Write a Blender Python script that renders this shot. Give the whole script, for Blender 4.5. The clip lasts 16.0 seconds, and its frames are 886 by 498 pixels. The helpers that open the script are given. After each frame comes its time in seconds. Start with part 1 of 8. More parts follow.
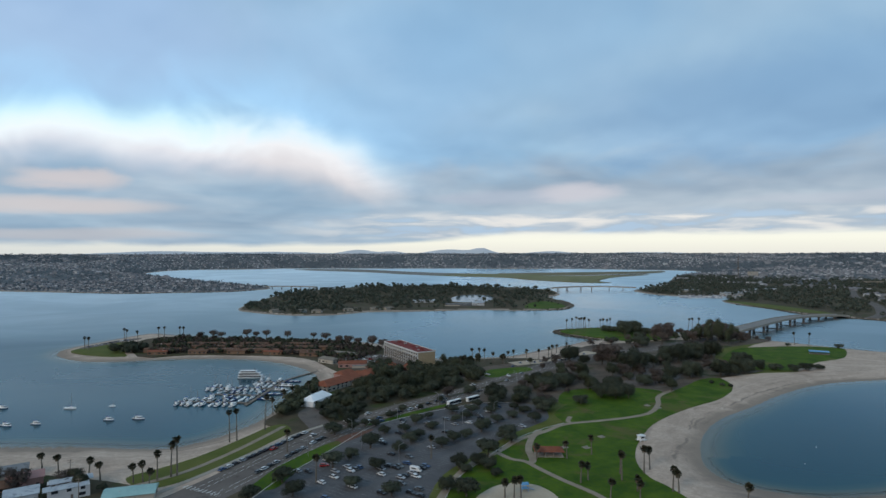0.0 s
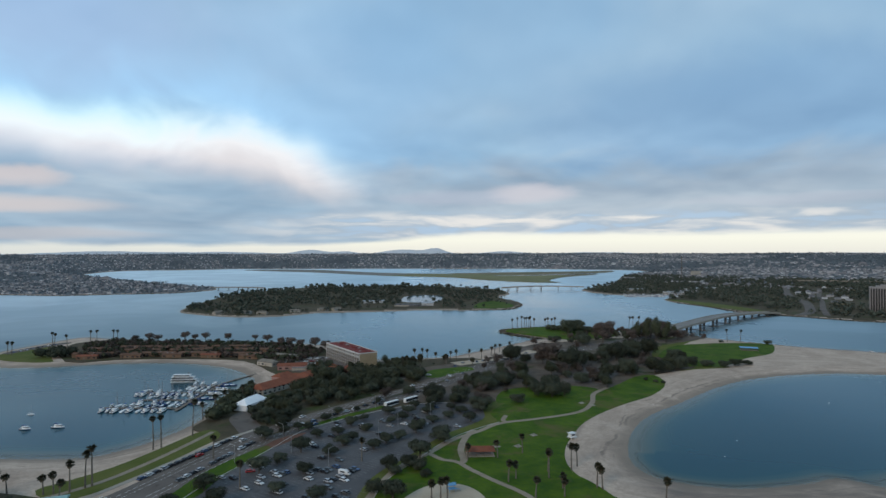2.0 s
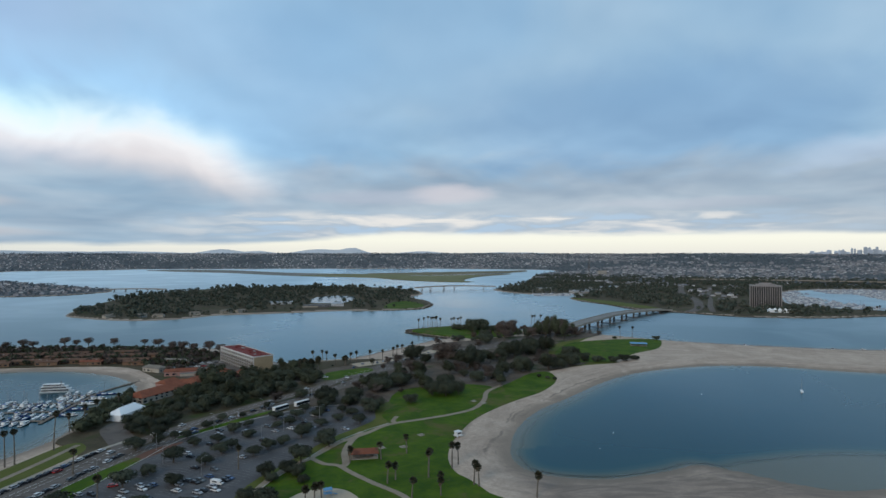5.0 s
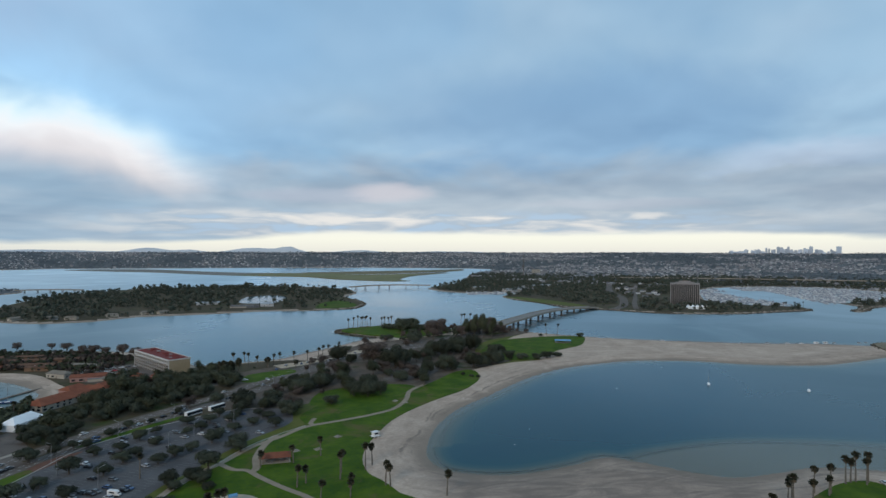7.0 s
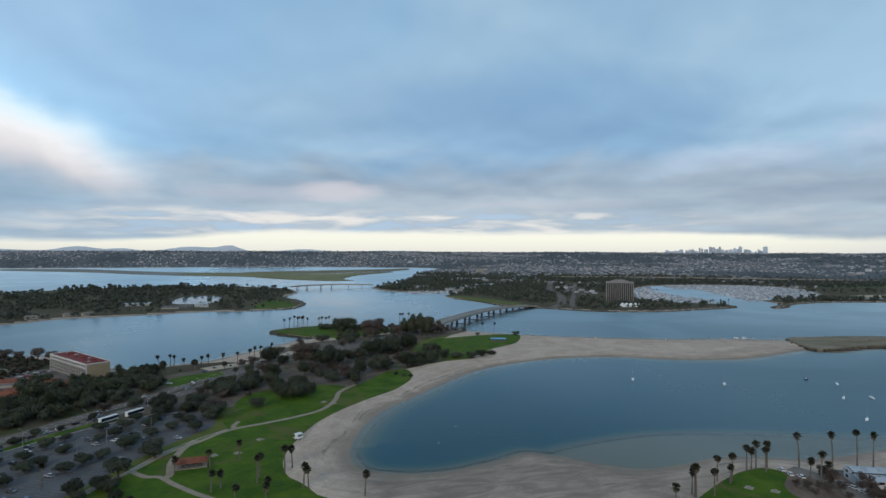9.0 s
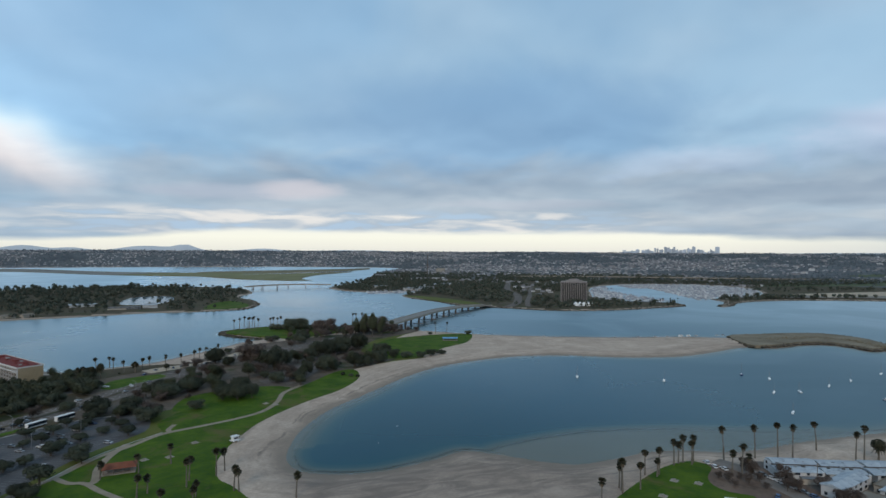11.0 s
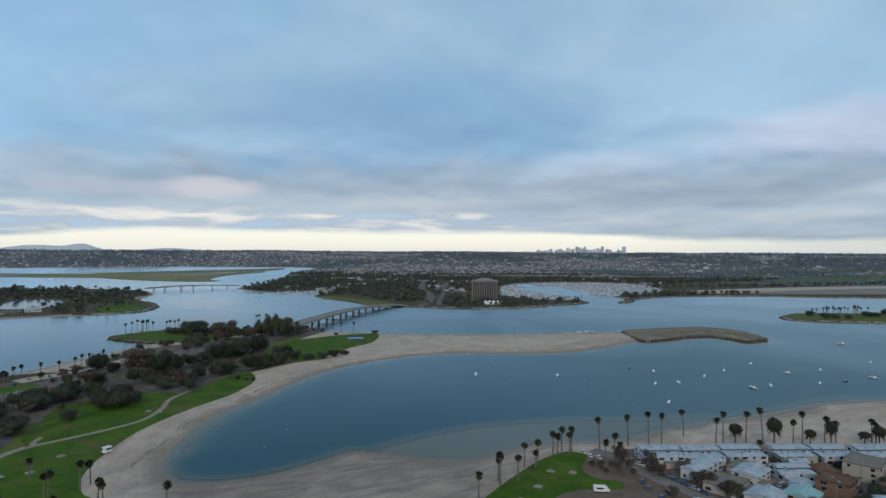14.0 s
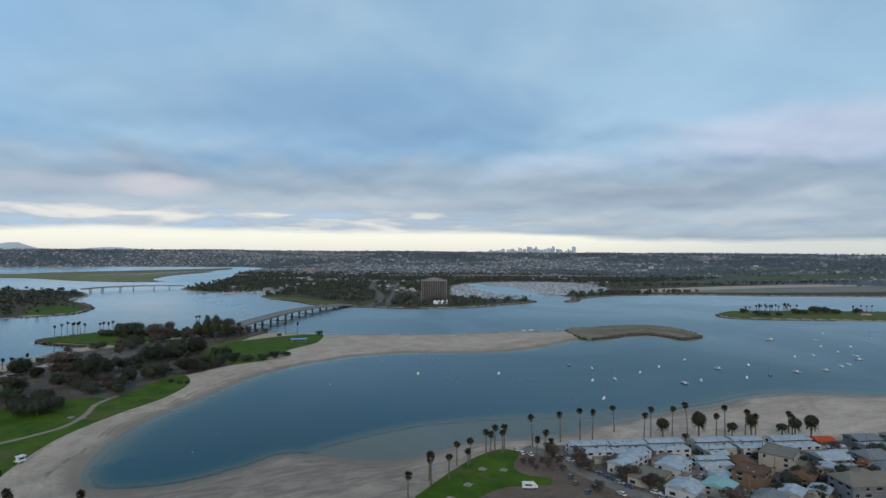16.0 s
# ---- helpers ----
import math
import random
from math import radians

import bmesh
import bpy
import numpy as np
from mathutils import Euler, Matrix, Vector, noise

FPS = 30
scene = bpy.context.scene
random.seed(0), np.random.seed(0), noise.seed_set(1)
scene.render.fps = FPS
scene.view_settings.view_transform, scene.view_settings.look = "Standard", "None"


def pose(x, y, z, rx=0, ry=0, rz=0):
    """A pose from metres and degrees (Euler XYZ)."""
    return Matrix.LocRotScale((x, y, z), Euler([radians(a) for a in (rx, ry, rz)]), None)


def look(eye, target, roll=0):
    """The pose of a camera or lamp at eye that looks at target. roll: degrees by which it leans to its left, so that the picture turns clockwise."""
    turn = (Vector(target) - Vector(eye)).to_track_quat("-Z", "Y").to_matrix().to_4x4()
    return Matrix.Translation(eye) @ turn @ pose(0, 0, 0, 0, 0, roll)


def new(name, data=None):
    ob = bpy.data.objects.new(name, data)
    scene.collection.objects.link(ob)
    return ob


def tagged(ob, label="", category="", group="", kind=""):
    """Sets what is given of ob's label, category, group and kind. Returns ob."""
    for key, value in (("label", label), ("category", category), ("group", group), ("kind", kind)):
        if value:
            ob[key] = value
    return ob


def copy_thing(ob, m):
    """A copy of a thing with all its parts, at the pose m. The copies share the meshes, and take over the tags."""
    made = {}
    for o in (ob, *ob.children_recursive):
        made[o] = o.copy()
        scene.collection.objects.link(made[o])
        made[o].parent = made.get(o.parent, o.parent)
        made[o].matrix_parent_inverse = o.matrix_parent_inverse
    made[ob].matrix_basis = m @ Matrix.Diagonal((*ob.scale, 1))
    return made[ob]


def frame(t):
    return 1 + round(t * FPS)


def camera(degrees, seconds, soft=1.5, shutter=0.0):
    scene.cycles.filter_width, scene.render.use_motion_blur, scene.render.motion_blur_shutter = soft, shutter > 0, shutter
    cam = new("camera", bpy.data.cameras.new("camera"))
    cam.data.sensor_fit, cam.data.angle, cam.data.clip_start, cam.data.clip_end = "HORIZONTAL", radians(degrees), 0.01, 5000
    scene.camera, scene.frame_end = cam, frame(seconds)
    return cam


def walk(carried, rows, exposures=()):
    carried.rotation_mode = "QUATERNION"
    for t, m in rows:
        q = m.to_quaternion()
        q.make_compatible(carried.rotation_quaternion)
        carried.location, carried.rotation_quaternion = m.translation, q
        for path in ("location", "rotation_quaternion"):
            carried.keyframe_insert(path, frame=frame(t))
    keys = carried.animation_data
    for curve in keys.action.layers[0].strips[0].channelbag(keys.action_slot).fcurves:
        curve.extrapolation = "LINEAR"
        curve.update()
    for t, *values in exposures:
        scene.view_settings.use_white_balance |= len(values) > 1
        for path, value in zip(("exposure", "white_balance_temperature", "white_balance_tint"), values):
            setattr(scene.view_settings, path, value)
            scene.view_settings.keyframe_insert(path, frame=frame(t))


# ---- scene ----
cam = camera(73.8, 16.0)
PATH = [
    (0, (5.021, -2.166, 110.17), (4.875, -0.172, 110.182), -0.1),
    (0.5, (8.183, -1.688, 110.189), (8.065, 0.309, 110.201), -0.1),
    (1, (11.331, -1.191, 110.228), (11.249, 0.807, 110.24), -0.1),
    (1.5, (14.517, -0.668, 110.278), (14.474, 1.332, 110.291), -0.1),
    (2, (17.702, -0.138, 110.313), (17.706, 1.862, 110.325), -0.1),
    (2.5, (20.905, 0.324, 110.333), (20.962, 2.323, 110.346), -0.1),
    (3, (24.119, 0.701, 110.346), (24.226, 2.698, 110.358), -0.1),
    (3.5, (27.305, 0.891, 110.358), (27.457, 2.885, 110.37), -0.1),
    (4, (30.49, 0.819, 110.379), (30.681, 2.81, 110.391), -0.0),
    (6.5, (46.493, -0.972, 110.836), (46.912, 0.984, 110.845), 0.0),
    (7, (49.577, -1.545, 110.891), (50.051, 0.398, 110.899), 0.1),
    (7.5, (52.619, -2.295, 110.966), (53.145, -0.366, 110.973), 0.1),
    (8, (55.656, -3.19, 111.028), (56.224, -1.273, 111.034), 0.2),
    (8.5, (58.719, -4.282, 111.077), (59.324, -2.375, 111.083), 0.2),
    (9, (61.837, -5.608, 111.107), (62.481, -3.715, 111.113), 0.2),
    (11.5, (77.2, -12.884, 111.296), (77.99, -11.047, 111.301), 0.3),
    (12, (79.977, -14.42, 111.32), (80.801, -12.598, 111.325), 0.3),
    (12.5, (82.484, -15.93, 111.365), (83.347, -14.126, 111.371), 0.3),
    (13, (84.91, -17.374, 111.426), (85.819, -15.592, 111.431), 0.3),
    (13.5, (87.358, -18.745, 111.49), (88.316, -16.99, 111.495), 0.3),
    (14, (89.876, -20.099, 111.528), (90.878, -18.367, 111.533), 0.3),
    (14.5, (92.399, -21.452, 111.527), (93.436, -19.742, 111.533), 0.3),
    (15, (94.842, -22.762, 111.513), (95.914, -21.074, 111.519), 0.3),
    (15.5, (97.212, -24.032, 111.485), (98.319, -22.366, 111.49), 0.4),
    (16, (99.544, -25.316, 111.452), (100.676, -23.667, 111.457), 0.4),
]
walk(cam, [(t, look(eye, target, roll)) for t, eye, target, roll in PATH])

# ---- sky and light ----
SUN_AZ, SUN_EL = 215.0, 28.0      # compass degrees from +y towards +x; the low sun stands behind the viewer, above the cloud
world = bpy.data.worlds.new("sky")
scene.world = world
world.use_nodes = True
wn, wl = world.node_tree.nodes, world.node_tree.links
wn.clear()


class Net:
    """Short calls for shader nodes."""

    def __init__(self, nodes, links):
        self.nodes, self.links = nodes, links

    def put(self, socket, value):
        if hasattr(value, "is_linked"):
            self.links.new(value, socket)
        elif isinstance(value, (tuple, list)) and len(value) == 3 and len(socket.default_value) == 4:
            socket.default_value = (*value, 1)
        else:
            socket.default_value = value

    def add(self, kind, **ins):
        n = self.nodes.new("ShaderNode" + kind)
        for k, v in ins.items():
            self.put(n.inputs[k.replace("_", " ")], v)
        return n

    def math(self, op, a, b=0.0, c=0.0, clamp=False):
        n = self.nodes.new("ShaderNodeMath")
        n.operation, n.use_clamp = op, clamp
        for i, v in enumerate((a, b, c)):
            self.put(n.inputs[i], v)
        return n.outputs[0]

    def noise(self, vector, scale, detail=4.0, rough=0.55, warp=0.0):
        n = self.add("TexNoise", Scale=scale, Detail=detail, Roughness=rough, Distortion=warp)
        if vector is not None:
            self.links.new(vector, n.inputs["Vector"])
        return n.outputs["Fac"]

    def ramp(self, fac, stops, smooth=False):
        n = self.nodes.new("ShaderNodeValToRGB")
        e = n.color_ramp.elements
        n.color_ramp.interpolation = "EASE" if smooth else "LINEAR"
        while len(e) < len(stops):
            e.new(0.5)
        for el, (p, c) in zip(e, stops):
            el.position = p
            el.color = (*c, 1) if isinstance(c, tuple) else (c, c, c, 1)
        self.links.new(fac, n.inputs[0])
        return n.outputs[0]

    def mix(self, fac, a, b, blend="MIX"):
        n = self.nodes.new("ShaderNodeMix")
        n.data_type, n.blend_type, n.clamp_factor = "RGBA", blend, True
        self.put(n.inputs[0], fac)
        self.put(n.inputs[6], a)
        self.put(n.inputs[7], b)
        return n.outputs[2]

    def vec(self, x, y, z):
        n = self.nodes.new("ShaderNodeCombineXYZ")
        for i, v in enumerate((x, y, z)):
            self.put(n.inputs[i], v)
        return n.outputs[0]

    def span(self, v, a, b, lo=0.0, hi=1.0):
        n = self.nodes.new("ShaderNodeMapRange")
        n.interpolation_type = "SMOOTHSTEP"
        for i, q in enumerate((v, a, b, lo, hi)):
            self.put(n.inputs[i], q)
        return n.outputs[0]


W = Net(wn, wl)
sky = wn.new("ShaderNodeTexSky")
sky.sky_type, sky.sun_disc = "NISHITA", False
sky.sun_elevation, sky.sun_rotation = radians(SUN_EL), radians(SUN_AZ)
co = wn.new("ShaderNodeTexCoord")
sep = wn.new("ShaderNodeSeparateXYZ")
wl.new(co.outputs["Generated"], sep.inputs[0])
DX, DY, DZ = sep.outputs
az = W.math("MULTIPLY", W.math("ARCTAN2", DX, DY), 180 / math.pi)          # degrees, 0 along +y
el = W.math("MULTIPLY", W.math("ARCSINE", DZ), 180 / math.pi)
v_ = W.math("MULTIPLY", W.math("LOGARITHM", W.math("ADD", W.math("MAXIMUM", el, 0.0), 5.0), math.e), 2.9)   # the deck foreshortens towards the horizon
deck = W.noise(W.vec(W.math("MULTIPLY", az, 0.045), W.math("MULTIPLY", v_, 0.75), 0.0), 1.0, 3, 0.42, 0.2)
fine = W.noise(W.vec(W.math("MULTIPLY", az, 0.11), W.math("MULTIPLY", v_, 0.95), 4.0), 1.0, 3, 0.42, 0.15)
roll = W.noise(W.vec(W.math("MULTIPLY", az, 0.075), W.math("MULTIPLY", v_, 1.3), 12.0), 1.0, 4, 0.48, 0.2)
wave = W.math("SUBTRACT", W.noise(W.vec(W.math("MULTIPLY", az, 0.11), W.math("MULTIPLY", v_, 1.2), 7.0), 1.0, 5, 0.55, 0.3), 0.5)
body = W.math("ADD", W.math("MULTIPLY", deck, 0.7), W.math("MULTIPLY", fine, 0.3))


def zone(a0, e0, ra, re_, wob=1.0):
    """A soft round part of the sky."""
    p = W.math("DIVIDE", W.math("SUBTRACT", W.math("ADD", az, W.math("MULTIPLY", wave, 16.0 * wob)), a0), ra)
    q = W.math("DIVIDE", W.math("SUBTRACT", W.math("ADD", el, W.math("MULTIPLY", wave, 5.0 * wob)), e0), re_)
    return W.span(W.math("ADD", W.math("MULTIPLY", p, p), W.math("MULTIPLY", q, q)), 1.6, 0.0)


def lay(under, mask, strength, colour):
    return W.mix(W.math("MULTIPLY", mask, strength), under, colour)


cloud = W.ramp(body, [(0.34, (0.275, 0.45, 0.625)), (0.5, (0.335, 0.50, 0.65)), (0.66, (0.42, 0.575, 0.71))])
# lavender-blue thin cloud, clearer blue, the thick dark middle and the paler far side
cloud = lay(cloud, zone(-42.0, 19.0, 24.0, 9.0), 0.8, (0.385, 0.545, 0.775))
cloud = lay(cloud, zone(-10.0, 16.0, 12.0, 9.0), 0.6, (0.31, 0.53, 0.77))
cloud = lay(cloud, zone(26.0, 11.8, 19.0, 5.6), 0.8, (0.225, 0.385, 0.575))
cloud = lay(cloud, zone(60.0, 15.0, 16.0, 4.5), 0.6, (0.375, 0.57, 0.735))
cloud = lay(cloud, zone(3.0, 21.0, 15.0, 7.0), 0.55, (0.255, 0.45, 0.66))
# the grey belly low over the land
low_ = W.span(W.math("ADD", el, W.math("MULTIPLY", wave, 6.0)), 9.6, 6.4)
grey = W.mix(W.span(az, -14.0, 8.0), W.ramp(roll, [(0.36, (0.29, 0.41, 0.53)), (0.66, (0.44, 0.52, 0.60))]), W.ramp(roll, [(0.36, (0.315, 0.40, 0.49)), (0.5, (0.36, 0.435, 0.515)), (0.68, (0.455, 0.515, 0.575))]))
cloud = lay(cloud, low_, 0.9, grey)
cloud = lay(cloud, zone(55.0, 4.8, 12.0, 1.2), 0.5, (0.265, 0.335, 0.43))
cloud = lay(cloud, zone(67.0, 9.9, 13.0, 2.6), 0.75, (0.53, 0.57, 0.70))
cloud = lay(cloud, zone(46.0, 8.3, 7.0, 1.5), 0.6, (0.46, 0.55, 0.68))
# soft relief of the cloud's underside: the puffs' upper rims catch the light
puff_a = W.noise(W.vec(W.math("MULTIPLY", az, 0.10), W.math("MULTIPLY", v_, 1.1), 21.0), 1.0, 3, 0.45, 0.25)
puff_b = W.noise(W.vec(W.math("MULTIPLY", az, 0.10), W.math("MULTIPLY", W.math("ADD", v_, 0.2), 1.1), 21.0), 1.0, 3, 0.45, 0.25)
lift_ = W.math("MULTIPLY", W.math("SUBTRACT", puff_a, puff_b), W.math("MULTIPLY", W.span(el, 15.0, 7.0, 0.3, 1.0), 0.8))
tone_ = W.math("ADD", 1.0, lift_)
cloud = W.mix(1.0, cloud, W.vec(W.math("ADD", 1.0, W.math("MULTIPLY", lift_, 1.2)), tone_, W.math("ADD", 1.0, W.math("MULTIPLY", lift_, 0.75))), "MULTIPLY")
# small lit puffs
cloud = lay(cloud, zone(8.7, 5.7, 4.2, 0.95, 0.3), 0.75, (0.66, 0.62, 0.65))
cloud = lay(cloud, zone(1.0, 5.3, 6.0, 0.8, 0.3), 0.4, (0.55, 0.56, 0.64))
cloud = lay(cloud, zone(-36.5, 6.1, 4.2, 0.9, 0.4), 0.8, (0.68, 0.60, 0.585))
cloud = lay(cloud, zone(-37.0, 4.0, 8.0, 0.75, 0.25), 0.8, (0.68, 0.61, 0.59))
cloud = lay(cloud, zone(-36.0, 1.6, 10.0, 0.5, 0.15), 0.6, (0.55, 0.52, 0.53))
cloud = lay(cloud, zone(30.0, 4.4, 9.0, 0.5, 0.2), 0.5, (0.50, 0.53, 0.60))
# the sunlit break in the deck: ragged white-cyan wisps along its upper side, pink-beige beneath
wisp = W.math("SUBTRACT", W.noise(W.vec(W.math("MULTIPLY", az, 0.15), W.math("MULTIPLY", el, 0.16), 51.0), 1.0, 3, 0.45, 0.6), 0.5)
rim = W.math("ADD", W.math("MULTIPLY", W.ramp(W.math("MULTIPLY", W.math("ADD", az, 46.0), 0.025), [(0.0, 0.525), (0.20, 0.56), (0.42, 0.585), (0.56, 0.60), (0.65, 0.575), (0.74, 0.54), (0.82, 0.51), (0.90, 0.45), (1.0, 0.38)], True), 20.0), W.math("ADD", W.math("MULTIPLY", wave, 2.0), W.math("MULTIPLY", wisp, 3.6)))
below = W.math("SUBTRACT", rim, el)
side_ = W.span(W.math("ADD", az, W.math("MULTIPLY", wave, 6.0)), -6.0, -14.5)
halo = W.math("MULTIPLY", W.span(below, -7.0, -0.4), W.span(below, 3.0, 1.0))
cloud = W.mix(W.math("MULTIPLY", W.math("MULTIPLY", halo, W.span(az, -3.0, -16.0)), W.span(wisp, -0.2, 0.2, 0.35, 0.85)), cloud, (0.42, 0.70, 0.97))
foot = W.math("ADD", W.span(az, -36.0, -26.0, -1.2, 0.0), W.math("MULTIPLY", wave, 3.0))
deep_ = W.math("SUBTRACT", below, foot)
glow = W.math("MULTIPLY", W.math("MULTIPLY", W.span(below, -2.2, 1.0), W.span(deep_, 6.2, 2.6)), side_)
cold = W.ramp(W.math("MULTIPLY", W.math("ADD", below, 1.5), 0.14), [(0.0, (0.50, 0.83, 1.0)), (0.2, (0.72, 0.98, 1.04)), (0.42, (0.92, 0.985, 1.0)), (0.56, (0.83, 0.82, 0.84)), (0.74, (0.64, 0.645, 0.70)), (0.95, (0.50, 0.56, 0.64))])
pinkish = W.ramp(W.math("MULTIPLY", W.math("ADD", below, 1.5), 0.14), [(0.0, (0.50, 0.78, 0.98)), (0.24, (0.80, 0.95, 1.0)), (0.42, (0.93, 0.91, 0.90)), (0.58, (0.80, 0.755, 0.75)), (0.78, (0.66, 0.62, 0.63)), (0.95, (0.52, 0.54, 0.60))])
cloud = W.mix(glow, cloud, W.mix(W.span(W.math("ADD", az, W.math("MULTIPLY", wave, 12.0)), -29.0, -17.0), cold, pinkish))
# thin bright rolls with clear blue between, and the cream strip on the horizon
thread = W.noise(W.vec(W.math("MULTIPLY", az, 0.17), W.math("MULTIPLY", W.math("ADD", el, W.math("MULTIPLY", wave, 1.6)), 1.15), 33.0), 1.0, 3, 0.45, 0.3)
zone_ = W.math("MULTIPLY", W.math("MULTIPLY", W.span(el, 4.2, 3.2), W.span(el, 1.0, 1.9)), W.math("MULTIPLY", W.span(az, -24.0, -2.0), W.span(az, 50.0, 24.0, 0.15, 1.0)))
cloud = W.mix(W.math("MULTIPLY", zone_, 0.7), cloud, (0.47, 0.545, 0.625))
cloud = W.mix(W.math("MULTIPLY", zone_, W.span(thread, 0.47, 0.36, 0.0, 0.5)), cloud, (0.42, 0.60, 0.80))
cloud = W.mix(W.math("MULTIPLY", zone_, W.span(thread, 0.43, 0.70, 0.0, 0.95)), cloud, (0.84, 0.80, 0.75))
edge = W.math("ADD", W.math("MULTIPLY", wave, 0.9), W.math("ADD", W.span(az, -14.0, 4.0, 0.75, 1.75), W.span(az, 38.0, 58.0, 0.0, -0.75)))
band = W.math("MULTIPLY", W.span(W.math("SUBTRACT", el, edge), 0.35, -0.3), W.math("MULTIPLY", W.span(az, -44.0, -4.0, 0.7, 1.0), W.span(az, 46.0, 66.0, 1.0, 0.6)))
strip_ = W.ramp(W.math("MULTIPLY", el, 0.33), [(0.0, (0.86, 0.83, 0.73)), (0.4, (0.97, 0.945, 0.80)), (0.9, (0.89, 0.88, 0.81))])
cloud = W.mix(band, cloud, strip_)
cloud = W.mix(1.0, cloud, (1.01, 1.035, 1.07), "MULTIPLY")
clear = W.mix(1.0, sky.outputs[0], (0.10, 0.10, 0.10), "MULTIPLY")
veil = W.mix(0.94, clear, cloud)
bg = W.add("Background", Color=veil, Strength=1.0)
wo = wn.new("ShaderNodeOutputWorld")
wl.new(bg.outputs[0], wo.inputs[0])

lamp = new("sun", bpy.data.lights.new("sun", "SUN"))
lamp.data.energy, lamp.data.angle, lamp.data.color = 1.1, radians(16), (1.0, 0.85, 0.68)
sa, se = radians(SUN_AZ), radians(SUN_EL)
lamp.matrix_world = look((0, 0, 300), (-math.sin(sa) * math.cos(se), -math.cos(sa) * math.cos(se), 300 - math.sin(se)))

# ---- materials ----


def shade(name, a, b, rough=0.8, scale=0.4, fine=6.0, bump=0.15, metal=0.0, dist=0.2, spec=0.12, islands=None, rand=0.0, stains=None):
    """A surface that wanders between the colours a and b at two scales. islands: a ramp of colours, one for each loose piece."""
    m = bpy.data.materials.new(name)
    m.use_nodes = True
    n = Net(m.node_tree.nodes, m.node_tree.links)
    p = m.node_tree.nodes["Principled BSDF"]
    geo = n.nodes.new("ShaderNodeNewGeometry")
    pos = geo.outputs["Position"]
    big, small = n.noise(pos, scale, 4, 0.6, 0.4), n.noise(pos, fine, 3, 0.6)
    f = n.math("ADD", n.math("MULTIPLY", big, 0.65), n.math("MULTIPLY", small, 0.35))
    col = n.ramp(f, [(0.34, a), (0.66, b)])
    if islands:
        tone = n.ramp(geo.outputs["Random Per Island"], islands)
        col = n.mix(0.72, col, tone)
    if rand:
        info = n.nodes.new("ShaderNodeObjectInfo")
        v = n.math("ADD", 1.0 - rand, n.math("MULTIPLY", info.outputs["Random"], 2 * rand))
        col = n.mix(1.0, col, n.vec(v, v, v), "MULTIPLY")
    if stains:
        s = n.span(n.noise(pos, stains[1], 5, 0.65, 0.8), 0.52, 0.7)
        col = n.mix(n.math("MULTIPLY", s, stains[2]), col, stains[0])
    n.links.new(col, p.inputs["Base Color"])
    n.put(p.inputs["Roughness"], n.span(small, 0.2, 0.8, max(rough - 0.1, 0.02), min(rough + 0.1, 1.0)))
    p.inputs["Metallic"].default_value = metal
    p.inputs["Specular IOR Level"].default_value = spec
    if bump:
        bp = n.add("Bump", Strength=bump, Distance=dist, Height=f)
        n.links.new(bp.outputs[0], p.inputs["Normal"])
    return m


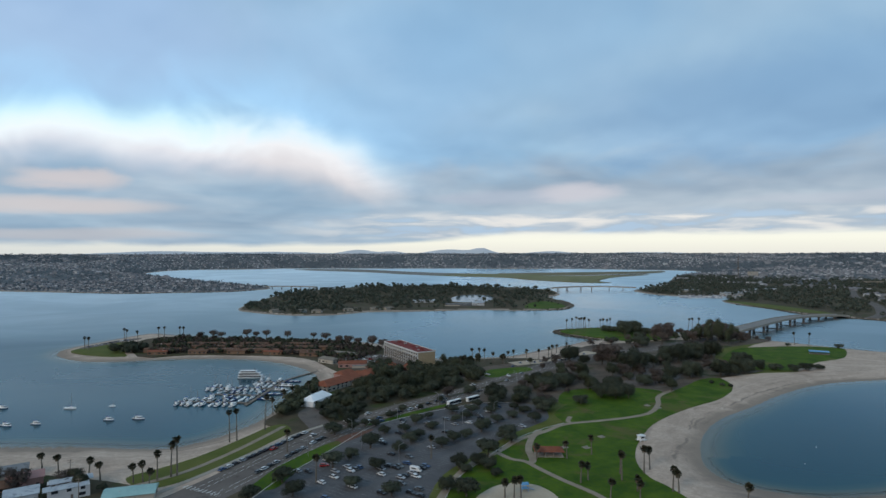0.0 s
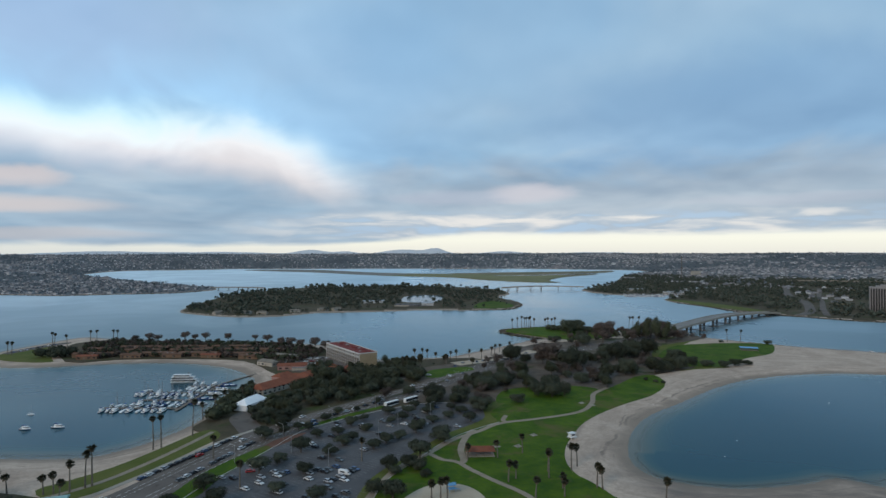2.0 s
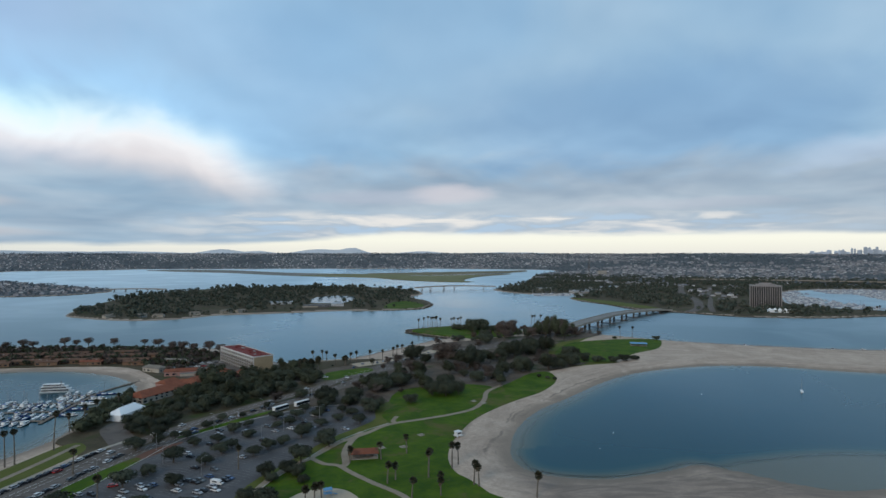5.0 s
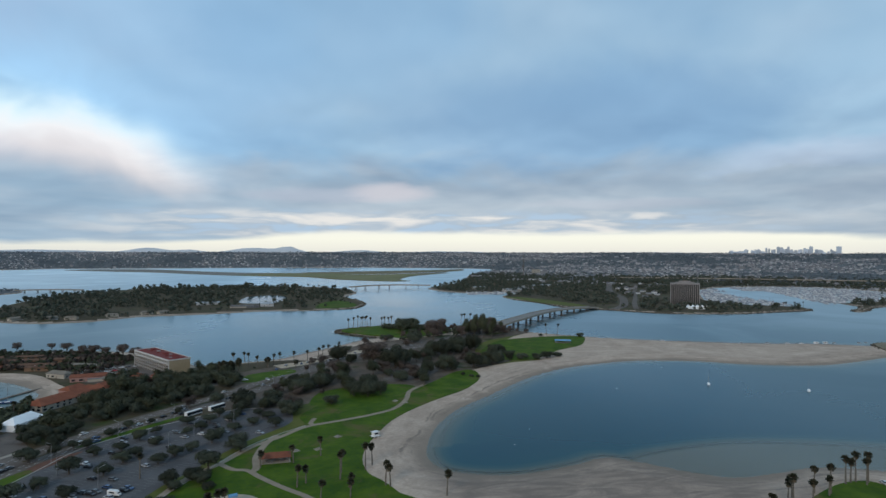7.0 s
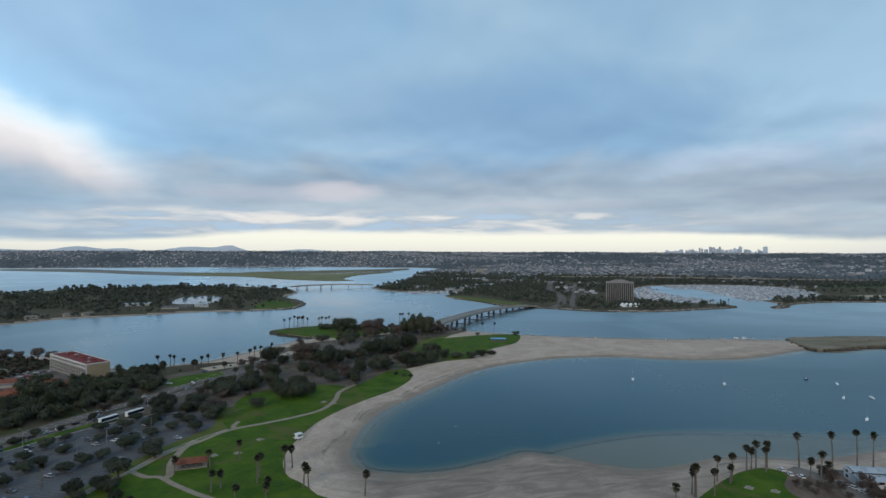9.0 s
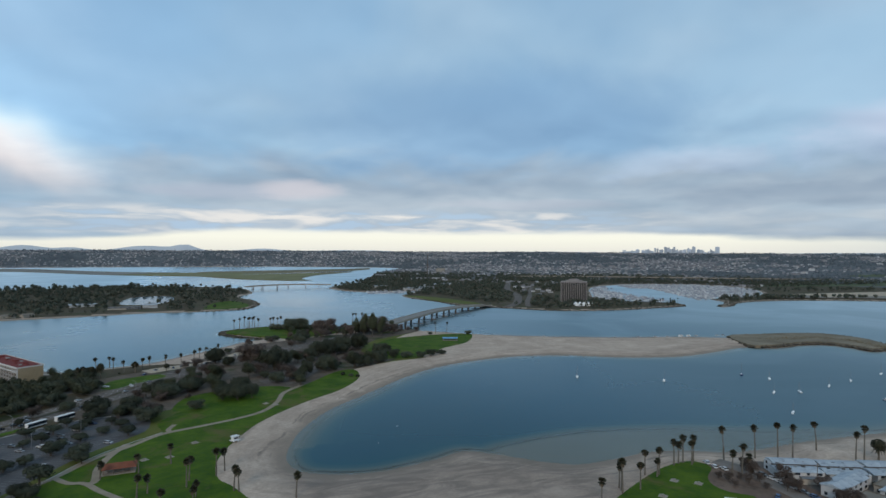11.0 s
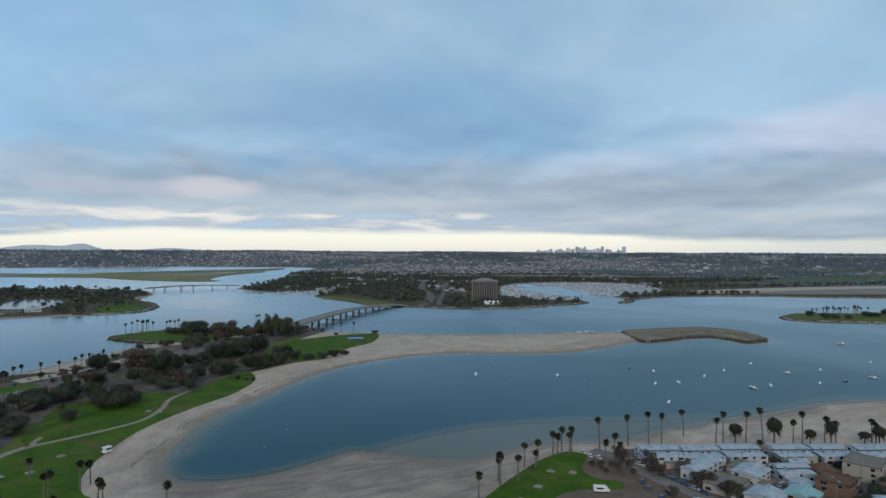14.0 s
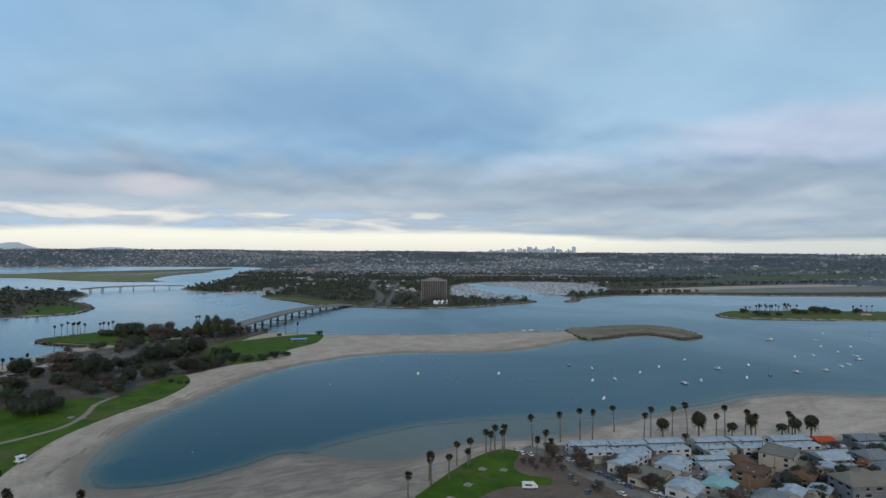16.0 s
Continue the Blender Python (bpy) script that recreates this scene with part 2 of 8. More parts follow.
def sand_material():
    """Dry sand, streaks along the shore, the wet rim, and a bed coloured blue-green with depth to stand for the water's
    absorption.
    """
    m = bpy.data.materials.new("sand_and_bed")
    m.use_nodes = True
    n = Net(m.node_tree.nodes, m.node_tree.links)
    p = m.node_tree.nodes["Principled BSDF"]
    geo = n.nodes.new("ShaderNodeNewGeometry")
    pos = geo.outputs["Position"]
    s = n.nodes.new("ShaderNodeSeparateXYZ")
    n.links.new(pos, s.inputs[0])
    shore = n.nodes.new("ShaderNodeAttribute")
    shore.attribute_name = "shore"
    wob = n.math("SUBTRACT", n.noise(pos, 0.03, 5, 0.6, 1.0), 0.5)
    sway = n.math("SUBTRACT", n.noise(pos, 0.009, 3, 0.5, 0.6), 0.5)
    far = n.math("ADD", shore.outputs["Fac"], n.math("MULTIPLY", wob, 16.0))          # metres from the water's edge
    dry = n.ramp(n.noise(pos, 0.03, 6, 0.6, 0.8), [(0.32, (0.365, 0.28, 0.222)), (0.5, (0.435, 0.338, 0.268)), (0.68, (0.495, 0.39, 0.312))])
    bands = n.noise(n.vec(n.math("MULTIPLY", n.math("ADD", far, n.math("MULTIPLY", sway, 60.0)), 0.11), n.noise(pos, 0.02, 3, 0.5), 0.0), 1.0, 5, 0.6, 0.6)
    tone = n.span(bands, 0.36, 0.64, 0.87, 1.05)
    dry = n.mix(1.0, dry, n.vec(tone, tone, tone), "MULTIPLY")
    scuff = n.span(n.noise(pos, 0.35, 5, 0.7, 1.2), 0.35, 0.65, 0.86, 1.08)
    dry = n.mix(1.0, dry, n.vec(scuff, scuff, scuff), "MULTIPLY")
    even = n.math("ADD", shore.outputs["Fac"], n.math("ADD", n.math("ADD", n.math("MULTIPLY", wob, 9.0), n.math("MULTIPLY", sway, 22.0)), n.math("MULTIPLY", n.noise(pos, 0.15, 4, 0.6), 1.6)))
    for off, wide, seed, dark in ((31.0, 2.6, 67.0, 0.3), (6.5, 1.0, 3.0, 0.5), (11.5, 1.5, 17.0, 0.6), (14.0, 0.8, 29.0, 0.45), (20.0, 1.5, 41.0, 0.35)):
        broken = n.span(n.noise(n.vec(n.math("ADD", s.outputs[0], seed * 31), s.outputs[1], 0.0), 0.02, 5, 0.65, 0.6), 0.47, 0.6)
        dry = n.mix(n.math("MULTIPLY", n.math("MULTIPLY", n.span(n.math("ABSOLUTE", n.math("SUBTRACT", even, off)), wide, 0.2), broken), dark), dry, (0.11, 0.092, 0.078))
    # the low southern bar stays damp after the tide, in smears
    low = n.math("MULTIPLY", n.math("MULTIPLY", n.span(s.outputs[1], 335.0, 290.0), n.math("MULTIPLY", n.span(s.outputs[0], 95.0, 125.0), n.span(s.outputs[0], 310.0, 235.0))), n.span(shore.outputs["Fac"], 75.0, 45.0))
    smear = n.span(n.noise(n.vec(n.math("MULTIPLY", s.outputs[0], 0.35), s.outputs[1], 0.0), 0.09, 5, 0.6, 1.4), 0.36, 0.66, 0.45, 1.0)
    dry = n.mix(n.math("MULTIPLY", low, smear), dry, (0.195, 0.155, 0.129))
    wet = n.mix(n.span(far, 12.0, 2.0, 0.0, 0.75), dry, (0.205, 0.165, 0.132))
    z = n.math("ADD", s.outputs[2], n.math("MULTIPLY", wob, 0.35))
    # bed colour darkens and blues with depth, in place of absorption by water
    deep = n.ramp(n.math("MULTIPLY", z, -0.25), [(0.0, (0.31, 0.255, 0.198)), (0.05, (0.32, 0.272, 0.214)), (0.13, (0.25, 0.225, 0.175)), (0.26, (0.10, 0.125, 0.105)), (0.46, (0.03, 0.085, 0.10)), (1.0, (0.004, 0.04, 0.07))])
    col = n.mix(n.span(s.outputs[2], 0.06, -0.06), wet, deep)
    n.links.new(col, p.inputs["Base Color"])
    p.inputs["Roughness"].default_value = 0.9
    p.inputs["Specular IOR Level"].default_value = 0.08
    bp = n.add("Bump", Strength=0.25, Distance=0.3, Height=n.noise(pos, 0.5, 5, 0.7, 1.0))
    n.links.new(bp.outputs[0], p.inputs["Normal"])
    return m


def water_material():
    m = bpy.data.materials.new("bay_water")
    m.use_nodes = True
    n = Net(m.node_tree.nodes, m.node_tree.links)
    n.nodes.remove(m.node_tree.nodes["Principled BSDF"])
    geo = n.nodes.new("ShaderNodeNewGeometry")
    pos = geo.outputs["Position"]
    chop = n.noise(pos, 0.025, 1, 0.4)
    bp = n.add("Bump", Strength=0.08, Distance=0.5, Height=chop)
    calm = n.span(n.noise(pos, 0.006, 5, 0.6, 1.5), 0.35, 0.65, 0.16, 0.24)
    clear_ = n.add("BsdfTransparent", Color=(0.95, 0.97, 0.95))
    px = n.nodes.new("ShaderNodeSeparateXYZ")
    n.links.new(pos, px.inputs[0])
    ruffle = n.math("MAXIMUM", n.span(px.outputs[0], 260.0, 620.0), n.math("MULTIPLY", n.span(px.outputs[0], 20.0, -260.0), n.span(px.outputs[1], 330.0, 720.0)))          # wind ruffles the open bay on both sides of the channel; keep_ dims its reflection too
    ruffle = n.math("MULTIPLY", ruffle, n.span(n.noise(pos, 0.004, 4, 0.6, 1.0), 0.3, 0.6, 0.7, 1.0))
    gloss = n.add("BsdfGlossy", Color=(0.805, 0.878, 0.90), Roughness=n.math("ADD", calm, n.math("MULTIPLY", ruffle, 0.2)), Normal=bp.outputs[0])
    marina_dim = n.math("MULTIPLY", n.span(px.outputs[0], -90.0, -220.0), n.span(px.outputs[1], 760.0, 620.0))          # dims the reflection over the marina cove
    # reflection strength is set by position, darkening the open sides and both coves
    keep_ = n.math("SUBTRACT", n.math("SUBTRACT", 1.1, n.math("MULTIPLY", ruffle, 0.43)), n.math("MULTIPLY", marina_dim, 0.2))
    cove = n.math("MULTIPLY", n.span(px.outputs[0], 340.0, 200.0), n.math("MULTIPLY", n.span(px.outputs[0], 90.0, 110.0), n.span(px.outputs[1], 560.0, 470.0)))          # and over the round cove
    keep_ = n.math("SUBTRACT", keep_, n.math("MULTIPLY", cove, 0.14))
    fres = n.add("Fresnel", IOR=1.33, Normal=bp.outputs[0])
    # over deep water a diffuse layer carries a painted depth colour; over shallows the sand itself shows
    deep_at = n.nodes.new("ShaderNodeAttribute")
    deep_at.attribute_name = "depth"
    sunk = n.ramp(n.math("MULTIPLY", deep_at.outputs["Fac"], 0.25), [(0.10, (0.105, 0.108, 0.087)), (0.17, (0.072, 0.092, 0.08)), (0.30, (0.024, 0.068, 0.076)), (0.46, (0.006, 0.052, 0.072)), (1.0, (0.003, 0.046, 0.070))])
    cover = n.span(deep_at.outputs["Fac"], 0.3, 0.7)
    share = n.math("SUBTRACT", 1.6, n.math("MULTIPLY", cover, 0.6))          # brightens that colour, to make up for the light that no longer reaches the bed where both show
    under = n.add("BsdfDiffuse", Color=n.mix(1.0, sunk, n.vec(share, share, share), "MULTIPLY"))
    bed = n.nodes.new("ShaderNodeMixShader")
    n.links.new(cover, bed.inputs[0])
    n.links.new(clear_.outputs[0], bed.inputs[1])
    n.links.new(under.outputs[0], bed.inputs[2])
    mixer = n.nodes.new("ShaderNodeMixShader")
    n.links.new(n.math("MINIMUM", n.math("MULTIPLY", n.math("MULTIPLY", n.math("POWER", fres.outputs[0], 1.42), 1.6), keep_), 0.98), mixer.inputs[0])
    n.links.new(bed.outputs[0], mixer.inputs[1])
    n.links.new(gloss.outputs[0], mixer.inputs[2])
    n.links.new(mixer.outputs[0], m.node_tree.nodes["Material Output"].inputs[0])
    return m


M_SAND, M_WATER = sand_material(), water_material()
M_EARTH = shade("dry_earth", (0.048, 0.04, 0.024), (0.098, 0.078, 0.05), 0.95, 0.05, 0.6, 0.2, stains=((0.034, 0.054, 0.012), 0.03, 0.9))
# distant town ground: haze put into the base colour as a blue-grey lift
M_SCRUB = shade("city_ground_hazed", (0.06, 0.07, 0.078), (0.14, 0.145, 0.15), 0.95, 0.012, 0.09, 0.0)
M_MARSH = shade("marsh", (0.11, 0.105, 0.055), (0.22, 0.175, 0.115), 0.95, 0.006, 0.05, 0.0)
M_GRASS = shade("mown_grass", (0.022, 0.058, 0.004), (0.074, 0.118, 0.009), 0.9, 0.07, 0.4, 0.3, stains=((0.10, 0.085, 0.03), 0.035, 0.95))
M_GRASS_DRY = shade("thin_grass", (0.065, 0.085, 0.015), (0.115, 0.115, 0.032), 0.9, 0.05, 1.2, 0.3)
M_ASPHALT = shade("asphalt", (0.07, 0.068, 0.071), (0.115, 0.112, 0.115), 0.9, 0.06, 2.0, 0.15, stains=((0.05, 0.05, 0.052), 0.12, 0.6))
M_ASPHALT_OLD = shade("worn_asphalt", (0.10, 0.084, 0.074), (0.15, 0.128, 0.114), 0.9, 0.05, 2.0, 0.15, stains=((0.05, 0.042, 0.036), 0.09, 0.6))
M_YARD = shade("brown_yard_earth", (0.10, 0.070, 0.053), (0.18, 0.128, 0.10), 0.95, 0.05, 0.7, 0.2, stains=((0.055, 0.042, 0.034), 0.06, 0.7))
M_RED_EARTH = shade("red_brown_bark", (0.10, 0.052, 0.038), (0.17, 0.09, 0.066), 0.95, 0.08, 0.9, 0.2)
M_PARK = shade("park_earth", (0.062, 0.05, 0.038), (0.15, 0.118, 0.095), 0.95, 0.04, 0.35, 0.2, stains=((0.03, 0.05, 0.010), 0.02, 0.97))
M_PATH = shade("path_concrete", (0.21, 0.168, 0.125), (0.29, 0.24, 0.185), 0.9, 0.15, 2.0, 0.1)
M_DRY_SAND = shade("dry_sand", (0.33, 0.265, 0.195), (0.43, 0.355, 0.27), 0.95, 0.05, 0.8, 0.2)
M_CONCRETE = shade("concrete", (0.23, 0.20, 0.165), (0.33, 0.295, 0.25), 0.85, 0.2, 3.0, 0.15)
M_KERB = shade("kerb_concrete", (0.33, 0.31, 0.29), (0.45, 0.43, 0.40), 0.85, 0.3, 3.0, 0.1)
M_PAINT_WORN = shade("worn_stall_paint", (0.12, 0.12, 0.12), (0.26, 0.26, 0.255), 0.8, 0.3, 5.0, 0.0)
M_PAINT = shade("road_paint", (0.5, 0.5, 0.48), (0.72, 0.72, 0.69), 0.7, 0.8, 5.0, 0.0)
M_FLATS = shade("river_mud_flats", (0.15, 0.138, 0.118), (0.23, 0.212, 0.183), 0.95, 0.01, 0.08, 0.0)
M_MARSH_GREEN = shade("marsh_grass", (0.13, 0.135, 0.06), (0.21, 0.195, 0.105), 0.95, 0.008, 0.06, 0.0)
M_ALLEY = shade("alley_concrete", (0.15, 0.128, 0.112), (0.22, 0.19, 0.168), 0.9, 0.08, 2.0, 0.1, stains=((0.09, 0.078, 0.07), 0.12, 0.6))
M_LINKS = shade("far_turf", (0.065, 0.082, 0.045), (0.10, 0.115, 0.062), 0.95, 0.01, 0.1, 0.0)
M_ROCK = shade("riprap", (0.05, 0.045, 0.038), (0.12, 0.105, 0.085), 0.9, 0.25, 1.5, 0.3, islands=[(0.0, (0.04, 0.036, 0.03)), (0.7, (0.10, 0.085, 0.066)), (1.0, (0.19, 0.165, 0.13))])
M_POND = shade("still_water", (0.03, 0.06, 0.075), (0.04, 0.075, 0.09), 0.12, 0.02, 0.2, 0.0, spec=0.6)
# hills paled nearly to the sky's tone: haze is in the base colour
M_HILL = shade("far_hills_hazed", (0.47, 0.51, 0.56), (0.53, 0.56, 0.59), 1.0, 0.003, 0.02, 0.0)

# ---- plan ----


def smooth(pts, closed=True, n=4):
    """Points along a Catmull-Rom curve through pts."""
    p = [Vector(q) for q in pts]
    out = []
    for i in range(len(p) if closed else len(p) - 1):
        if closed:
            a, b, c, d = p[i - 1], p[i], p[(i + 1) % len(p)], p[(i + 2) % len(p)]
        else:
            a, b, c, d = p[max(i - 1, 0)], p[i], p[i + 1], p[min(i + 2, len(p) - 1)]
        for k in range(n):
            t = k / n
            out.append(0.5 * (2 * b + (c - a) * t + (2 * a - 5 * b + 4 * c - d) * t * t + (3 * b - a - 3 * c + d) * t ** 3))
    if not closed:
        out.append(p[-1])
    return [(q.x, q.y) for q in out]


# the near shore: town beach, marina cove, hotel point, road beach, lawn spit, sand bar, jetty, round cove
SHORE_A = [(-2500, 300), (-420, 312), (-271, 315), (-228, 317), (-179, 317), (-162, 329), (-150, 350), (-142, 383), (-144, 442), (-142, 503), (-152, 526),
           (-171, 551), (-194, 570), (-240, 592), (-306, 591), (-372, 571), (-409, 572), (-440, 589), (-462, 610), (-475, 645), (-468, 705), (-452, 770),
           (-410, 760), (-329, 740), (-253, 732), (-179, 724), (-109, 692), (-48, 610), (0, 616), (30, 627), (62, 663), (97, 701), (127, 738), (146, 750)]
SHORE_B = [(122, 777), (105, 803), (101, 820), (112, 840), (167, 862), (232, 834), (320, 793), (352, 764), (405, 708), (451, 672), (516, 636), (584, 604), (660, 582),
           (704, 557), (758, 556), (809, 547), (843, 531), (855, 506), (854, 475), (839, 447), (817, 418), (793, 414), (771, 419), (774, 435), (775, 450), (771, 466), (757, 474), (733, 477), (706, 474), (684, 475), (663, 492), (620, 484),
           (583, 476), (541, 473), (486, 490), (440, 520), (393, 534), (353, 533), (309, 522)]
SHORE_C = [(273, 505), (234, 474), (190, 430), (167, 409), (148, 386), (132, 358), (123, 335), (117, 312), (119, 294), (128, 284), (144, 277), (163, 275), (192, 281), (210, 287),
           (224, 276), (243, 255), (258, 246), (284, 246), (304, 248), (326, 242), (353, 229), (404, 228), (455, 223), (512, 216), (548, 215), (576, 208), (599, 198), (640, 162),
           (760, 60), (1100, -300), (3000, -2500), (-2500, -2500)]
MAIN_A = [(-1145, 1557), (-1040, 1540), (-967, 1525), (-855, 1569), (-723, 1608), (-674, 1690), (-655, 1745), (-684, 1835), (-760, 1910), (-953, 2108), (-1257, 2375), (-1622, 2781),
          (-1842, 3080), (-1943, 3651), (-1710, 3752), (-1502, 3860), (-1440, 3990), (-1360, 4030), (-928, 4020), (-299, 4045), (469, 3990), (1002, 3695), (1141, 3640), (1200, 3353),
          (992, 3008), (829, 2663), (705, 2293), (613, 2049), (519, 1883), (446, 1769), (420, 1692), (440, 1575), (485, 1500), (543, 1490), (640, 1527), (590, 1440), (535, 1375)]
MAIN_B = [(526, 1274), (550, 1180), (560, 1085), (590, 1035), (624, 1000), (658, 955), (701, 920), (813, 893), (895, 903), (970, 911), (1000, 930), (1018, 975), (980, 1013), (930, 1119),
          (1028, 1281), (1179, 1484), (1363, 1576), (1600, 1500), (1620, 1310), (1490, 1140), (1330, 1050), (1181, 1028), (1150, 955), (1055, 888), (1046, 868), (1085, 885),
          (1154, 932), (1281, 948), (1424, 903), (1537, 835), (1634, 740), (2300, 300), (4000, -700), (8000, -2000), (8000, 8000), (-8000, 8000), (-8000, 1800), (-2500, 1700)]
ISLE = [(-475, 1112), (-430, 1061), (-352, 1016), (-284, 1012), (-245, 1040), (-213, 1076), (-131, 1092), (-70, 1112), (-6, 1132), (69, 1124), (147, 1143), (174, 1202),
        (183, 1241), (182, 1297), (173, 1374), (158, 1462), (192, 1539), (198, 1627), (182, 1751), (51, 1880), (-134, 1920), (-382, 1870), (-488, 1695), (-530, 1500), (-505, 1243)]
MARSH = [(-1234, 3721), (-676, 3272), (-379, 2927), (-143, 2710), (63, 2579), (172, 2363), (269, 2222), (382, 2134), (461, 2172), (440, 2304), (564, 2615), (801, 2941),
         (650, 3000), (353, 2964), (-169, 3155), (-405, 3351), (-791, 3813), (-1126, 3900)]
ISLET = [(1102, 566), (1062, 530), (1084, 487), (1125, 452), (1181, 408), (1270, 340), (1500, 250), (1560, 330), (1419, 430), (1302, 514), (1188, 583)]
SHOAL = [(150, 262), (182, 272), (205, 285), (222, 293), (240, 298), (279, 303), (310, 301), (357, 288), (400, 268), (460, 240), (460, 200), (320, 200), (200, 230)]

LANDS = {"a": (smooth(SHORE_A + SHORE_B + SHORE_C, True, 3), 22.0, 0.075), "main": (smooth(MAIN_A + MAIN_B, True, 2), 7.0, 0.2), "isle": (smooth(ISLE), 7.0, 0.2),
         "marsh": (smooth(MARSH), 60.0, 0.1), "islet": (smooth(ISLET), 7.0, 0.2)}
SHOAL_LINE = smooth(SHOAL)


def depth_inside(px, py, poly):
    """Signed distance to the polygon's edge, positive inside, for arrays of points."""
    a = np.array(poly)
    b = np.roll(a, -1, 0)
    best = np.full(px.shape, 1e18)
    inside = np.zeros(px.shape, bool)
    for (x0, y0), (x1, y1) in zip(a, b):
        ex, ey = x1 - x0, y1 - y0
        wx, wy = px - x0, py - y0
        t = np.clip((wx * ex + wy * ey) / (ex * ex + ey * ey + 1e-9), 0, 1)
        best = np.minimum(best, (wx - t * ex) ** 2 + (wy - t * ey) ** 2)
        if y0 != y1:
            inside ^= ((y0 > py) != (y1 > py)) & (px < ex * (py - y0) / ey + x0)
    return np.where(inside, 1, -1) * np.sqrt(best)


def ground_height(px, py):
    """Height of the ground and the number of the land that forms it."""
    z = np.full(px.shape, -4.0)
    kind = np.zeros(px.shape, int)
    r = np.hypot(px - 50, py + 10)
    for i, (key, (poly, width, fall)) in enumerate(LANDS.items()):
        s = depth_inside(px, py, poly)
        if key == "a":
            fall = np.where((px > 122) & (px < 236) & (py > 262) & (py < 325), 0.13, fall)          # a steeper drop off the cove's southern bar
        top = 0.9 if key == "marsh" else 2.0
        h = np.where(s > 0, top * np.clip(s / width, 0, 1) ** 0.8, np.maximum(s * fall, -4.0))
        if key == "main":
            h = h + 100.0 * np.clip((r - 2500) / 2450, 0, 1) ** 1.15 * np.clip((s - 30) / 320, 0, 1)
        kind = np.where((h > z) & (s > -3), i + 1, kind)
        z = np.maximum(z, h)
    s = depth_inside(px, py, SHOAL_LINE)
    crest = 1.25 + 0.36 * np.clip((370 - px) / 120, 0, 1)          # the shoal rises almost to the surface at its western end
    z = np.maximum(z, np.where(s > -12, -1.5 + np.where(s > 0, (crest - 0.2) * np.clip(s / 16, 0, 1) ** 0.7, s * 0.2), -4.0))
    return z, kind


def link_mesh(name, verts, faces, mats=(), face_mats=None, flat_shade=True):
    me = bpy.data.meshes.new(name)
    me.from_pydata(verts, [], faces)
    for m in mats:
        me.materials.append(m)
    if face_mats is not None:
        me.polygons.foreach_set("material_index", face_mats)
    if not flat_shade:
        me.polygons.foreach_set("use_smooth", [True] * len(me.polygons))
    me.update()
    return new(name, me)


def build_ground():
    ang = np.concatenate([np.arange(-180, -48, 6.0), np.arange(-48, 78, 0.17), np.arange(78, 180, 6.0)])
    rad = np.concatenate([[2, 40, 100, 150], 180 * 1.0095 ** np.arange(0, 351)])
    rad = rad[rad < 4960]
    A, R = np.meshgrid(np.radians(ang), rad)
    px, py = 50 + R * np.sin(A), -10 + R * np.cos(A)
    z, kind = ground_height(px.ravel(), py.ravel())
    na, nr = len(ang), len(rad)
    verts = np.stack([px.ravel(), py.ravel(), z], 1)
    i, j = np.meshgrid(np.arange(nr - 1), np.arange(na), indexing="ij")
    j2 = (j + 1) % na
    quads = np.stack([i * na + j, i * na + j2, (i + 1) * na + j2, (i + 1) * na + j], -1).reshape(-1, 4)
    k = kind[quads].max(1)
    near = np.hypot(px.ravel() - 50, py.ravel() + 10)[quads].max(1) < 2350
    near &= px.ravel()[quads].min(1) > -560          # the town's point takes the paler city ground, hazed like the far town
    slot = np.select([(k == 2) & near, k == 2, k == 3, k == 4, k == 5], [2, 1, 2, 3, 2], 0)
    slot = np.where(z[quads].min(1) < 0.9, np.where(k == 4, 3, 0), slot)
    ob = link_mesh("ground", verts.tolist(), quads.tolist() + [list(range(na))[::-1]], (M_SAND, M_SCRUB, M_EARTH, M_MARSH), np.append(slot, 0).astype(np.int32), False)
    shore = depth_inside(px.ravel(), py.ravel(), LANDS["a"][0])
    for key in ("isle", "main", "islet"):
        shore = np.maximum(shore, depth_inside(px.ravel(), py.ravel(), LANDS[key][0]))
    ob.data.attributes.new("shore", "FLOAT", "POINT").data.foreach_set("value", shore.astype(np.float32))
    return tagged(ob, "sandy shores and bay bed rising to low brown hills", "ground", kind="structure")


build_ground()


def build_water():
    """The bay's surface, which knows how deep the bed lies under it."""
    ang = np.concatenate([np.arange(-180, -48, 6.0), np.arange(-48, 78, 0.3), np.arange(78, 180, 6.0)])
    rad = np.concatenate([[2, 60, 120], 170 * 1.014 ** np.arange(0, 245)])
    A, R_ = np.meshgrid(np.radians(ang), rad)
    px, py = (50 + R_ * np.sin(A)).ravel(), (-10 + R_ * np.cos(A)).ravel()
    z = ground_height(px, py)[0]
    na, nr = len(ang), len(rad)
    i, j = np.meshgrid(np.arange(nr - 1), np.arange(na), indexing="ij")
    j2 = (j + 1) % na
    quads = np.stack([i * na + j, i * na + j2, (i + 1) * na + j2, (i + 1) * na + j], -1).reshape(-1, 4)
    quads = quads[z[quads].min(1) < 0.3]
    used, back = np.unique(quads, return_inverse=True)
    verts = np.stack([px[used], py[used], np.zeros(len(used))], 1)
    ob = link_mesh("water", verts.tolist(), back.reshape(-1, 4).tolist(), (M_WATER,), None, False)
    ob.data.attributes.new("depth", "FLOAT", "POINT").data.foreach_set("value", np.maximum(-z[used], 0).astype(np.float32))
    return ob


sea = build_water()
tagged(sea, "calm blue-grey bay water, clear over shallow sand", "water", kind="structure")

# ---- building blocks ----


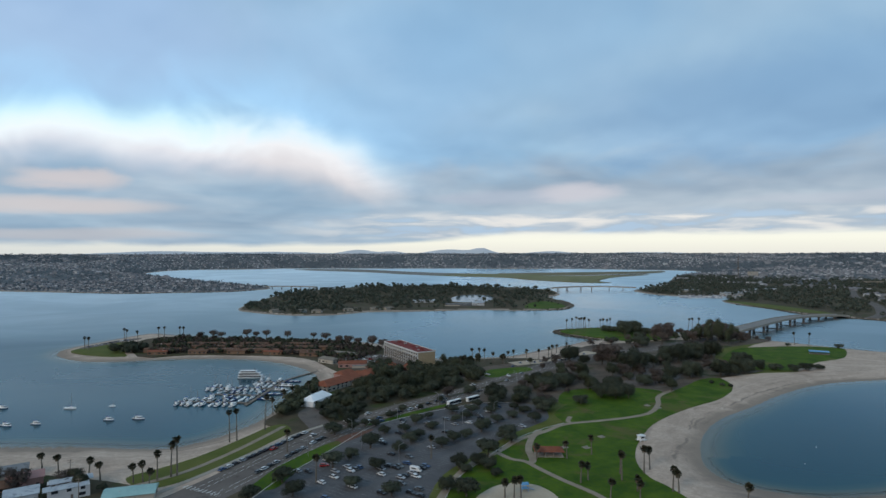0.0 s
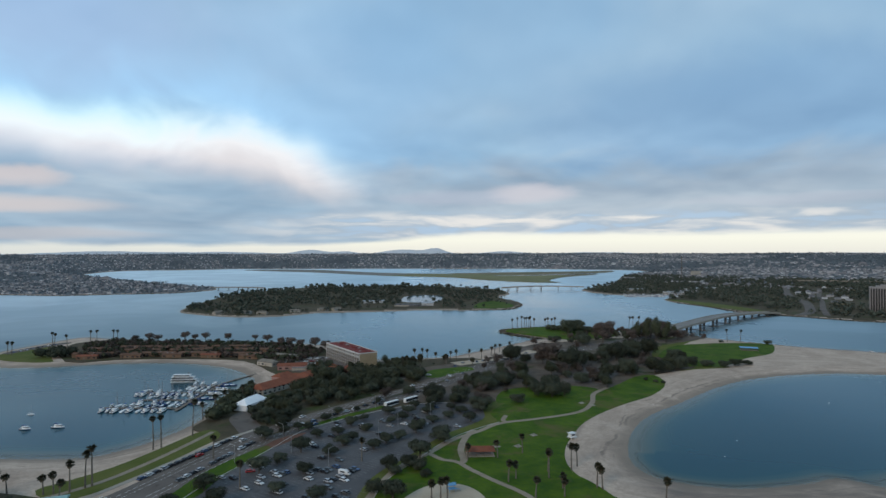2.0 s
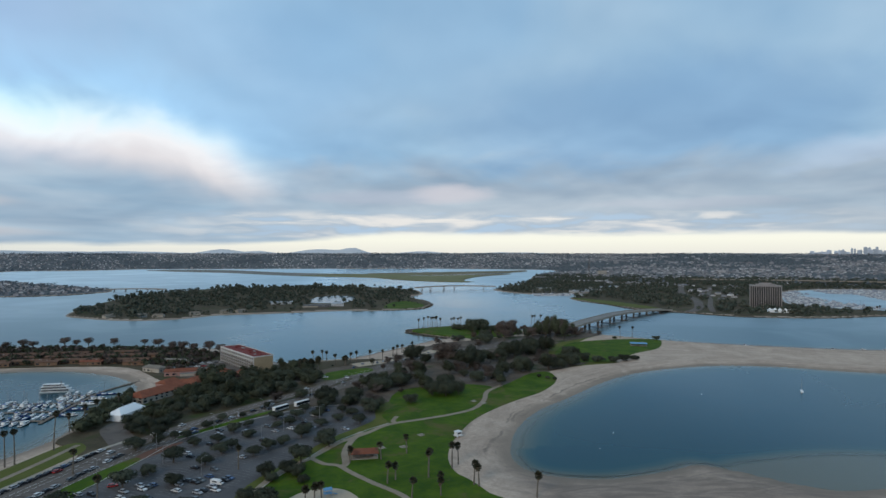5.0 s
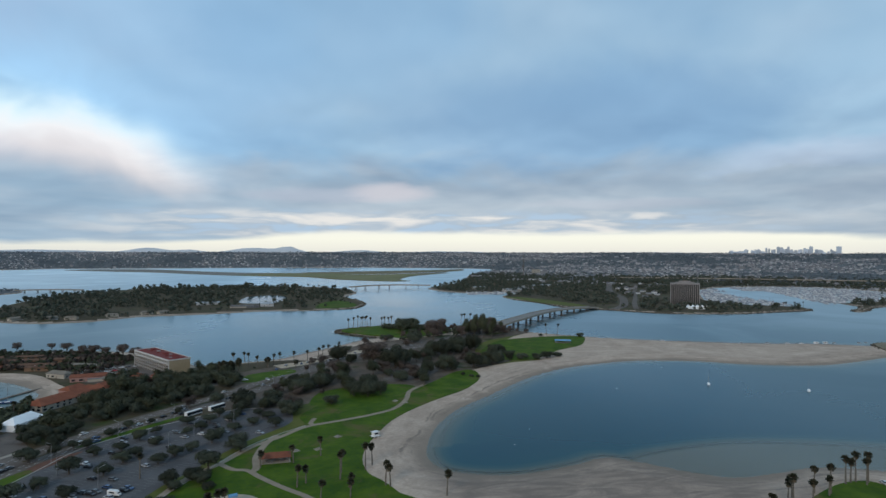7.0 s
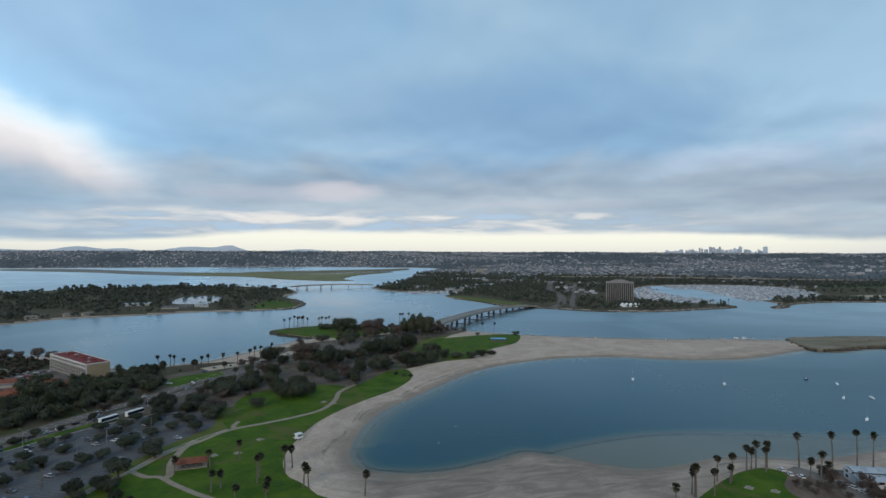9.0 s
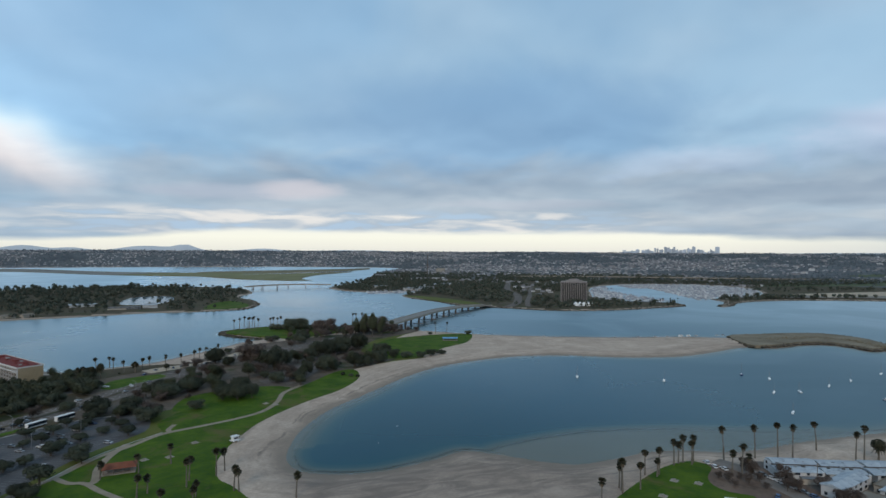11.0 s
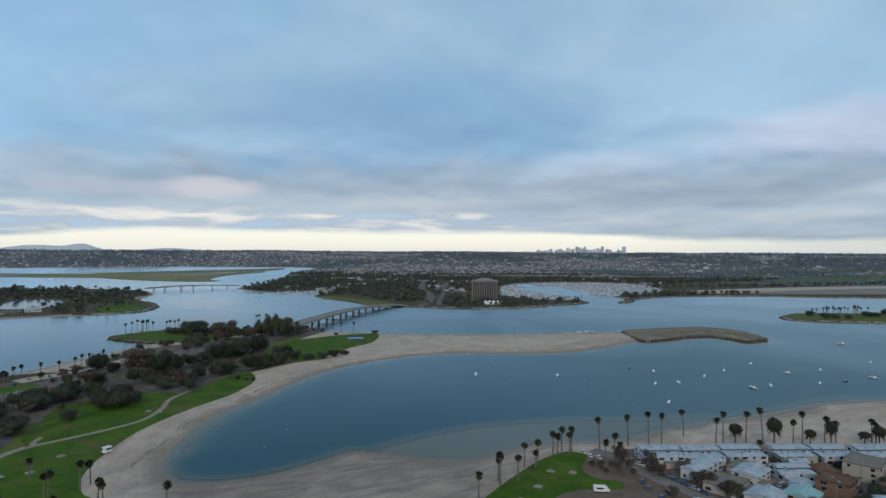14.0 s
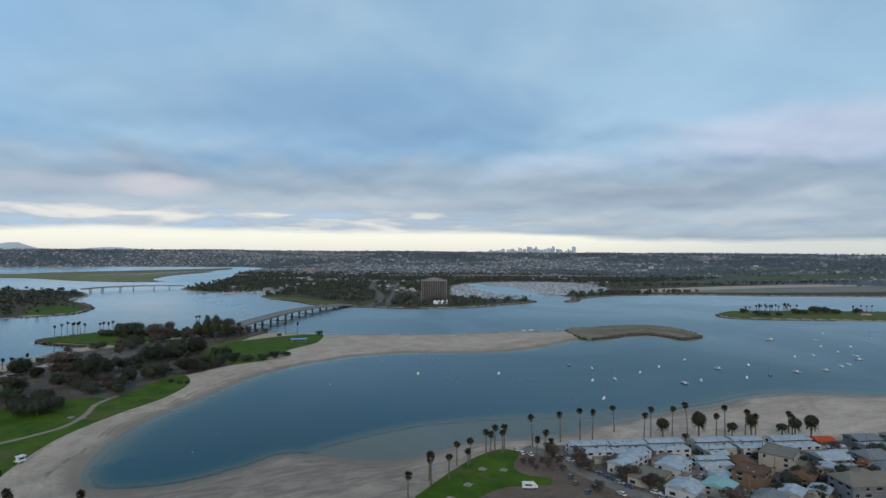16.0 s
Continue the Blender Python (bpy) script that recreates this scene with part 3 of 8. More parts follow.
def sheet(name, pts, z, mat, label, category, n=3, thick=0.4, closed_curve=True):
    """A flat piece of ground with an edge."""
    line = smooth(pts, True, n) if n > 1 else list(pts)
    bm = bmesh.new()
    top = [bm.verts.new((x, y, z)) for x, y in line]
    low = [bm.verts.new((x, y, z - thick)) for x, y in line]
    f = bm.faces.new(top)
    f.normal_update()
    if f.normal.z < 0:
        f.normal_flip()
    for i in range(len(top)):
        bm.faces.new((top[i - 1], top[i], low[i], low[i - 1]))
    bmesh.ops.triangulate(bm, faces=[f], quad_method="BEAUTY", ngon_method="EAR_CLIP")
    me = bpy.data.meshes.new(name)
    bm.to_mesh(me)
    bm.free()
    me.materials.append(mat)
    return tagged(new(name, me), label, category, kind="structure")


def ribbon_mesh(line, width, z, thick, name="strip"):
    """A band of that width along a line, with sides."""
    p = [Vector(q) for q in line]
    bm = bmesh.new()
    rows = []
    for i, q in enumerate(p):
        d = (p[min(i + 1, len(p) - 1)] - p[max(i - 1, 0)]).normalized()
        s = Vector((-d.y, d.x)) * width / 2
        zz = z(i / (len(p) - 1)) if callable(z) else z
        rows.append([bm.verts.new((q.x + s.x, q.y + s.y, zz)), bm.verts.new((q.x - s.x, q.y - s.y, zz)),
                     bm.verts.new((q.x - s.x, q.y - s.y, zz - thick)), bm.verts.new((q.x + s.x, q.y + s.y, zz - thick))])
    for a, b in zip(rows, rows[1:]):
        for k in range(4):
            bm.faces.new((a[k], a[(k + 1) % 4], b[(k + 1) % 4], b[k]))
    bm.faces.new(rows[0][::-1])
    bm.faces.new(rows[-1])
    bmesh.ops.recalc_face_normals(bm, faces=bm.faces)
    return bm


def strip(name, pts, width, z, mat, label, category, thick=0.3, n=5, straight=False):
    bm = ribbon_mesh(pts if straight else smooth(pts, False, n), width, z, thick)
    me = bpy.data.meshes.new(name)
    bm.to_mesh(me)
    bm.free()
    me.materials.append(mat)
    return tagged(new(name, me), label, category, kind="structure")


def finish(name, bm, mat):
    me = bpy.data.meshes.new(name)
    bm.to_mesh(me)
    bm.free()
    me.materials.append(mat)
    return me


def part(name, bm, mat, parent, label=""):
    ob = new(name, finish(name, bm, mat) if isinstance(bm, bmesh.types.BMesh) else bm)
    ob.parent = parent
    return tagged(ob, label) if label else ob


def empty(name, label, category, group="", kind=""):
    return tagged(new(name), label, category, group, kind)


def box(bm, x, y, z, sx, sy, sz, turn=0.0, bevel=0.0):
    """A box that stands on z, centred on x, y."""
    r = bmesh.ops.create_cube(bm, size=1.0, matrix=pose(x, y, z + sz / 2, 0, 0, turn) @ Matrix.Diagonal((sx, sy, sz, 1)))
    if bevel:
        e = {e for v in r["verts"] for e in v.link_edges}
        bmesh.ops.bevel(bm, geom=list(e), offset=bevel, segments=1, affect="EDGES")
    return bm


def tube(bm, a, b, r0, r1, n=7):
    a, b = Vector(a), Vector(b)
    q = (b - a).to_track_quat("Z", "Y")
    rings = []
    for p, r in ((a, r0), (b, r1)):
        rings.append([bm.verts.new(p + q @ Vector((r * math.cos(k * math.tau / n), r * math.sin(k * math.tau / n), 0))) for k in range(n)])
    for k in range(n):
        bm.faces.new((rings[0][k], rings[0][(k + 1) % n], rings[1][(k + 1) % n], rings[1][k]))
    bm.faces.new(rings[0][::-1])
    bm.faces.new(rings[1])
    return bm


def one_box(*a, **k):
    return box(bmesh.new(), *a, **k)


def spread(proto, spots):
    """Copies of a thing at all spots but the last, which the thing itself takes."""
    made = [copy_thing(proto, m) for m in spots[:-1]]
    proto.matrix_basis = spots[-1]
    return made + [proto]


def at(x, y, z=2.0, turn=0.0, size=1.0, tall=None):
    return pose(x, y, z, 0, 0, turn) @ Matrix.Diagonal((size, size, tall or size, 1))


# ---- ground cover: lawns, roads, paths ----
lawn_label = "mown green park lawn with worn patches"
sheet("lawn_1", [(-17, 236), (-14, 262), (-8, 286), (4, 310), (20, 341), (36, 361), (53, 377), (50, 396), (56, 412), (70, 434), (90, 448), (111, 456), (140, 462), (162, 484), (186, 514), (204, 520), (205, 500), (198, 478),
                 (189, 463), (174, 444), (151, 424), (128, 401), (109, 377), (97, 354), (87, 330), (82, 308), (83, 289), (88, 279), (94, 262), (99, 240)], 2.06, M_GRASS, lawn_label, "lawn", thick=0.9)
sheet("lawn_3", [(227, 570), (236, 601), (262, 650), (292, 686), (352, 702), (394, 698), (402, 684), (370, 630), (330, 603), (303, 576), (277, 556), (250, 562)], 2.06, M_GRASS, lawn_label, "lawn")
sheet("lawn_4", [(110, 806), (107, 821), (118, 837), (150, 852), (168, 857), (205, 842), (230, 830), (258, 805), (240, 760), (205, 738), (176, 728), (156, 752), (132, 778)], 2.06, M_GRASS, "green lawn on a low spit", "lawn", thick=2.4)
sheet("lawn_5", [(3, 517), (6, 541), (23, 553), (42, 559), (47, 545), (26, 526), (14, 511)], 2.115, M_GRASS, "bright green roadside lawn", "lawn")
sheet("lawn_6", [(-448, 612), (-455, 638), (-447, 680), (-425, 676), (-385, 610), (-372, 590), (-405, 590)], 2.06, M_GRASS_DRY, "green lawn at the point's tip", "lawn")
sheet("lawn_7", [(-168, 270), (-160, 282), (-150, 297), (-143, 314), (-136, 336), (-130, 356), (-122, 362), (-113, 348), (-118, 326), (-126, 300), (-132, 284), (-140, 266), (-152, 258)], 2.06, M_GRASS_DRY, "long narrow lawn along the beach", "lawn")
sheet("lawn_8", [(-103, 262), (-102.5, 276), (-100, 290), (-95, 304), (-90, 316), (-82, 331), (-77, 327), (-80, 315), (-85, 300), (-88.5, 288), (-90, 276), (-92, 262)], 2.14, M_GRASS, "green verge beside the parking lot", "lawn")
sheet("lawn_9", [(-71, 362), (-56, 384), (-28, 415), (-18, 420), (-31, 404), (-52, 379)], 2.14, M_GRASS, "green verge beside the parking lot", "lawn")
sheet("lawn_10", [(226, 180), (234, 194), (251, 204), (273, 215), (293, 223), (308, 225), (315, 221), (314, 213), (303, 205), (297, 196), (298, 187), (304, 180), (299, 174), (291, 177), (279, 183), (262, 181), (240, 168)], 2.10,
      M_GRASS, "rounded green lawn beside the cove", "lawn")
sheet("lawn_11", [(530, 1344), (566, 1310), (598, 1206), (612, 1080), (575, 1092), (546, 1205)], 2.06, M_GRASS_DRY, "thin lawn by the water", "lawn")
sheet("lawn_12", [(81, 1152), (144, 1154), (164, 1214), (140, 1319), (101, 1275)], 2.06, M_GRASS, "island lawn at the eastern tip", "lawn")
sheet("lawn_13", [(1112, 560), (1080, 530), (1100, 490), (1140, 455), (1190, 415), (1280, 360), (1380, 320), (1400, 420), (1290, 505), (1190, 570)], 2.06, M_GRASS_DRY, "thin olive-green lawn on a small island", "lawn")
sheet("point_lot", [(-458, 640), (-452, 690), (-440, 715), (-428, 712), (-438, 680), (-446, 640)], 2.09, M_ASPHALT_OLD, "small asphalt lot at the point", "parking lot")
sheet("parking_lot", [(-102, 228), (-98, 250), (-94, 273), (-88, 298), (-79, 328), (-70, 358), (-54, 379), (-27, 405), (0, 424), (21, 428), (38, 420), (50, 395), (54, 377), (38, 362), (20, 340), (4, 308), (-8, 283), (-13, 258), (-15, 228)],
      2.05, M_ASPHALT, "dark grey asphalt parking lot", "parking lot")
sheet("roadside_ground", [(-150, 200), (-128, 262), (-118, 300), (-112, 332), (-120, 352), (-136, 364), (-136, 384), (-130, 420), (-118, 500), (-60, 560), (0, 600), (60, 600), (70, 520), (62, 440), (54, 420), (40, 418), (0, 416), (-28, 396), (-56, 374), (-74, 354), (-82, 330), (-90, 290), (-98, 240), (-104, 200)],
      2.02, M_EARTH, "brown earth verges along the boulevard", "ground")
sheet("lot_verge", [(54, 372), (36, 355), (26, 340), (10, 305), (-2, 280), (-6, 250), (-20, 250), (-16, 285), (0, 315), (18, 350), (36, 372), (46, 390), (46, 424), (64, 430), (58, 400)], 2.052, M_GRASS_DRY, "thin green verge beside the lot", "ground")
sheet("park_ground", [(-20, 520), (4, 560), (60, 600), (120, 690), (180, 720), (235, 745), (300, 735), (330, 768), (350, 745), (300, 705), (262, 672), (232, 600), (240, 562), (258, 556), (226, 534), (208, 522), (190, 505), (165, 480), (140, 450), (100, 440), (66, 405), (52, 388), (44, 412), (20, 420), (0, 430), (-6, 450), (20, 470)],
      2.034, M_PARK, "bare brown earth and grass under park trees", "ground")
sheet("resort_ground", [(-130, 360), (-125, 420), (-118, 500), (-140, 540), (-180, 590), (-240, 606), (-310, 604), (-360, 592), (-420, 690), (-400, 735), (-329, 720), (-253, 712), (-179, 702), (-120, 670), (-66, 600), (-20, 580), (5, 555), (-20, 500), (-60, 440), (-95, 390)],
      2.03, M_EARTH, "brown planted ground of a waterside resort", "ground")
sheet("far_lot", [(120, 500), (135, 540), (160, 560), (185, 556), (165, 510), (140, 478)], 2.07, M_ASPHALT_OLD, "worn asphalt lot between trees", "parking lot")
sheet("trailer_lot", [(312, 218), (326, 214), (336, 206), (338, 195), (336, 171), (332, 140), (322, 100), (270, 100), (225, 150), (240, 174), (262, 188), (280, 188), (292, 183), (297, 182), (292, 190), (292, 200), (303, 211)],
      2.05, M_YARD, "worn brown earth yard with tyre tracks", "parking lot")
sheet("sand_play_area", [(0, 255), (4, 266), (12, 275), (23, 277), (32, 271), (37, 257), (30, 240), (8, 240)], 2.12, M_DRY_SAND, "pale sand play area set in the lawn", "play area")
sheet("town_ground", [(-600, 240), (-300, 285), (-215, 272), (-160, 262), (-140, 240), (-140, 100), (-600, 100)], 2.04, M_EARTH, "brown earth between the beach houses", "ground")
sheet("quarter_ground", [(334, 208), (352, 206), (372, 196), (410, 172), (480, 132), (560, 70), (600, -20), (420, -40), (330, 60), (322, 130)], 2.04, M_ASPHALT_OLD, "grey yards between beach houses", "ground")

sheet("lawn_2", [(58, 424), (84, 436), (112, 446), (136, 452), (140, 470), (118, 480), (88, 476), (64, 460)], 2.07, M_GRASS, "shaded green lawn below park trees", "lawn")
strip("alley", [(324, 220), (327, 207), (325, 190), (323, 170), (323, 148), (320, 112), (314, 60)], 9.0, 2.10, M_ALLEY, "pale worn alley beside beach houses", "road", n=6)
strip("alley_2", [(325, 142), (366, 146), (395, 134), (430, 110), (470, 84)], 5.0, 2.09, M_ALLEY, "pale worn alley between beach houses", "road", n=6)

sheet("spit_ground", [(214, 535), (250, 545), (290, 556), (270, 590), (300, 690), (345, 742), (300, 748), (235, 690), (212, 600)], 2.028, M_GRASS_DRY, "thin grass and earth beside the spit lawn", "ground")
strip("marquee_drive", [(-92, 350), (-103, 368), (-114, 388), (-112, 402)], 15.0, 2.085, M_ASPHALT_OLD, "worn asphalt drive to the marquee", "road", n=6)
strip("side_road", [(34, 520), (18, 522), (0, 522), (-14, 512), (-30, 508)], 11.0, 2.10, M_ASPHALT_OLD, "worn side road to the hotel", "road", n=6)
strip("beach_lot", [(30, 574), (48, 584), (70, 592), (92, 606), (120, 650)], 18.0, 2.075, M_DRY_SAND, "pale sandy parking strip behind the beach", "parking lot", n=6)
sheet("resort_lot", [(-150, 600), (-95, 618), (-72, 560), (-84, 540), (-110, 536), (-140, 560)], 2.07, M_ASPHALT_OLD, "worn asphalt lot behind the hotel", "parking lot")

sheet("corner_bed", [(-82, 330), (-78, 343), (-71, 351), (-64, 356), (-68, 344), (-73, 334), (-77, 328)], 2.12, M_RED_EARTH, "reddish brown planting bed at the corner of the lot", "ground")
ROAD = [(-190, 120), (-150, 190), (-124, 250), (-112, 282), (-102, 310), (-88, 345), (-68, 380), (-47, 410), (-20, 444), (5, 475), (32, 520), (60, 562), (105, 610), (165, 655), (215, 695), (262, 735), (300, 762)]
strip("road", ROAD, 25.0, 2.09, M_ASPHALT_OLD, "worn grey two-way boulevard", "road", n=6)
strip("median", [(-88, 345), (-68, 380), (-47, 410), (-20, 444), (5, 475), (30, 516)], 2.4, 2.24, M_EARTH, "narrow planted median between kerbs", "median", n=6)
strip("sidewalk", [(-150, 236), (-141, 258), (-130, 284), (-120, 312), (-108, 342), (-97, 362)], 3.0, 2.16, M_CONCRETE, "pale concrete sidewalk", "pavement", n=6)
strip("beach_walk", [(-162, 258), (-152, 268), (-142, 283), (-133, 308), (-126, 335), (-121, 358)], 3.2, 2.13, M_PATH, "pale concrete path through the grass", "path", n=6)
strip("path_1", [(-18, 240), (-13, 269), (-4, 298), (11, 320), (24, 342), (39, 357), (54, 374), (76, 383), (97, 392), (114, 404), (126, 426), (134, 452), (150, 472)], 3.6, 2.13, M_PATH, "winding pale concrete park path", "path", n=6)
strip("path_2", [(11, 318), (18, 309), (25, 306), (32, 295), (42, 281), (54, 266), (62, 250)], 3.0, 2.135, M_PATH, "winding pale concrete park path", "path", n=6)
strip("path_3", [(37, 361), (31, 344), (28, 325), (29, 308), (26, 303)], 3.8, 2.14, M_PATH, "pale concrete park path", "path", n=6)
strip("path_4", [(60, 392), (57, 381), (60, 376)], 3.0, 2.138, M_PATH, "short pale concrete path", "path", n=6)
def drape(name, outline, mat, label, category, step=30, lift=0.6):
    """A field that follows the ground."""
    line = smooth(outline, True, 3)
    xs, ys = np.array(line).T
    gx, gy = np.arange(xs.min(), xs.max(), step), np.arange(ys.min(), ys.max(), step)
    X, Y = np.meshgrid(gx, gy)
    Z = ground_height(X.ravel(), Y.ravel())[0] + lift
    inside = depth_inside(X.ravel(), Y.ravel(), line) > 0
    n = len(gx)
    faces = [[j * n + i, j * n + i + 1, (j + 1) * n + i + 1, (j + 1) * n + i] for j in range(len(gy) - 1) for i in range(n - 1)]
    faces = [f for f in faces if all(inside[k] for k in f)]
    ob = link_mesh(name, np.stack([X.ravel(), Y.ravel(), Z], 1).tolist(), faces, (mat,), None, False)
    bm = bmesh.new()
    bm.from_mesh(ob.data)
    bmesh.ops.delete(bm, geom=[v for v in bm.verts if not v.link_faces], context="VERTS")
    bm.to_mesh(ob.data)
    bm.free()
    return tagged(ob, label, category, kind="structure")


strip("river_sand", [(1500, 1010), (1700, 1000), (2000, 960), (2600, 800), (3600, 500)], 110.0, 2.3, M_DRY_SAND, "pale sand of a flood channel", "sand bank", n=6)
strip("levee", [(1330, 985), (1500, 920), (1640, 830), (1900, 700), (2500, 450)], 12.0, 3.6, M_ROCK, "grey rock levee beside the channel", "levee", thick=2.5, n=6)
sheet("river_flats", [(1340, 1000), (1500, 925), (1700, 810), (2200, 560), (3200, 150), (3300, 520), (2600, 770), (2000, 950), (1600, 1030)], 2.26, M_FLATS, "pale brown marshy flats beside the flood channel", "marsh", n=2)
GOLF = [(1700, 1330), (2100, 1210), (2600, 1000), (3200, 760), (3300, 900), (2800, 1230), (2300, 1400), (1900, 1450)]
GOLF_2 = [(2500, 1500), (3000, 1300), (3500, 1150), (3500, 1280), (3000, 1450), (2600, 1620)]
drape("golf_green", GOLF, M_LINKS, "pale green golf course far off", "lawn", 24)
drape("golf_green_2", GOLF_2, M_LINKS, "pale green golf course far off", "lawn", 24)

sheet("marsh_green", [(-260, 2840), (-110, 2720), (85, 2590), (190, 2380), (285, 2240), (385, 2155), (445, 2180), (425, 2310), (540, 2610), (600, 2800), (320, 2900), (0, 2990)], 1.3, M_MARSH_GREEN, "olive-green marsh grass on a low flat", "marsh", n=2)
sheet("marsh_bank", [(180, 2870), (330, 2815), (480, 2880), (650, 3010), (830, 3110), (980, 3310), (1030, 3540), (880, 3430), (600, 3330), (250, 3190), (60, 3080)], 0.75, M_MARSH, "low beige and olive marsh bank", "marsh", n=2, thick=1.2)
sheet("marsh_channel", [(255, 2752), (380, 2762), (480, 2786), (640, 2900), (800, 3015), (815, 3070), (640, 2985), (470, 2850), (360, 2806), (265, 2790)], 1.4, M_POND, "pale still water of a tidal channel", "water", n=2)
sheet("marsh_sand", [(-1180, 3700), (-660, 3300), (-390, 2960), (-270, 2860), (-120, 3040), (-420, 3300), (-800, 3760)], 1.2, M_FLATS, "pale sand bank beside the marsh", "sand bank", n=2)

# kerbs of the lot
strip("kerb", [(-100, 240), (-94, 273), (-86, 298), (-76, 330), (-68, 357), (-54, 377), (-27, 403), (0, 422), (21, 426)], 0.4, 2.22, M_KERB, "pale concrete kerb", "kerb", n=6)
strip("kerb_2", [(54, 377), (38, 362), (20, 340), (4, 308), (-8, 283), (-13, 258), (-15, 228)], 0.4, 2.22, M_KERB, "pale concrete kerb", "kerb", n=6)


def painted_lines(name, pieces, z, label, paint=None):
    """Many short painted bars in one sheet of paint."""
    bm = bmesh.new()
    for x, y, sx, sy, turn in pieces:
        box(bm, x, y, z - 0.02, sx, sy, 0.025, turn)
    return tagged(new(name, finish(name, bm, paint or M_PAINT)), label, "road marking", kind="structure")


bars = []
line = smooth(ROAD, False, 14)
for i in range(30, len(line) - 30, 2):
    (x0, y0), (x1, y1) = line[i], line[i + 1]
    d = math.atan2(y1 - y0, x1 - x0)
    for off in (-8.0, -4.6, 4.6, 8.0):
        bars.append((x0 - math.sin(d) * off, y0 + math.cos(d) * off, 3.0, 0.16, math.degrees(d)))
for k in range(9):
    bars.append((-134 + k * 2.3, 262 - k * 0.9, 0.45, 3.2, -22))
painted_lines("road_lines", bars, 2.12, "worn white lane dashes and crossing bars", M_PAINT)
STALL_TURN = 57.0
bars = []
lane = Matrix.Rotation(radians(STALL_TURN), 2)
LOT = [(-96, 250), (-90, 280), (-74, 338), (-52, 374), (-20, 405), (14, 420), (34, 414), (46, 380), (32, 362), (12, 330), (-4, 300), (-14, 270), (-18, 240)]
stalls = []
for row in range(-3, 9):
    for k in range(-40, 60):
        p = Vector((-40, 320)) + lane @ Vector((k * 2.7, row * 15.5))
        p2 = Vector((-40, 320)) + lane @ Vector((k * 2.7, row * 15.5 + 5.2))
        if depth_inside(np.array([p.x]), np.array([p.y]), LOT)[0] > 4:
            bars.append((p.x, p.y, 0.12, 4.8, STALL_TURN))
            stalls.append((p.x, p.y, STALL_TURN + 90))
            bars.append((p2.x, p2.y, 0.12, 4.8, STALL_TURN))
            stalls.append((p2.x, p2.y, STALL_TURN - 90))
painted_lines("stall_lines", bars, 2.08, "thin worn parking stall lines", M_PAINT_WORN)

# ---- far city, woods and hills ----
rng = np.random.default_rng(5)


def in_land(x, y, key, margin):
    return depth_inside(x, y, LANDS[key][0]) > margin


def city_spots(n, r0, r1, a0, a1, power=1.0):
    """Spots in the mainland, even in the picture's width."""
    a = np.radians(rng.uniform(a0, a1, n))
    r = r0 + (r1 - r0) * rng.uniform(0, 1, n) ** power
    x, y = 50 + r * np.sin(a), -10 + r * np.cos(a)
    keep = in_land(x, y, "main", 14)
    x, y = x[keep], y[keep]
    return x, y, ground_height(x, y)[0]


def many_houses(name, x, y, z, size, mats, label):
    """House after house, each a walled block with a hipped or flat roof, in one mesh."""
    verts, faces, slot = [], [], []
    for px, py, pz in zip(x, y, z):
        w, d, h = size * rng.uniform(0.7, 1.5), size * rng.uniform(0.7, 1.2), size * rng.uniform(0.35, 0.62)
        t = rng.choice([0.2, 0.2 + math.pi / 2]) + rng.normal(0, 0.12)
        c, s = math.cos(t), math.sin(t)
        roof = h * rng.choice([0.02, 0.4, 0.5])
        ridge = w * rng.uniform(0.1, 0.35)
        b = len(verts)
        for lx, ly, lz in ((-w / 2, -d / 2, -2), (w / 2, -d / 2, -2), (w / 2, d / 2, -2), (-w / 2, d / 2, -2), (-w / 2, -d / 2, h), (w / 2, -d / 2, h), (w / 2, d / 2, h), (-w / 2, d / 2, h),
                           (-w * .54, -d * .56, h), (w * .54, -d * .56, h), (w * .54, d * .56, h), (-w * .54, d * .56, h), (-ridge, 0, h + roof), (ridge, 0, h + roof)):
            verts.append((px + c * lx - s * ly, py + s * lx + c * ly, pz + lz))
        for q in ((0, 1, 5, 4), (1, 2, 6, 5), (2, 3, 7, 6), (3, 0, 4, 7)):
            faces.append([b + k for k in q])
            slot.append(0)
        for q in ((8, 9, 13, 12), (10, 11, 12, 13), (9, 10, 13), (11, 8, 12)):
            faces.append([b + k for k in q])
            slot.append(1)
    return tagged(link_mesh(name, verts, faces, mats, np.array(slot, np.int32)), label, "houses", kind="stuff")


def many_trees(name, x, y, z, low, high, mat, label, leaves=14, spreadness=0.45, category="trees", leaf=1.0):
    """Clumped crowns of loose leaf patches, with gaps, in one mesh."""
    n = len(x)
    h = rng.uniform(low, high, n)
    m = n * leaves
    who = np.repeat(np.arange(n), leaves)
    u = rng.normal(0, 1, (m, 3))
    u /= np.linalg.norm(u, axis=1)[:, None]
    rad = (h[who] * spreadness * rng.uniform(0.45, 1.05, m))[:, None]
    c = np.stack([x[who], y[who], z[who] + h[who] * 0.58], 1) + u * rad * np.array([1.0, 1.0, 0.85])
    a = rng.normal(0, 1, (m, 3))
    a -= u * (a * u).sum(1)[:, None] * 0.7
    a /= np.linalg.norm(a, axis=1)[:, None]
    b = np.cross(u, a)
    s = (h[who] * leaf * rng.uniform(0.16, 0.3, m))[:, None]
    quad = np.stack([c - a * s - b * s * .7, c + a * s * 1.1 - b * s * .5, c + a * s * .8 + b * s, c - a * s * .9 + b * s * .8], 1).reshape(-1, 3)
    return tagged(link_mesh(name, quad.tolist(), np.arange(m * 4).reshape(-1, 4).tolist(), (mat,)), label, category, kind="stuff")


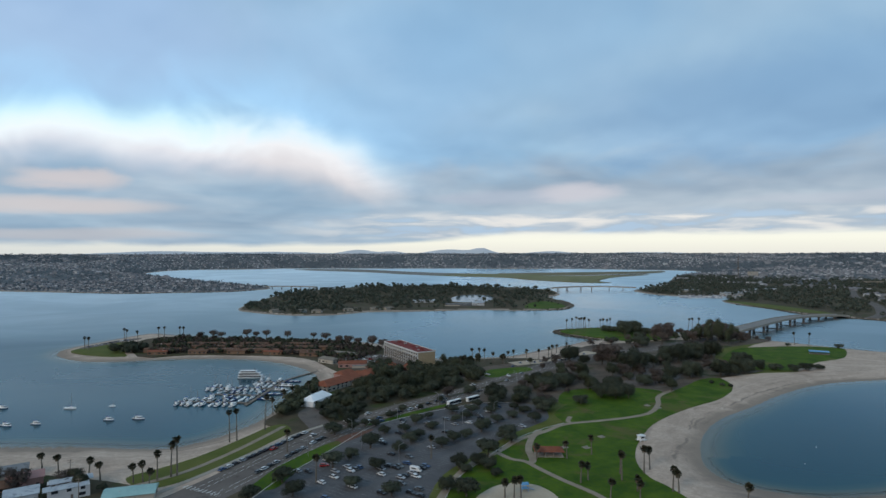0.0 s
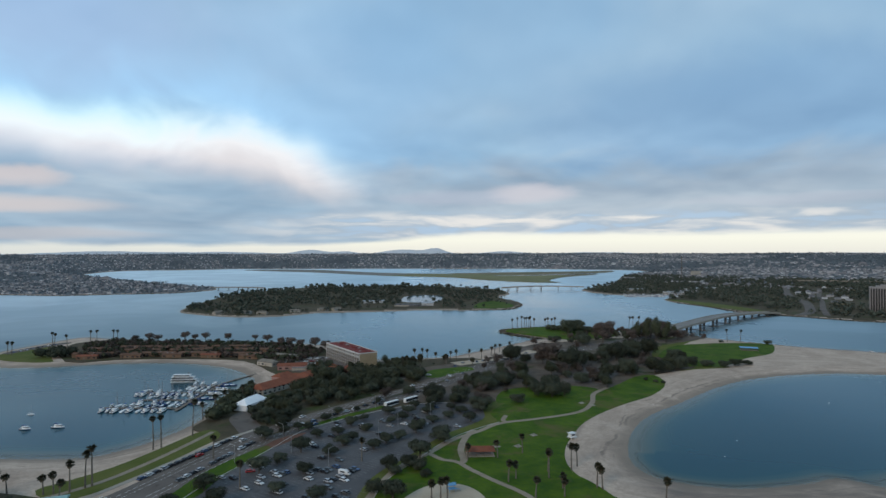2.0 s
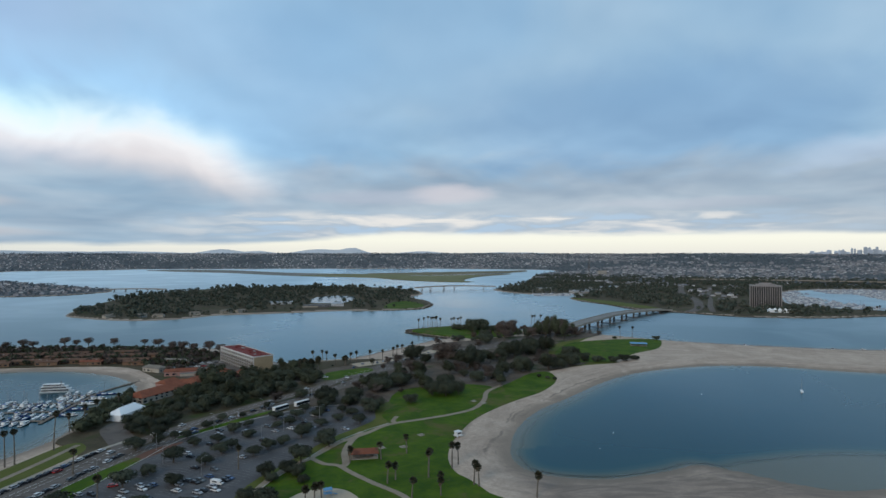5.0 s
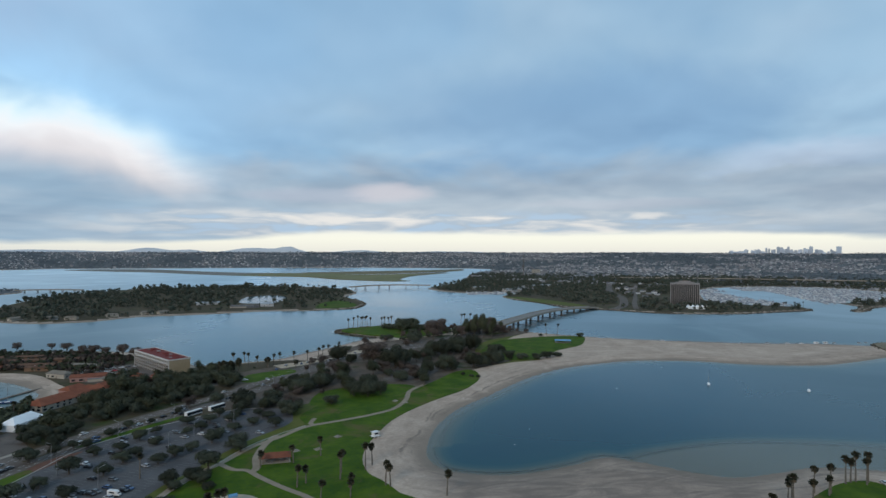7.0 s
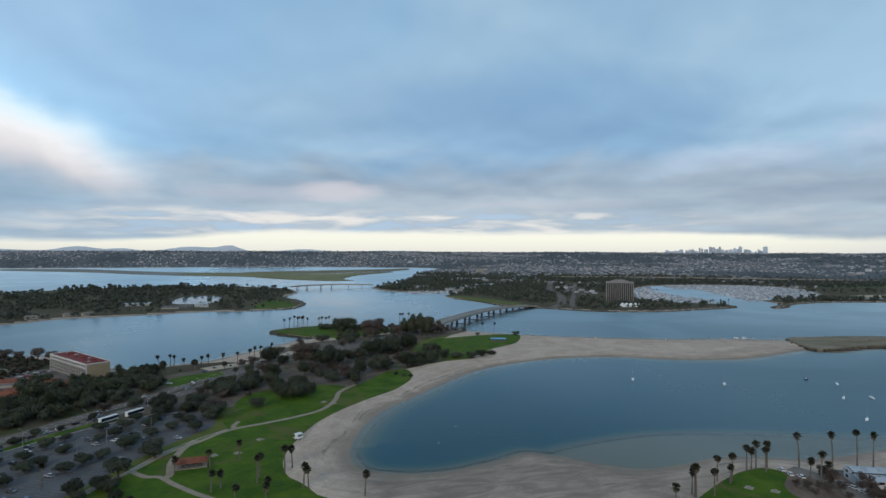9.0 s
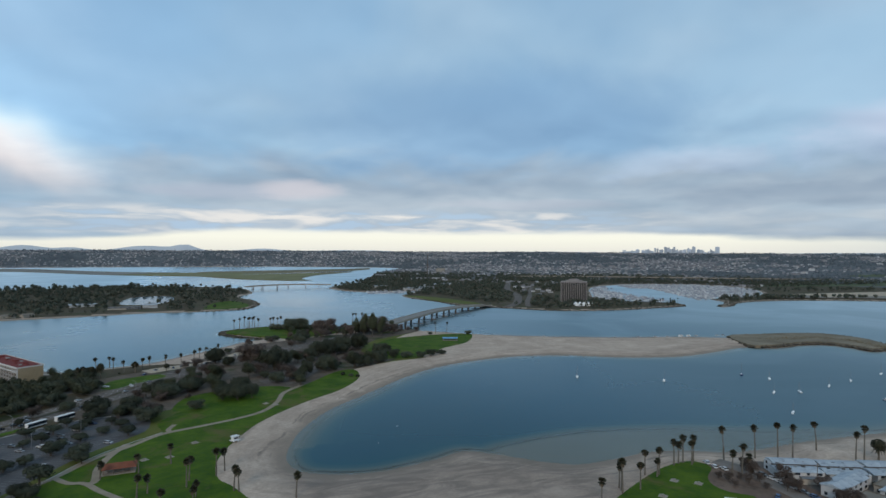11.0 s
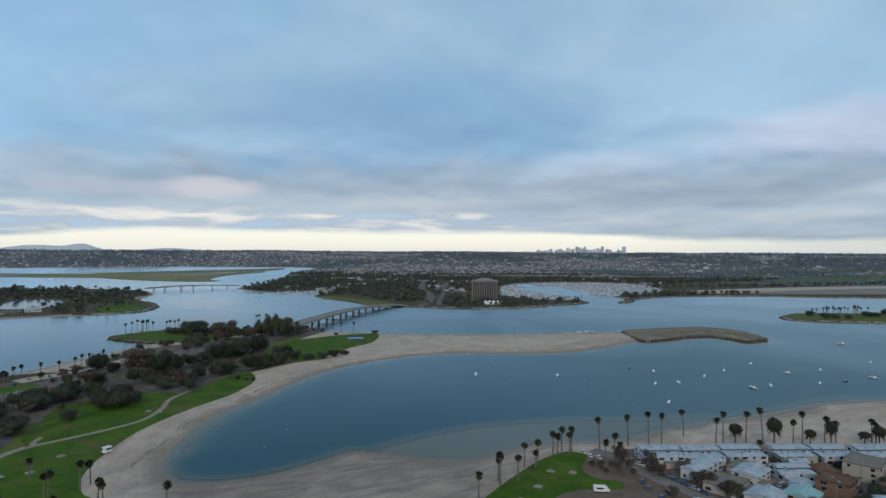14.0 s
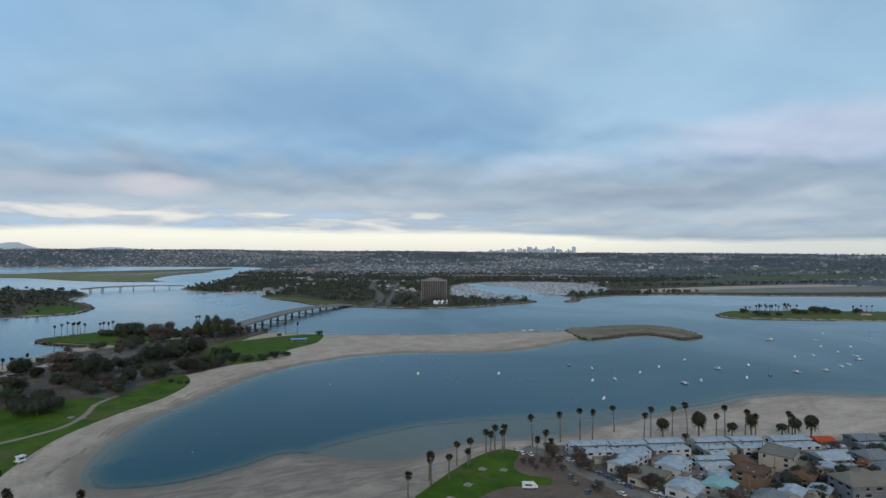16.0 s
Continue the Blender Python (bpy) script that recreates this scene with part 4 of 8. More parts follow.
# woods across the water: dark tones lifted in the colour to carry haze
M_LEAF_FAR = shade("wood_foliage_hazed", (0.042, 0.056, 0.044), (0.08, 0.092, 0.07), 0.9, 0.02, 0.3, 0.0, spec=0.1, islands=[(0.0, (0.038, 0.05, 0.044)), (0.5, (0.062, 0.076, 0.06)), (0.85, (0.10, 0.098, 0.072)), (1.0, (0.14, 0.12, 0.09))])
# town trees paled towards blue-grey, distance haze painted into the leaf colour
M_LEAF_TOWN = shade("town_foliage_hazed", (0.085, 0.11, 0.13), (0.135, 0.157, 0.17), 0.95, 0.02, 0.3, 0.0, spec=0.1, islands=[(0.0, (0.078, 0.104, 0.128)), (1.0, (0.15, 0.168, 0.18))])
M_WALL_FAR = shade("far_walls", (0.26, 0.25, 0.25), (0.40, 0.39, 0.38), 0.9, 0.05, 1.0, 0.0, islands=[(0.0, (0.17, 0.175, 0.19)), (0.55, (0.29, 0.285, 0.30)), (0.8, (0.46, 0.44, 0.44)), (1.0, (0.70, 0.69, 0.69))])
# roof tones nudged blue for the same haze
M_ROOF_FAR = shade("far_roofs", (0.16, 0.16, 0.17), (0.24, 0.235, 0.24), 0.9, 0.05, 1.0, 0.0, islands=[(0.0, (0.12, 0.125, 0.14)), (0.5, (0.17, 0.165, 0.17)), (0.75, (0.21, 0.175, 0.17)), (0.92, (0.30, 0.30, 0.31)), (1.0, (0.6, 0.6, 0.6))])

def patchy(x, y, scale, seed):
    return np.array([0.9 * noise.noise(Vector((p * scale * 0.3, q * scale * 0.3, seed + 4))) + noise.noise(Vector((p * scale, q * scale, seed))) + 0.5 * noise.noise(Vector((p * scale * 2.7, q * scale * 2.7, seed + 9))) for p, q in zip(x, y)])


x, y, z = city_spots(30000, 2400, 4930, -50, 75, 0.6)
keep = patchy(x, y, 0.0035, 3.0) + rng.normal(0, 0.2, len(x)) > -0.08 + 0.36 * np.clip((np.degrees(np.arctan2(x - 50, y + 10)) - 36) / 14, 0, 1)
x, y, z = x[keep], y[keep], z[keep]
keep = ~((np.degrees(np.arctan2(x - 50, y + 10)) > 20) & (y < 1700) & (np.hypot(x, y) < 2600))
keep &= (depth_inside(x, y, GOLF) < 15) & (depth_inside(x, y, GOLF_2) < 15)
many_houses("far_houses", x[keep], y[keep], z[keep], 7.8, (M_WALL_FAR, M_ROOF_FAR), "pale distant houses covering the hillsides")
x, y, z = city_spots(44000, 2300, 4930, -50, 75, 0.65)
keep = patchy(x, y, 0.0035, 3.0) + rng.normal(0, 0.2, len(x)) < 0.0
x, y, z = x[keep], y[keep], z[keep]
many_trees("far_trees", x, y, z, 5, 11, M_LEAF_TOWN, "trees scattered through the distant town, greyed by painted haze", 6, 0.7)
x, y, z = city_spots(260, 2600, 4450, -50, 75, 0.6)
many_houses("far_halls", x, y, z, 19, (M_WALL_FAR, M_ROOF_FAR), "large pale flat halls in the distant town")
# the point of houses north of the island
a_, b_ = rng.uniform(-1600, -690, 2300), rng.uniform(1535, 2600, 2300)
keep = in_land(a_, b_, "main", 10)
a_, b_ = a_[keep], b_[keep]
many_houses("point_houses", a_[:900], b_[:900], np.full(len(a_[:900]), 2.0), 8, (M_WALL_FAR, M_ROOF_FAR), "pale waterside houses on a low point")
a_, b_ = rng.uniform(-1600, -670, 2600), rng.uniform(1535, 2600, 2600)
keep = in_land(a_, b_, "main", 8)
many_trees("point_trees", a_[keep], b_[keep], np.full(keep.sum(), 2.0), 3, 8, M_LEAF_TOWN, "trees among waterside houses, greyed by painted haze", 18, 0.42, leaf=0.8)
# the island woods, with glades
N = 4400
a_, b_ = rng.uniform(-530, 200, N), rng.uniform(1010, 1930, N)
sd = depth_inside(a_, b_, LANDS["isle"][0])
glade = np.array([noise.noise(Vector((p * 0.012, q * 0.012, 5.3))) for p, q in zip(a_, b_)])
lagoon = ((a_ + 26) / 62) ** 2 + ((b_ - 1390) / 130) ** 2 < 1
keep = ~lagoon & (sd > 9) & (glade < 0.34) & ~((a_ > 60) & (b_ < 1340) & (rng.uniform(0, 1, N) < 0.8)) & ~((a_ > -150) & (a_ < 20) & (b_ < 1230) & (b_ > 1165)) & ~((sd < 22) & (rng.uniform(0, 1, N) < 0.4))
wood_x, wood_y = a_[keep], b_[keep]
low_ones = len(wood_x) * 7 // 10
many_trees("island_woods", wood_x[:low_ones], wood_y[:low_ones], np.full(low_ones, 2.0), 4, 9, M_LEAF_FAR, "dark evergreen woods covering a low island", 44, 0.5, leaf=0.5)
many_trees("island_tall_trees", wood_x[low_ones::2], wood_y[low_ones::2], np.full(len(wood_x[low_ones::2]), 2.0), 8, 19, M_LEAF_FAR, "taller trees standing above the island woods", 60, 0.34, leaf=0.36)
sheet("pond_water", [(-70, 1300), (-78, 1380), (-66, 1470), (-30, 1510), (14, 1480), (22, 1400), (8, 1310), (-30, 1280)], 2.1, M_POND, "still blue-grey lagoon in the island", "water", n=3)
# woods and lots behind the bridge
N = 15000
a_, b_ = rng.uniform(430, 2400, N), rng.uniform(900, 2700, N)
sd = depth_inside(a_, b_, LANDS["main"][0])
clear_spot = np.array([noise.noise(Vector((p * 0.006, q * 0.006, 1.3))) for p, q in zip(a_, b_)])
road_gap = np.minimum(np.abs(a_ - np.interp(b_, (1006, 1095, 1257, 1420, 1560, 1811), (628, 702, 794, 860, 930, 1075))), 4 + np.abs(a_ - np.interp(b_, (1000, 1120, 1246, 1410, 1582, 1740), (672, 742, 822, 920, 1031, 1130))))
keep = (sd > 9) & (clear_spot < 0.36) & (road_gap > 14) & ~((a_ > 520) & (a_ < 620) & (b_ < 1340) & (b_ > 1050)) & ~((b_ < 980) & (rng.uniform(0, 1, N) < 0.2)) & ~((a_ > 1350) & (b_ < 1300))
keep &= np.hypot(a_ - 822, b_ - 1066) > 40
keep &= ~((np.abs(a_ - 610) < 26) & (b_ < 1060))
many_trees("shore_woods", a_[keep], b_[keep], np.full(keep.sum(), 2.0), 4, 13, M_LEAF_FAR, "dark park woods behind the bridge", 34, 0.5, leaf=0.58)
a_, b_ = rng.uniform(600, 2500, 1500), rng.uniform(1000, 2600, 1500)
sd = depth_inside(a_, b_, LANDS["main"][0])
clear_spot = np.array([noise.noise(Vector((p * 0.006, q * 0.006, 1.3))) for p, q in zip(a_, b_)])
keep = (sd > 14) & (clear_spot > 0.12) & ~((a_ > 1350) & (b_ < 1300)) & (depth_inside(a_, b_, GOLF) < 10) & (b_ > 1220)
many_houses("shore_sheds", a_[keep], b_[keep], np.full(keep.sum(), 2.0), 9, (M_WALL_FAR, M_ROOF_FAR), "low pale buildings among far woods")
a_ = np.concatenate([rng.uniform(1290, 1560, 70), rng.uniform(1500, 2600, 160)])
b_ = np.concatenate([985 - (a_[:70] - 1290) * 0.28 + rng.normal(0, 9, 70), 1180 - (a_[70:] - 1500) * 0.22 + rng.normal(0, 26, 160)])
many_trees("levee_trees", a_, b_, np.full(len(a_), 2.5), 6, 12, M_LEAF_FAR, "dark tree rows along the flood channel", 30, 0.45, leaf=0.65)
strip("far_road", [(628, 1006), (662, 1040), (702, 1095), (794, 1257), (860, 1420), (930, 1560), (1075, 1811)], 17, 2.2, M_ASPHALT_OLD, "pale grey road running inland", "road", n=6)
strip("far_road_2", [(672, 1000), (742, 1120), (822, 1246), (920, 1410), (1031, 1582), (1130, 1740)], 10, 2.2, M_ASPHALT_OLD, "pale grey road running inland", "road", n=6)


def ridge(name, r, a0, a1, peaks, mat, label):
    """A far range: a solid wall of hills along an arc, its crest raised at the peaks (degrees, height, half-width)."""
    bm = bmesh.new()
    prev = None
    for k in range(181):
        a = a0 + (a1 - a0) * k / 180
        h = 96 + sum(p[1] * math.exp(-((a - p[0]) / p[2]) ** 2) for p in peaks) + 3.0 * noise.noise(Vector((a * 0.8, 2.0, r * 0.01)))
        s, c = math.sin(radians(a)), math.cos(radians(a))
        cur = [bm.verts.new((50 + rr * s, -10 + rr * c, hh)) for rr, hh in ((r - 60, 60), (r - 25, 60 + (h - 60) * 0.6), (r, h), (r + 30, 60))]
        if prev:
            for i in range(3):
                bm.faces.new((prev[i], cur[i], cur[i + 1], prev[i + 1]))
        prev = cur
    ob = new(name, finish(name, bm, mat))
    return tagged(ob, label, "hills", kind="structure")


ridge("backdrop_hills", 4930, -52, 78, [(-12.8, 38, 1.6), (-9.6, 26, 1.5), (-0.9, 36, 1.0), (-1.8, 20, 2.4), (-4.6, 36, 2.0), (5.5, 24, 2.2), (-30, 26, 6.0), (-20, 20, 5.0), (14, 14, 5), (33, 10, 8), (60, 12, 10)], M_HILL, "hills along the horizon, paled blue-grey by painted haze")

# ---- materials of things ----
M_BARK = shade("bark", (0.06, 0.05, 0.04), (0.13, 0.11, 0.09), 0.95, 1.0, 8.0, 0.4)
M_PALM_TRUNK = shade("palm_trunk", (0.10, 0.085, 0.07), (0.17, 0.15, 0.125), 0.95, 0.8, 6.0, 0.4)
M_LEAF = shade("dark_leaves", (0.034, 0.042, 0.030), (0.055, 0.062, 0.042), 0.85, 0.3, 2.0, 0.0, spec=0.08, islands=[(0.0, (0.033, 0.040, 0.030)), (0.6, (0.047, 0.053, 0.038)), (1.0, (0.066, 0.068, 0.046))], rand=0.35)
M_LEAF_BROWN = shade("dry_leaves", (0.070, 0.055, 0.049), (0.105, 0.083, 0.073), 0.9, 0.3, 2.0, 0.0, spec=0.08, islands=[(0.0, (0.058, 0.046, 0.042)), (0.6, (0.086, 0.067, 0.059)), (1.0, (0.12, 0.097, 0.077))], rand=0.25)
M_LEAF_OLIVE = shade("olive_leaves", (0.034, 0.042, 0.022), (0.064, 0.072, 0.037), 0.85, 0.3, 2.0, 0.0, spec=0.15, islands=[(0.0, (0.034, 0.04, 0.026)), (0.6, (0.05, 0.055, 0.034)), (1.0, (0.075, 0.076, 0.048))], rand=0.25)
M_FROND = shade("palm_fronds", (0.028, 0.030, 0.018), (0.05, 0.05, 0.03), 0.75, 0.5, 3.0, 0.0, spec=0.12, islands=[(0.0, (0.020, 0.022, 0.015)), (0.6, (0.040, 0.040, 0.024)), (1.0, (0.068, 0.058, 0.038))])
M_SKIRT = shade("dead_fronds", (0.075, 0.06, 0.042), (0.13, 0.105, 0.075), 0.95, 0.6, 4.0, 0.0)
M_WHITE = shade("white_paint", (0.55, 0.55, 0.54), (0.72, 0.71, 0.70), 0.6, 0.4, 4.0, 0.05)
M_GLASS = shade("dark_glass", (0.012, 0.015, 0.02), (0.03, 0.036, 0.045), 0.2, 0.4, 4.0, 0.0, spec=0.35)
M_TYRE = shade("tyre_rubber", (0.015, 0.015, 0.015), (0.03, 0.03, 0.03), 0.9, 2.0, 9.0, 0.0)
M_METAL = shade("grey_metal", (0.25, 0.25, 0.26), (0.38, 0.38, 0.38), 0.45, 1.0, 6.0, 0.05, metal=0.6)
M_WOOD = shade("weathered_wood", (0.13, 0.105, 0.085), (0.24, 0.20, 0.165), 0.9, 0.8, 6.0, 0.2)
M_TERRA = shade("terracotta_tiles", (0.15, 0.05, 0.03), (0.24, 0.088, 0.052), 0.85, 0.2, 3.0, 0.3, stains=((0.13, 0.065, 0.045), 0.3, 0.5))
M_RED_ROOF = shade("red_gravel_roof", (0.13, 0.03, 0.028), (0.19, 0.05, 0.045), 0.9, 0.2, 3.0, 0.1, stains=((0.13, 0.05, 0.045), 0.15, 0.5))
M_TAN = shade("tan_stucco", (0.26, 0.20, 0.125), (0.34, 0.265, 0.17), 0.9, 0.2, 4.0, 0.1)
M_SHADOW_WALL = shade("brown_panel", (0.10, 0.085, 0.075), (0.17, 0.145, 0.125), 0.8, 0.3, 4.0, 0.05)
M_TENT = shade("white_canvas", (0.66, 0.68, 0.70), (0.80, 0.82, 0.83), 0.6, 0.2, 3.0, 0.1)
M_BLUE_ROOF = shade("blue_roof_panel", (0.10, 0.25, 0.42), (0.16, 0.33, 0.52), 0.5, 0.3, 3.0, 0.05)
M_GEL = shade("white_gelcoat", (0.70, 0.70, 0.70), (0.84, 0.84, 0.83), 0.3, 0.4, 4.0, 0.0)
# high-rise colour includes the distance haze, a pale blue-grey
M_DOWNTOWN = shade("hazy_towers", (0.37, 0.43, 0.51), (0.49, 0.54, 0.61), 0.6, 0.01, 0.12, 0.0, rand=0.2)

# ---- plants ----


def leaf_patches(bm, lobes, count, size, seed, squash=0.8):
    """Loose leaf patches over the shells of some lobes (x, y, z, radius)."""
    r = random.Random(seed)
    total = sum(l[3] ** 2 for l in lobes)
    for lx, ly, lz, lr in lobes:
        for _ in range(int(count * lr * lr / total)):
            u = Vector((r.gauss(0, 1), r.gauss(0, 1), r.gauss(0.25, 1))).normalized()
            c = Vector((lx, ly, lz)) + Vector((u.x, u.y, u.z * squash)) * lr * r.uniform(0.5, 1.08)
            a = Vector((r.gauss(0, 1), r.gauss(0, 1), r.gauss(0, 1)))
            a = (a - u * a.dot(u) * 0.75).normalized()
            b = u.cross(a).normalized()
            s = size * r.uniform(0.6, 1.25)
            vs = [bm.verts.new(c + a * s * p + b * s * q + u * s * k) for p, q, k in ((-1, -.5, -.15), (.1, -.8, .1), (1, -.2, -.2), (.6, .8, -.1), (-.5, .75, .12))]
            bm.faces.new(vs)
    return bm


def limbs(bm, height, lobes, girth):
    fork = (0, 0, height * 0.42)
    tube(bm, (0, 0, -0.3), fork, girth, girth * 0.72)
    for lx, ly, lz, lr in lobes:
        tube(bm, fork, (lx * 0.8, ly * 0.8, lz), girth * 0.5, girth * 0.16, 5)
    return bm


def make_tree(label, lobes, height, leaf_mat, count, size, seed, girth=0.28, category="tree", squash=0.8):
    t = empty("tree", label, category)
    part("trunk", limbs(bmesh.new(), height, lobes, girth), M_BARK, t)
    part("crown", leaf_patches(bmesh.new(), lobes, count, size, seed, squash), leaf_mat, t)
    return t


def lobes_of(seed, n, spread_, low, high, rad):
    r = random.Random(seed)
    out = [(0, 0, (low + high) / 2, rad * 1.15)]
    for k in range(n):
        a = k * math.tau / n + r.uniform(-0.4, 0.4)
        d = spread_ * r.uniform(0.55, 1.1)
        out.append((math.cos(a) * d, math.sin(a) * d, r.uniform(low, high), rad * r.uniform(0.7, 1.1)))
    return out


TREE_KINDS = {
    "round": [make_tree("round dark green tree in the parking lot", lobes_of(i, 6, 2.0, 2.3, 4.1, 2.0), 4.4, M_LEAF, 1500, 0.25, i) for i in (1, 2, 3)],
    "broad": [make_tree("broad dark evergreen park tree", lobes_of(i, 9, 3.6, 3.0, 6.4, 3.2), 6.4, M_LEAF, 3600, 0.31, i, 0.4) for i in (11, 12, 13)],
    "brown": [make_tree("sparse brownish half-bare park tree", lobes_of(i, 9, 3.4, 3.4, 8.4, 2.6), 7.0, M_LEAF_BROWN, 2400, 0.25, i, 0.32) for i in (21, 22)],
    "olive": [make_tree("tall olive-green eucalyptus tree", lobes_of(i, 7, 2.7, 4.5, 10.5, 2.6), 9.5, M_LEAF_OLIVE, 2600, 0.29, i, 0.38, squash=1.0) for i in (31, 32)],
    "crowned": [make_tree("round-headed half-bare tree on a clear trunk", lobes_of(i, 7, 2.6, 7.0, 9.6, 2.7), 9.0, M_LEAF_BROWN, 1100, 0.34, i, 0.3) for i in (51, 52)],
    "bush": [make_tree("low dense green shrub", [(0, 0, 0.9, 1.3), (1.1, 0.3, 0.8, 1.0), (-0.9, 0.6, 0.8, 1.0)], 1.2, M_LEAF, 260, 0.3, i, 0.12, "shrub") for i in (41, 42)],
}
tree_spots = {k: [] for k in TREE_KINDS}
R = random.Random(9)


def tree(kind, x, y, size=1.0, tall=None):
    tree_spots[kind].append(at(x, y, 2.0, R.uniform(0, 360), size * R.uniform(0.9, 1.1), tall))


# trees of the lot: big ones, then the small round ones
for x, y, s in ((-59, 321, 1.5), (-85, 343, 1.5), (-42, 315, 1.15), (-72, 290, 1.6), (16, 341, 1.65), (2, 355, 1.4), (6, 312, 1.75), (-9, 294, 1.35), (-4, 260, 1.6), (-37, 258, 1.15), (-81, 255, 1.3), (-91, 270, 1.4), (-98, 248, 1.3), (30, 431, 1.5), (47, 417, 1.5), (12, 444, 1.4)):
    tree("round", x, y, s * 1.2, s * 1.0)
for x, y in ((-56, 347), (-38, 332), (-34, 340), (-66, 305), (-50, 290), (-39, 369), (-33, 381), (-28, 359), (-20, 326), (-15, 375), (-8, 382), (-1, 411), (12, 376), (22, 387), (24, 406), (-7, 343), (-14, 336),
             (36, 378), (1, 299), (10, 410), (-57, 266), (-44, 352), (-64, 362), (-5, 396), (-18, 396), (30, 398), (8, 396), (4, 366)):
    k_ = R.uniform(0.95, 1.4)
    tree("round", x, y, k_ * 1.2, k_ * 0.85)
# along the boulevard
for x, y, s in ((-93, 372, 1.0), (-76, 351, 1.0), (-70, 361, 0.9), (-58, 381, 0.9), (-52, 398, 0.9), (-40, 402, 0.8), (-28, 424, 0.8), (-52, 396, 1.0), (-56, 384, 0.8)):
    tree("round", x, y, s)


def scatter(kinds, outline, count, size, seed, gap, keep_out=()):
    """Trees strewn over an outline, no two closer than gap."""
    r = random.Random(seed)
    xs, ys = [p[0] for p in outline], [p[1] for p in outline]
    got = []
    for _ in range(count * 12):
        if len(got) >= count:
            break
        x, y = r.uniform(min(xs), max(xs)), r.uniform(min(ys), max(ys))
        if depth_inside(np.array([x]), np.array([y]), outline)[0] < 0 or any((x - a) ** 2 + (y - b) ** 2 < gap * gap for a, b in got):
            continue
        if any(abs((x - a) * math.cos(radians(t)) + (y - b) * math.sin(radians(t))) < w / 2 + 2 and abs(-(x - a) * math.sin(radians(t)) + (y - b) * math.cos(radians(t))) < d / 2 + 2 for a, b, w, d, t in keep_out):
            continue
        if min((x - a) ** 2 + (y - b) ** 2 for a, b in ROAD_LINE) < 15.5 ** 2:
            continue
        got.append((x, y))
        k_ = size * r.uniform(0.65, 1.3)
        tree(r.choice(kinds), x, y, k_, k_ * r.uniform(0.75, 1.1))


ROAD_LINE = smooth(ROAD, False, 10)
HOTEL = (-73, 587, 79, 20, -57)
scatter(["broad", "broad", "brown", "olive"], [(40, 470), (70, 455), (105, 458), (135, 462), (158, 500), (205, 530), (222, 556), (228, 600), (250, 650), (235, 690), (190, 672), (130, 620), (80, 570), (50, 520)], 16, 0.9, 3, 8)
scatter(["broad", "olive", "brown"], [(140, 700), (200, 718), (250, 745), (300, 735), (330, 760), (280, 790), (240, 800), (190, 740), (150, 725)], 16, 0.8, 4, 8)
scatter(["broad"], [(166, 824), (190, 828), (225, 812), (225, 790), (180, 805), (160, 812)], 8, 0.8, 5, 7)
scatter(["broad", "olive", "olive"], [(-112, 400), (-98, 388), (-70, 410), (-40, 448), (-10, 484), (8, 520), (-12, 548), (-40, 548), (-70, 530), (-88, 500), (-95, 480), (-100, 440)], 36, 0.9, 6, 6, [HOTEL, (-112, 471, 48, 20, 60)])
scatter(["olive", "broad"], [(-131, 390), (-127, 420), (-124, 450), (-132, 470), (-134, 430)], 12, 0.72, 7, 5, [(-116, 414, 20, 30, 15)])
scatter(["broad", "olive", "brown"], [(44, 440), (60, 470), (90, 500), (60, 510), (40, 490), (30, 465)], 12, 0.9, 41, 8)
scatter(["broad", "bush"], [(-50, 562), (-20, 560), (10, 572), (0, 590), (-30, 588)], 10, 0.7, 12, 6, [HOTEL])
scatter(["brown", "bush", "round"], [(-240, 262), (-170, 258), (-160, 240), (-170, 225), (-240, 235)], 12, 1.0, 13, 7)
# the park's spreading crowns: dark figs, olive and reddish half-bare trees
for x, y, r_, k_ in ((88, 593, 10, "broad"), (118, 561, 16, "brown"), (137, 543, 14, "broad"), (162, 568, 9, "olive"), (183, 690, 10, "broad"), (209, 702, 17, "brown"), (187, 794, 13, "broad"), (200, 796, 13, "broad"), (216, 618, 12, "broad"), (236, 623, 11, "broad"),
                     (282, 746, 14, "brown"), (193, 593, 12, "broad"), (176, 583, 8, "broad"), (180, 521, 10, "broad"), (161, 512, 8, "broad"), (144, 496, 9, "brown"), (150, 473, 7, "olive"), (103, 462, 10, "broad"), (87, 510, 11, "olive"), (113, 514, 10, "olive")):
    tree(k_, x, y, r_ / 6.6, r_ / 6.4 * R.uniform(1.05, 1.25) * {"olive": 0.62, "brown": 0.85}.get(k_, 1.0))
for x, y, r_, k_ in ((99, 578, 6, "broad"), (85, 471, 10, "olive"), (90, 445, 8, "broad"), (100, 442, 8, "broad"), (110, 445, 7, "broad"), (209, 530, 9, "broad"), (219, 532, 8, "broad"), (234, 542, 8, "broad"), (247, 589, 7, "broad"), (258, 593, 6, "broad"), (255, 558, 5, "broad"), (313, 790, 8, "brown"), (244, 778, 5, "olive"),
                     (312, 785, 8, "brown"), (247, 790, 5, "olive"), (276, 752, 10, "brown"), (262, 745, 9, "olive"), (300, 772, 9, "brown"), (270, 770, 8, "broad"), (232, 752, 10, "brown"), (245, 728, 9, "broad"), (296, 748, 8, "brown")):
    tree(k_, x, y, r_ / 6.6, r_ / 6.4 * R.uniform(1.05, 1.25) * {"olive": 0.62, "brown": 1.1}.get(k_, 1.0))
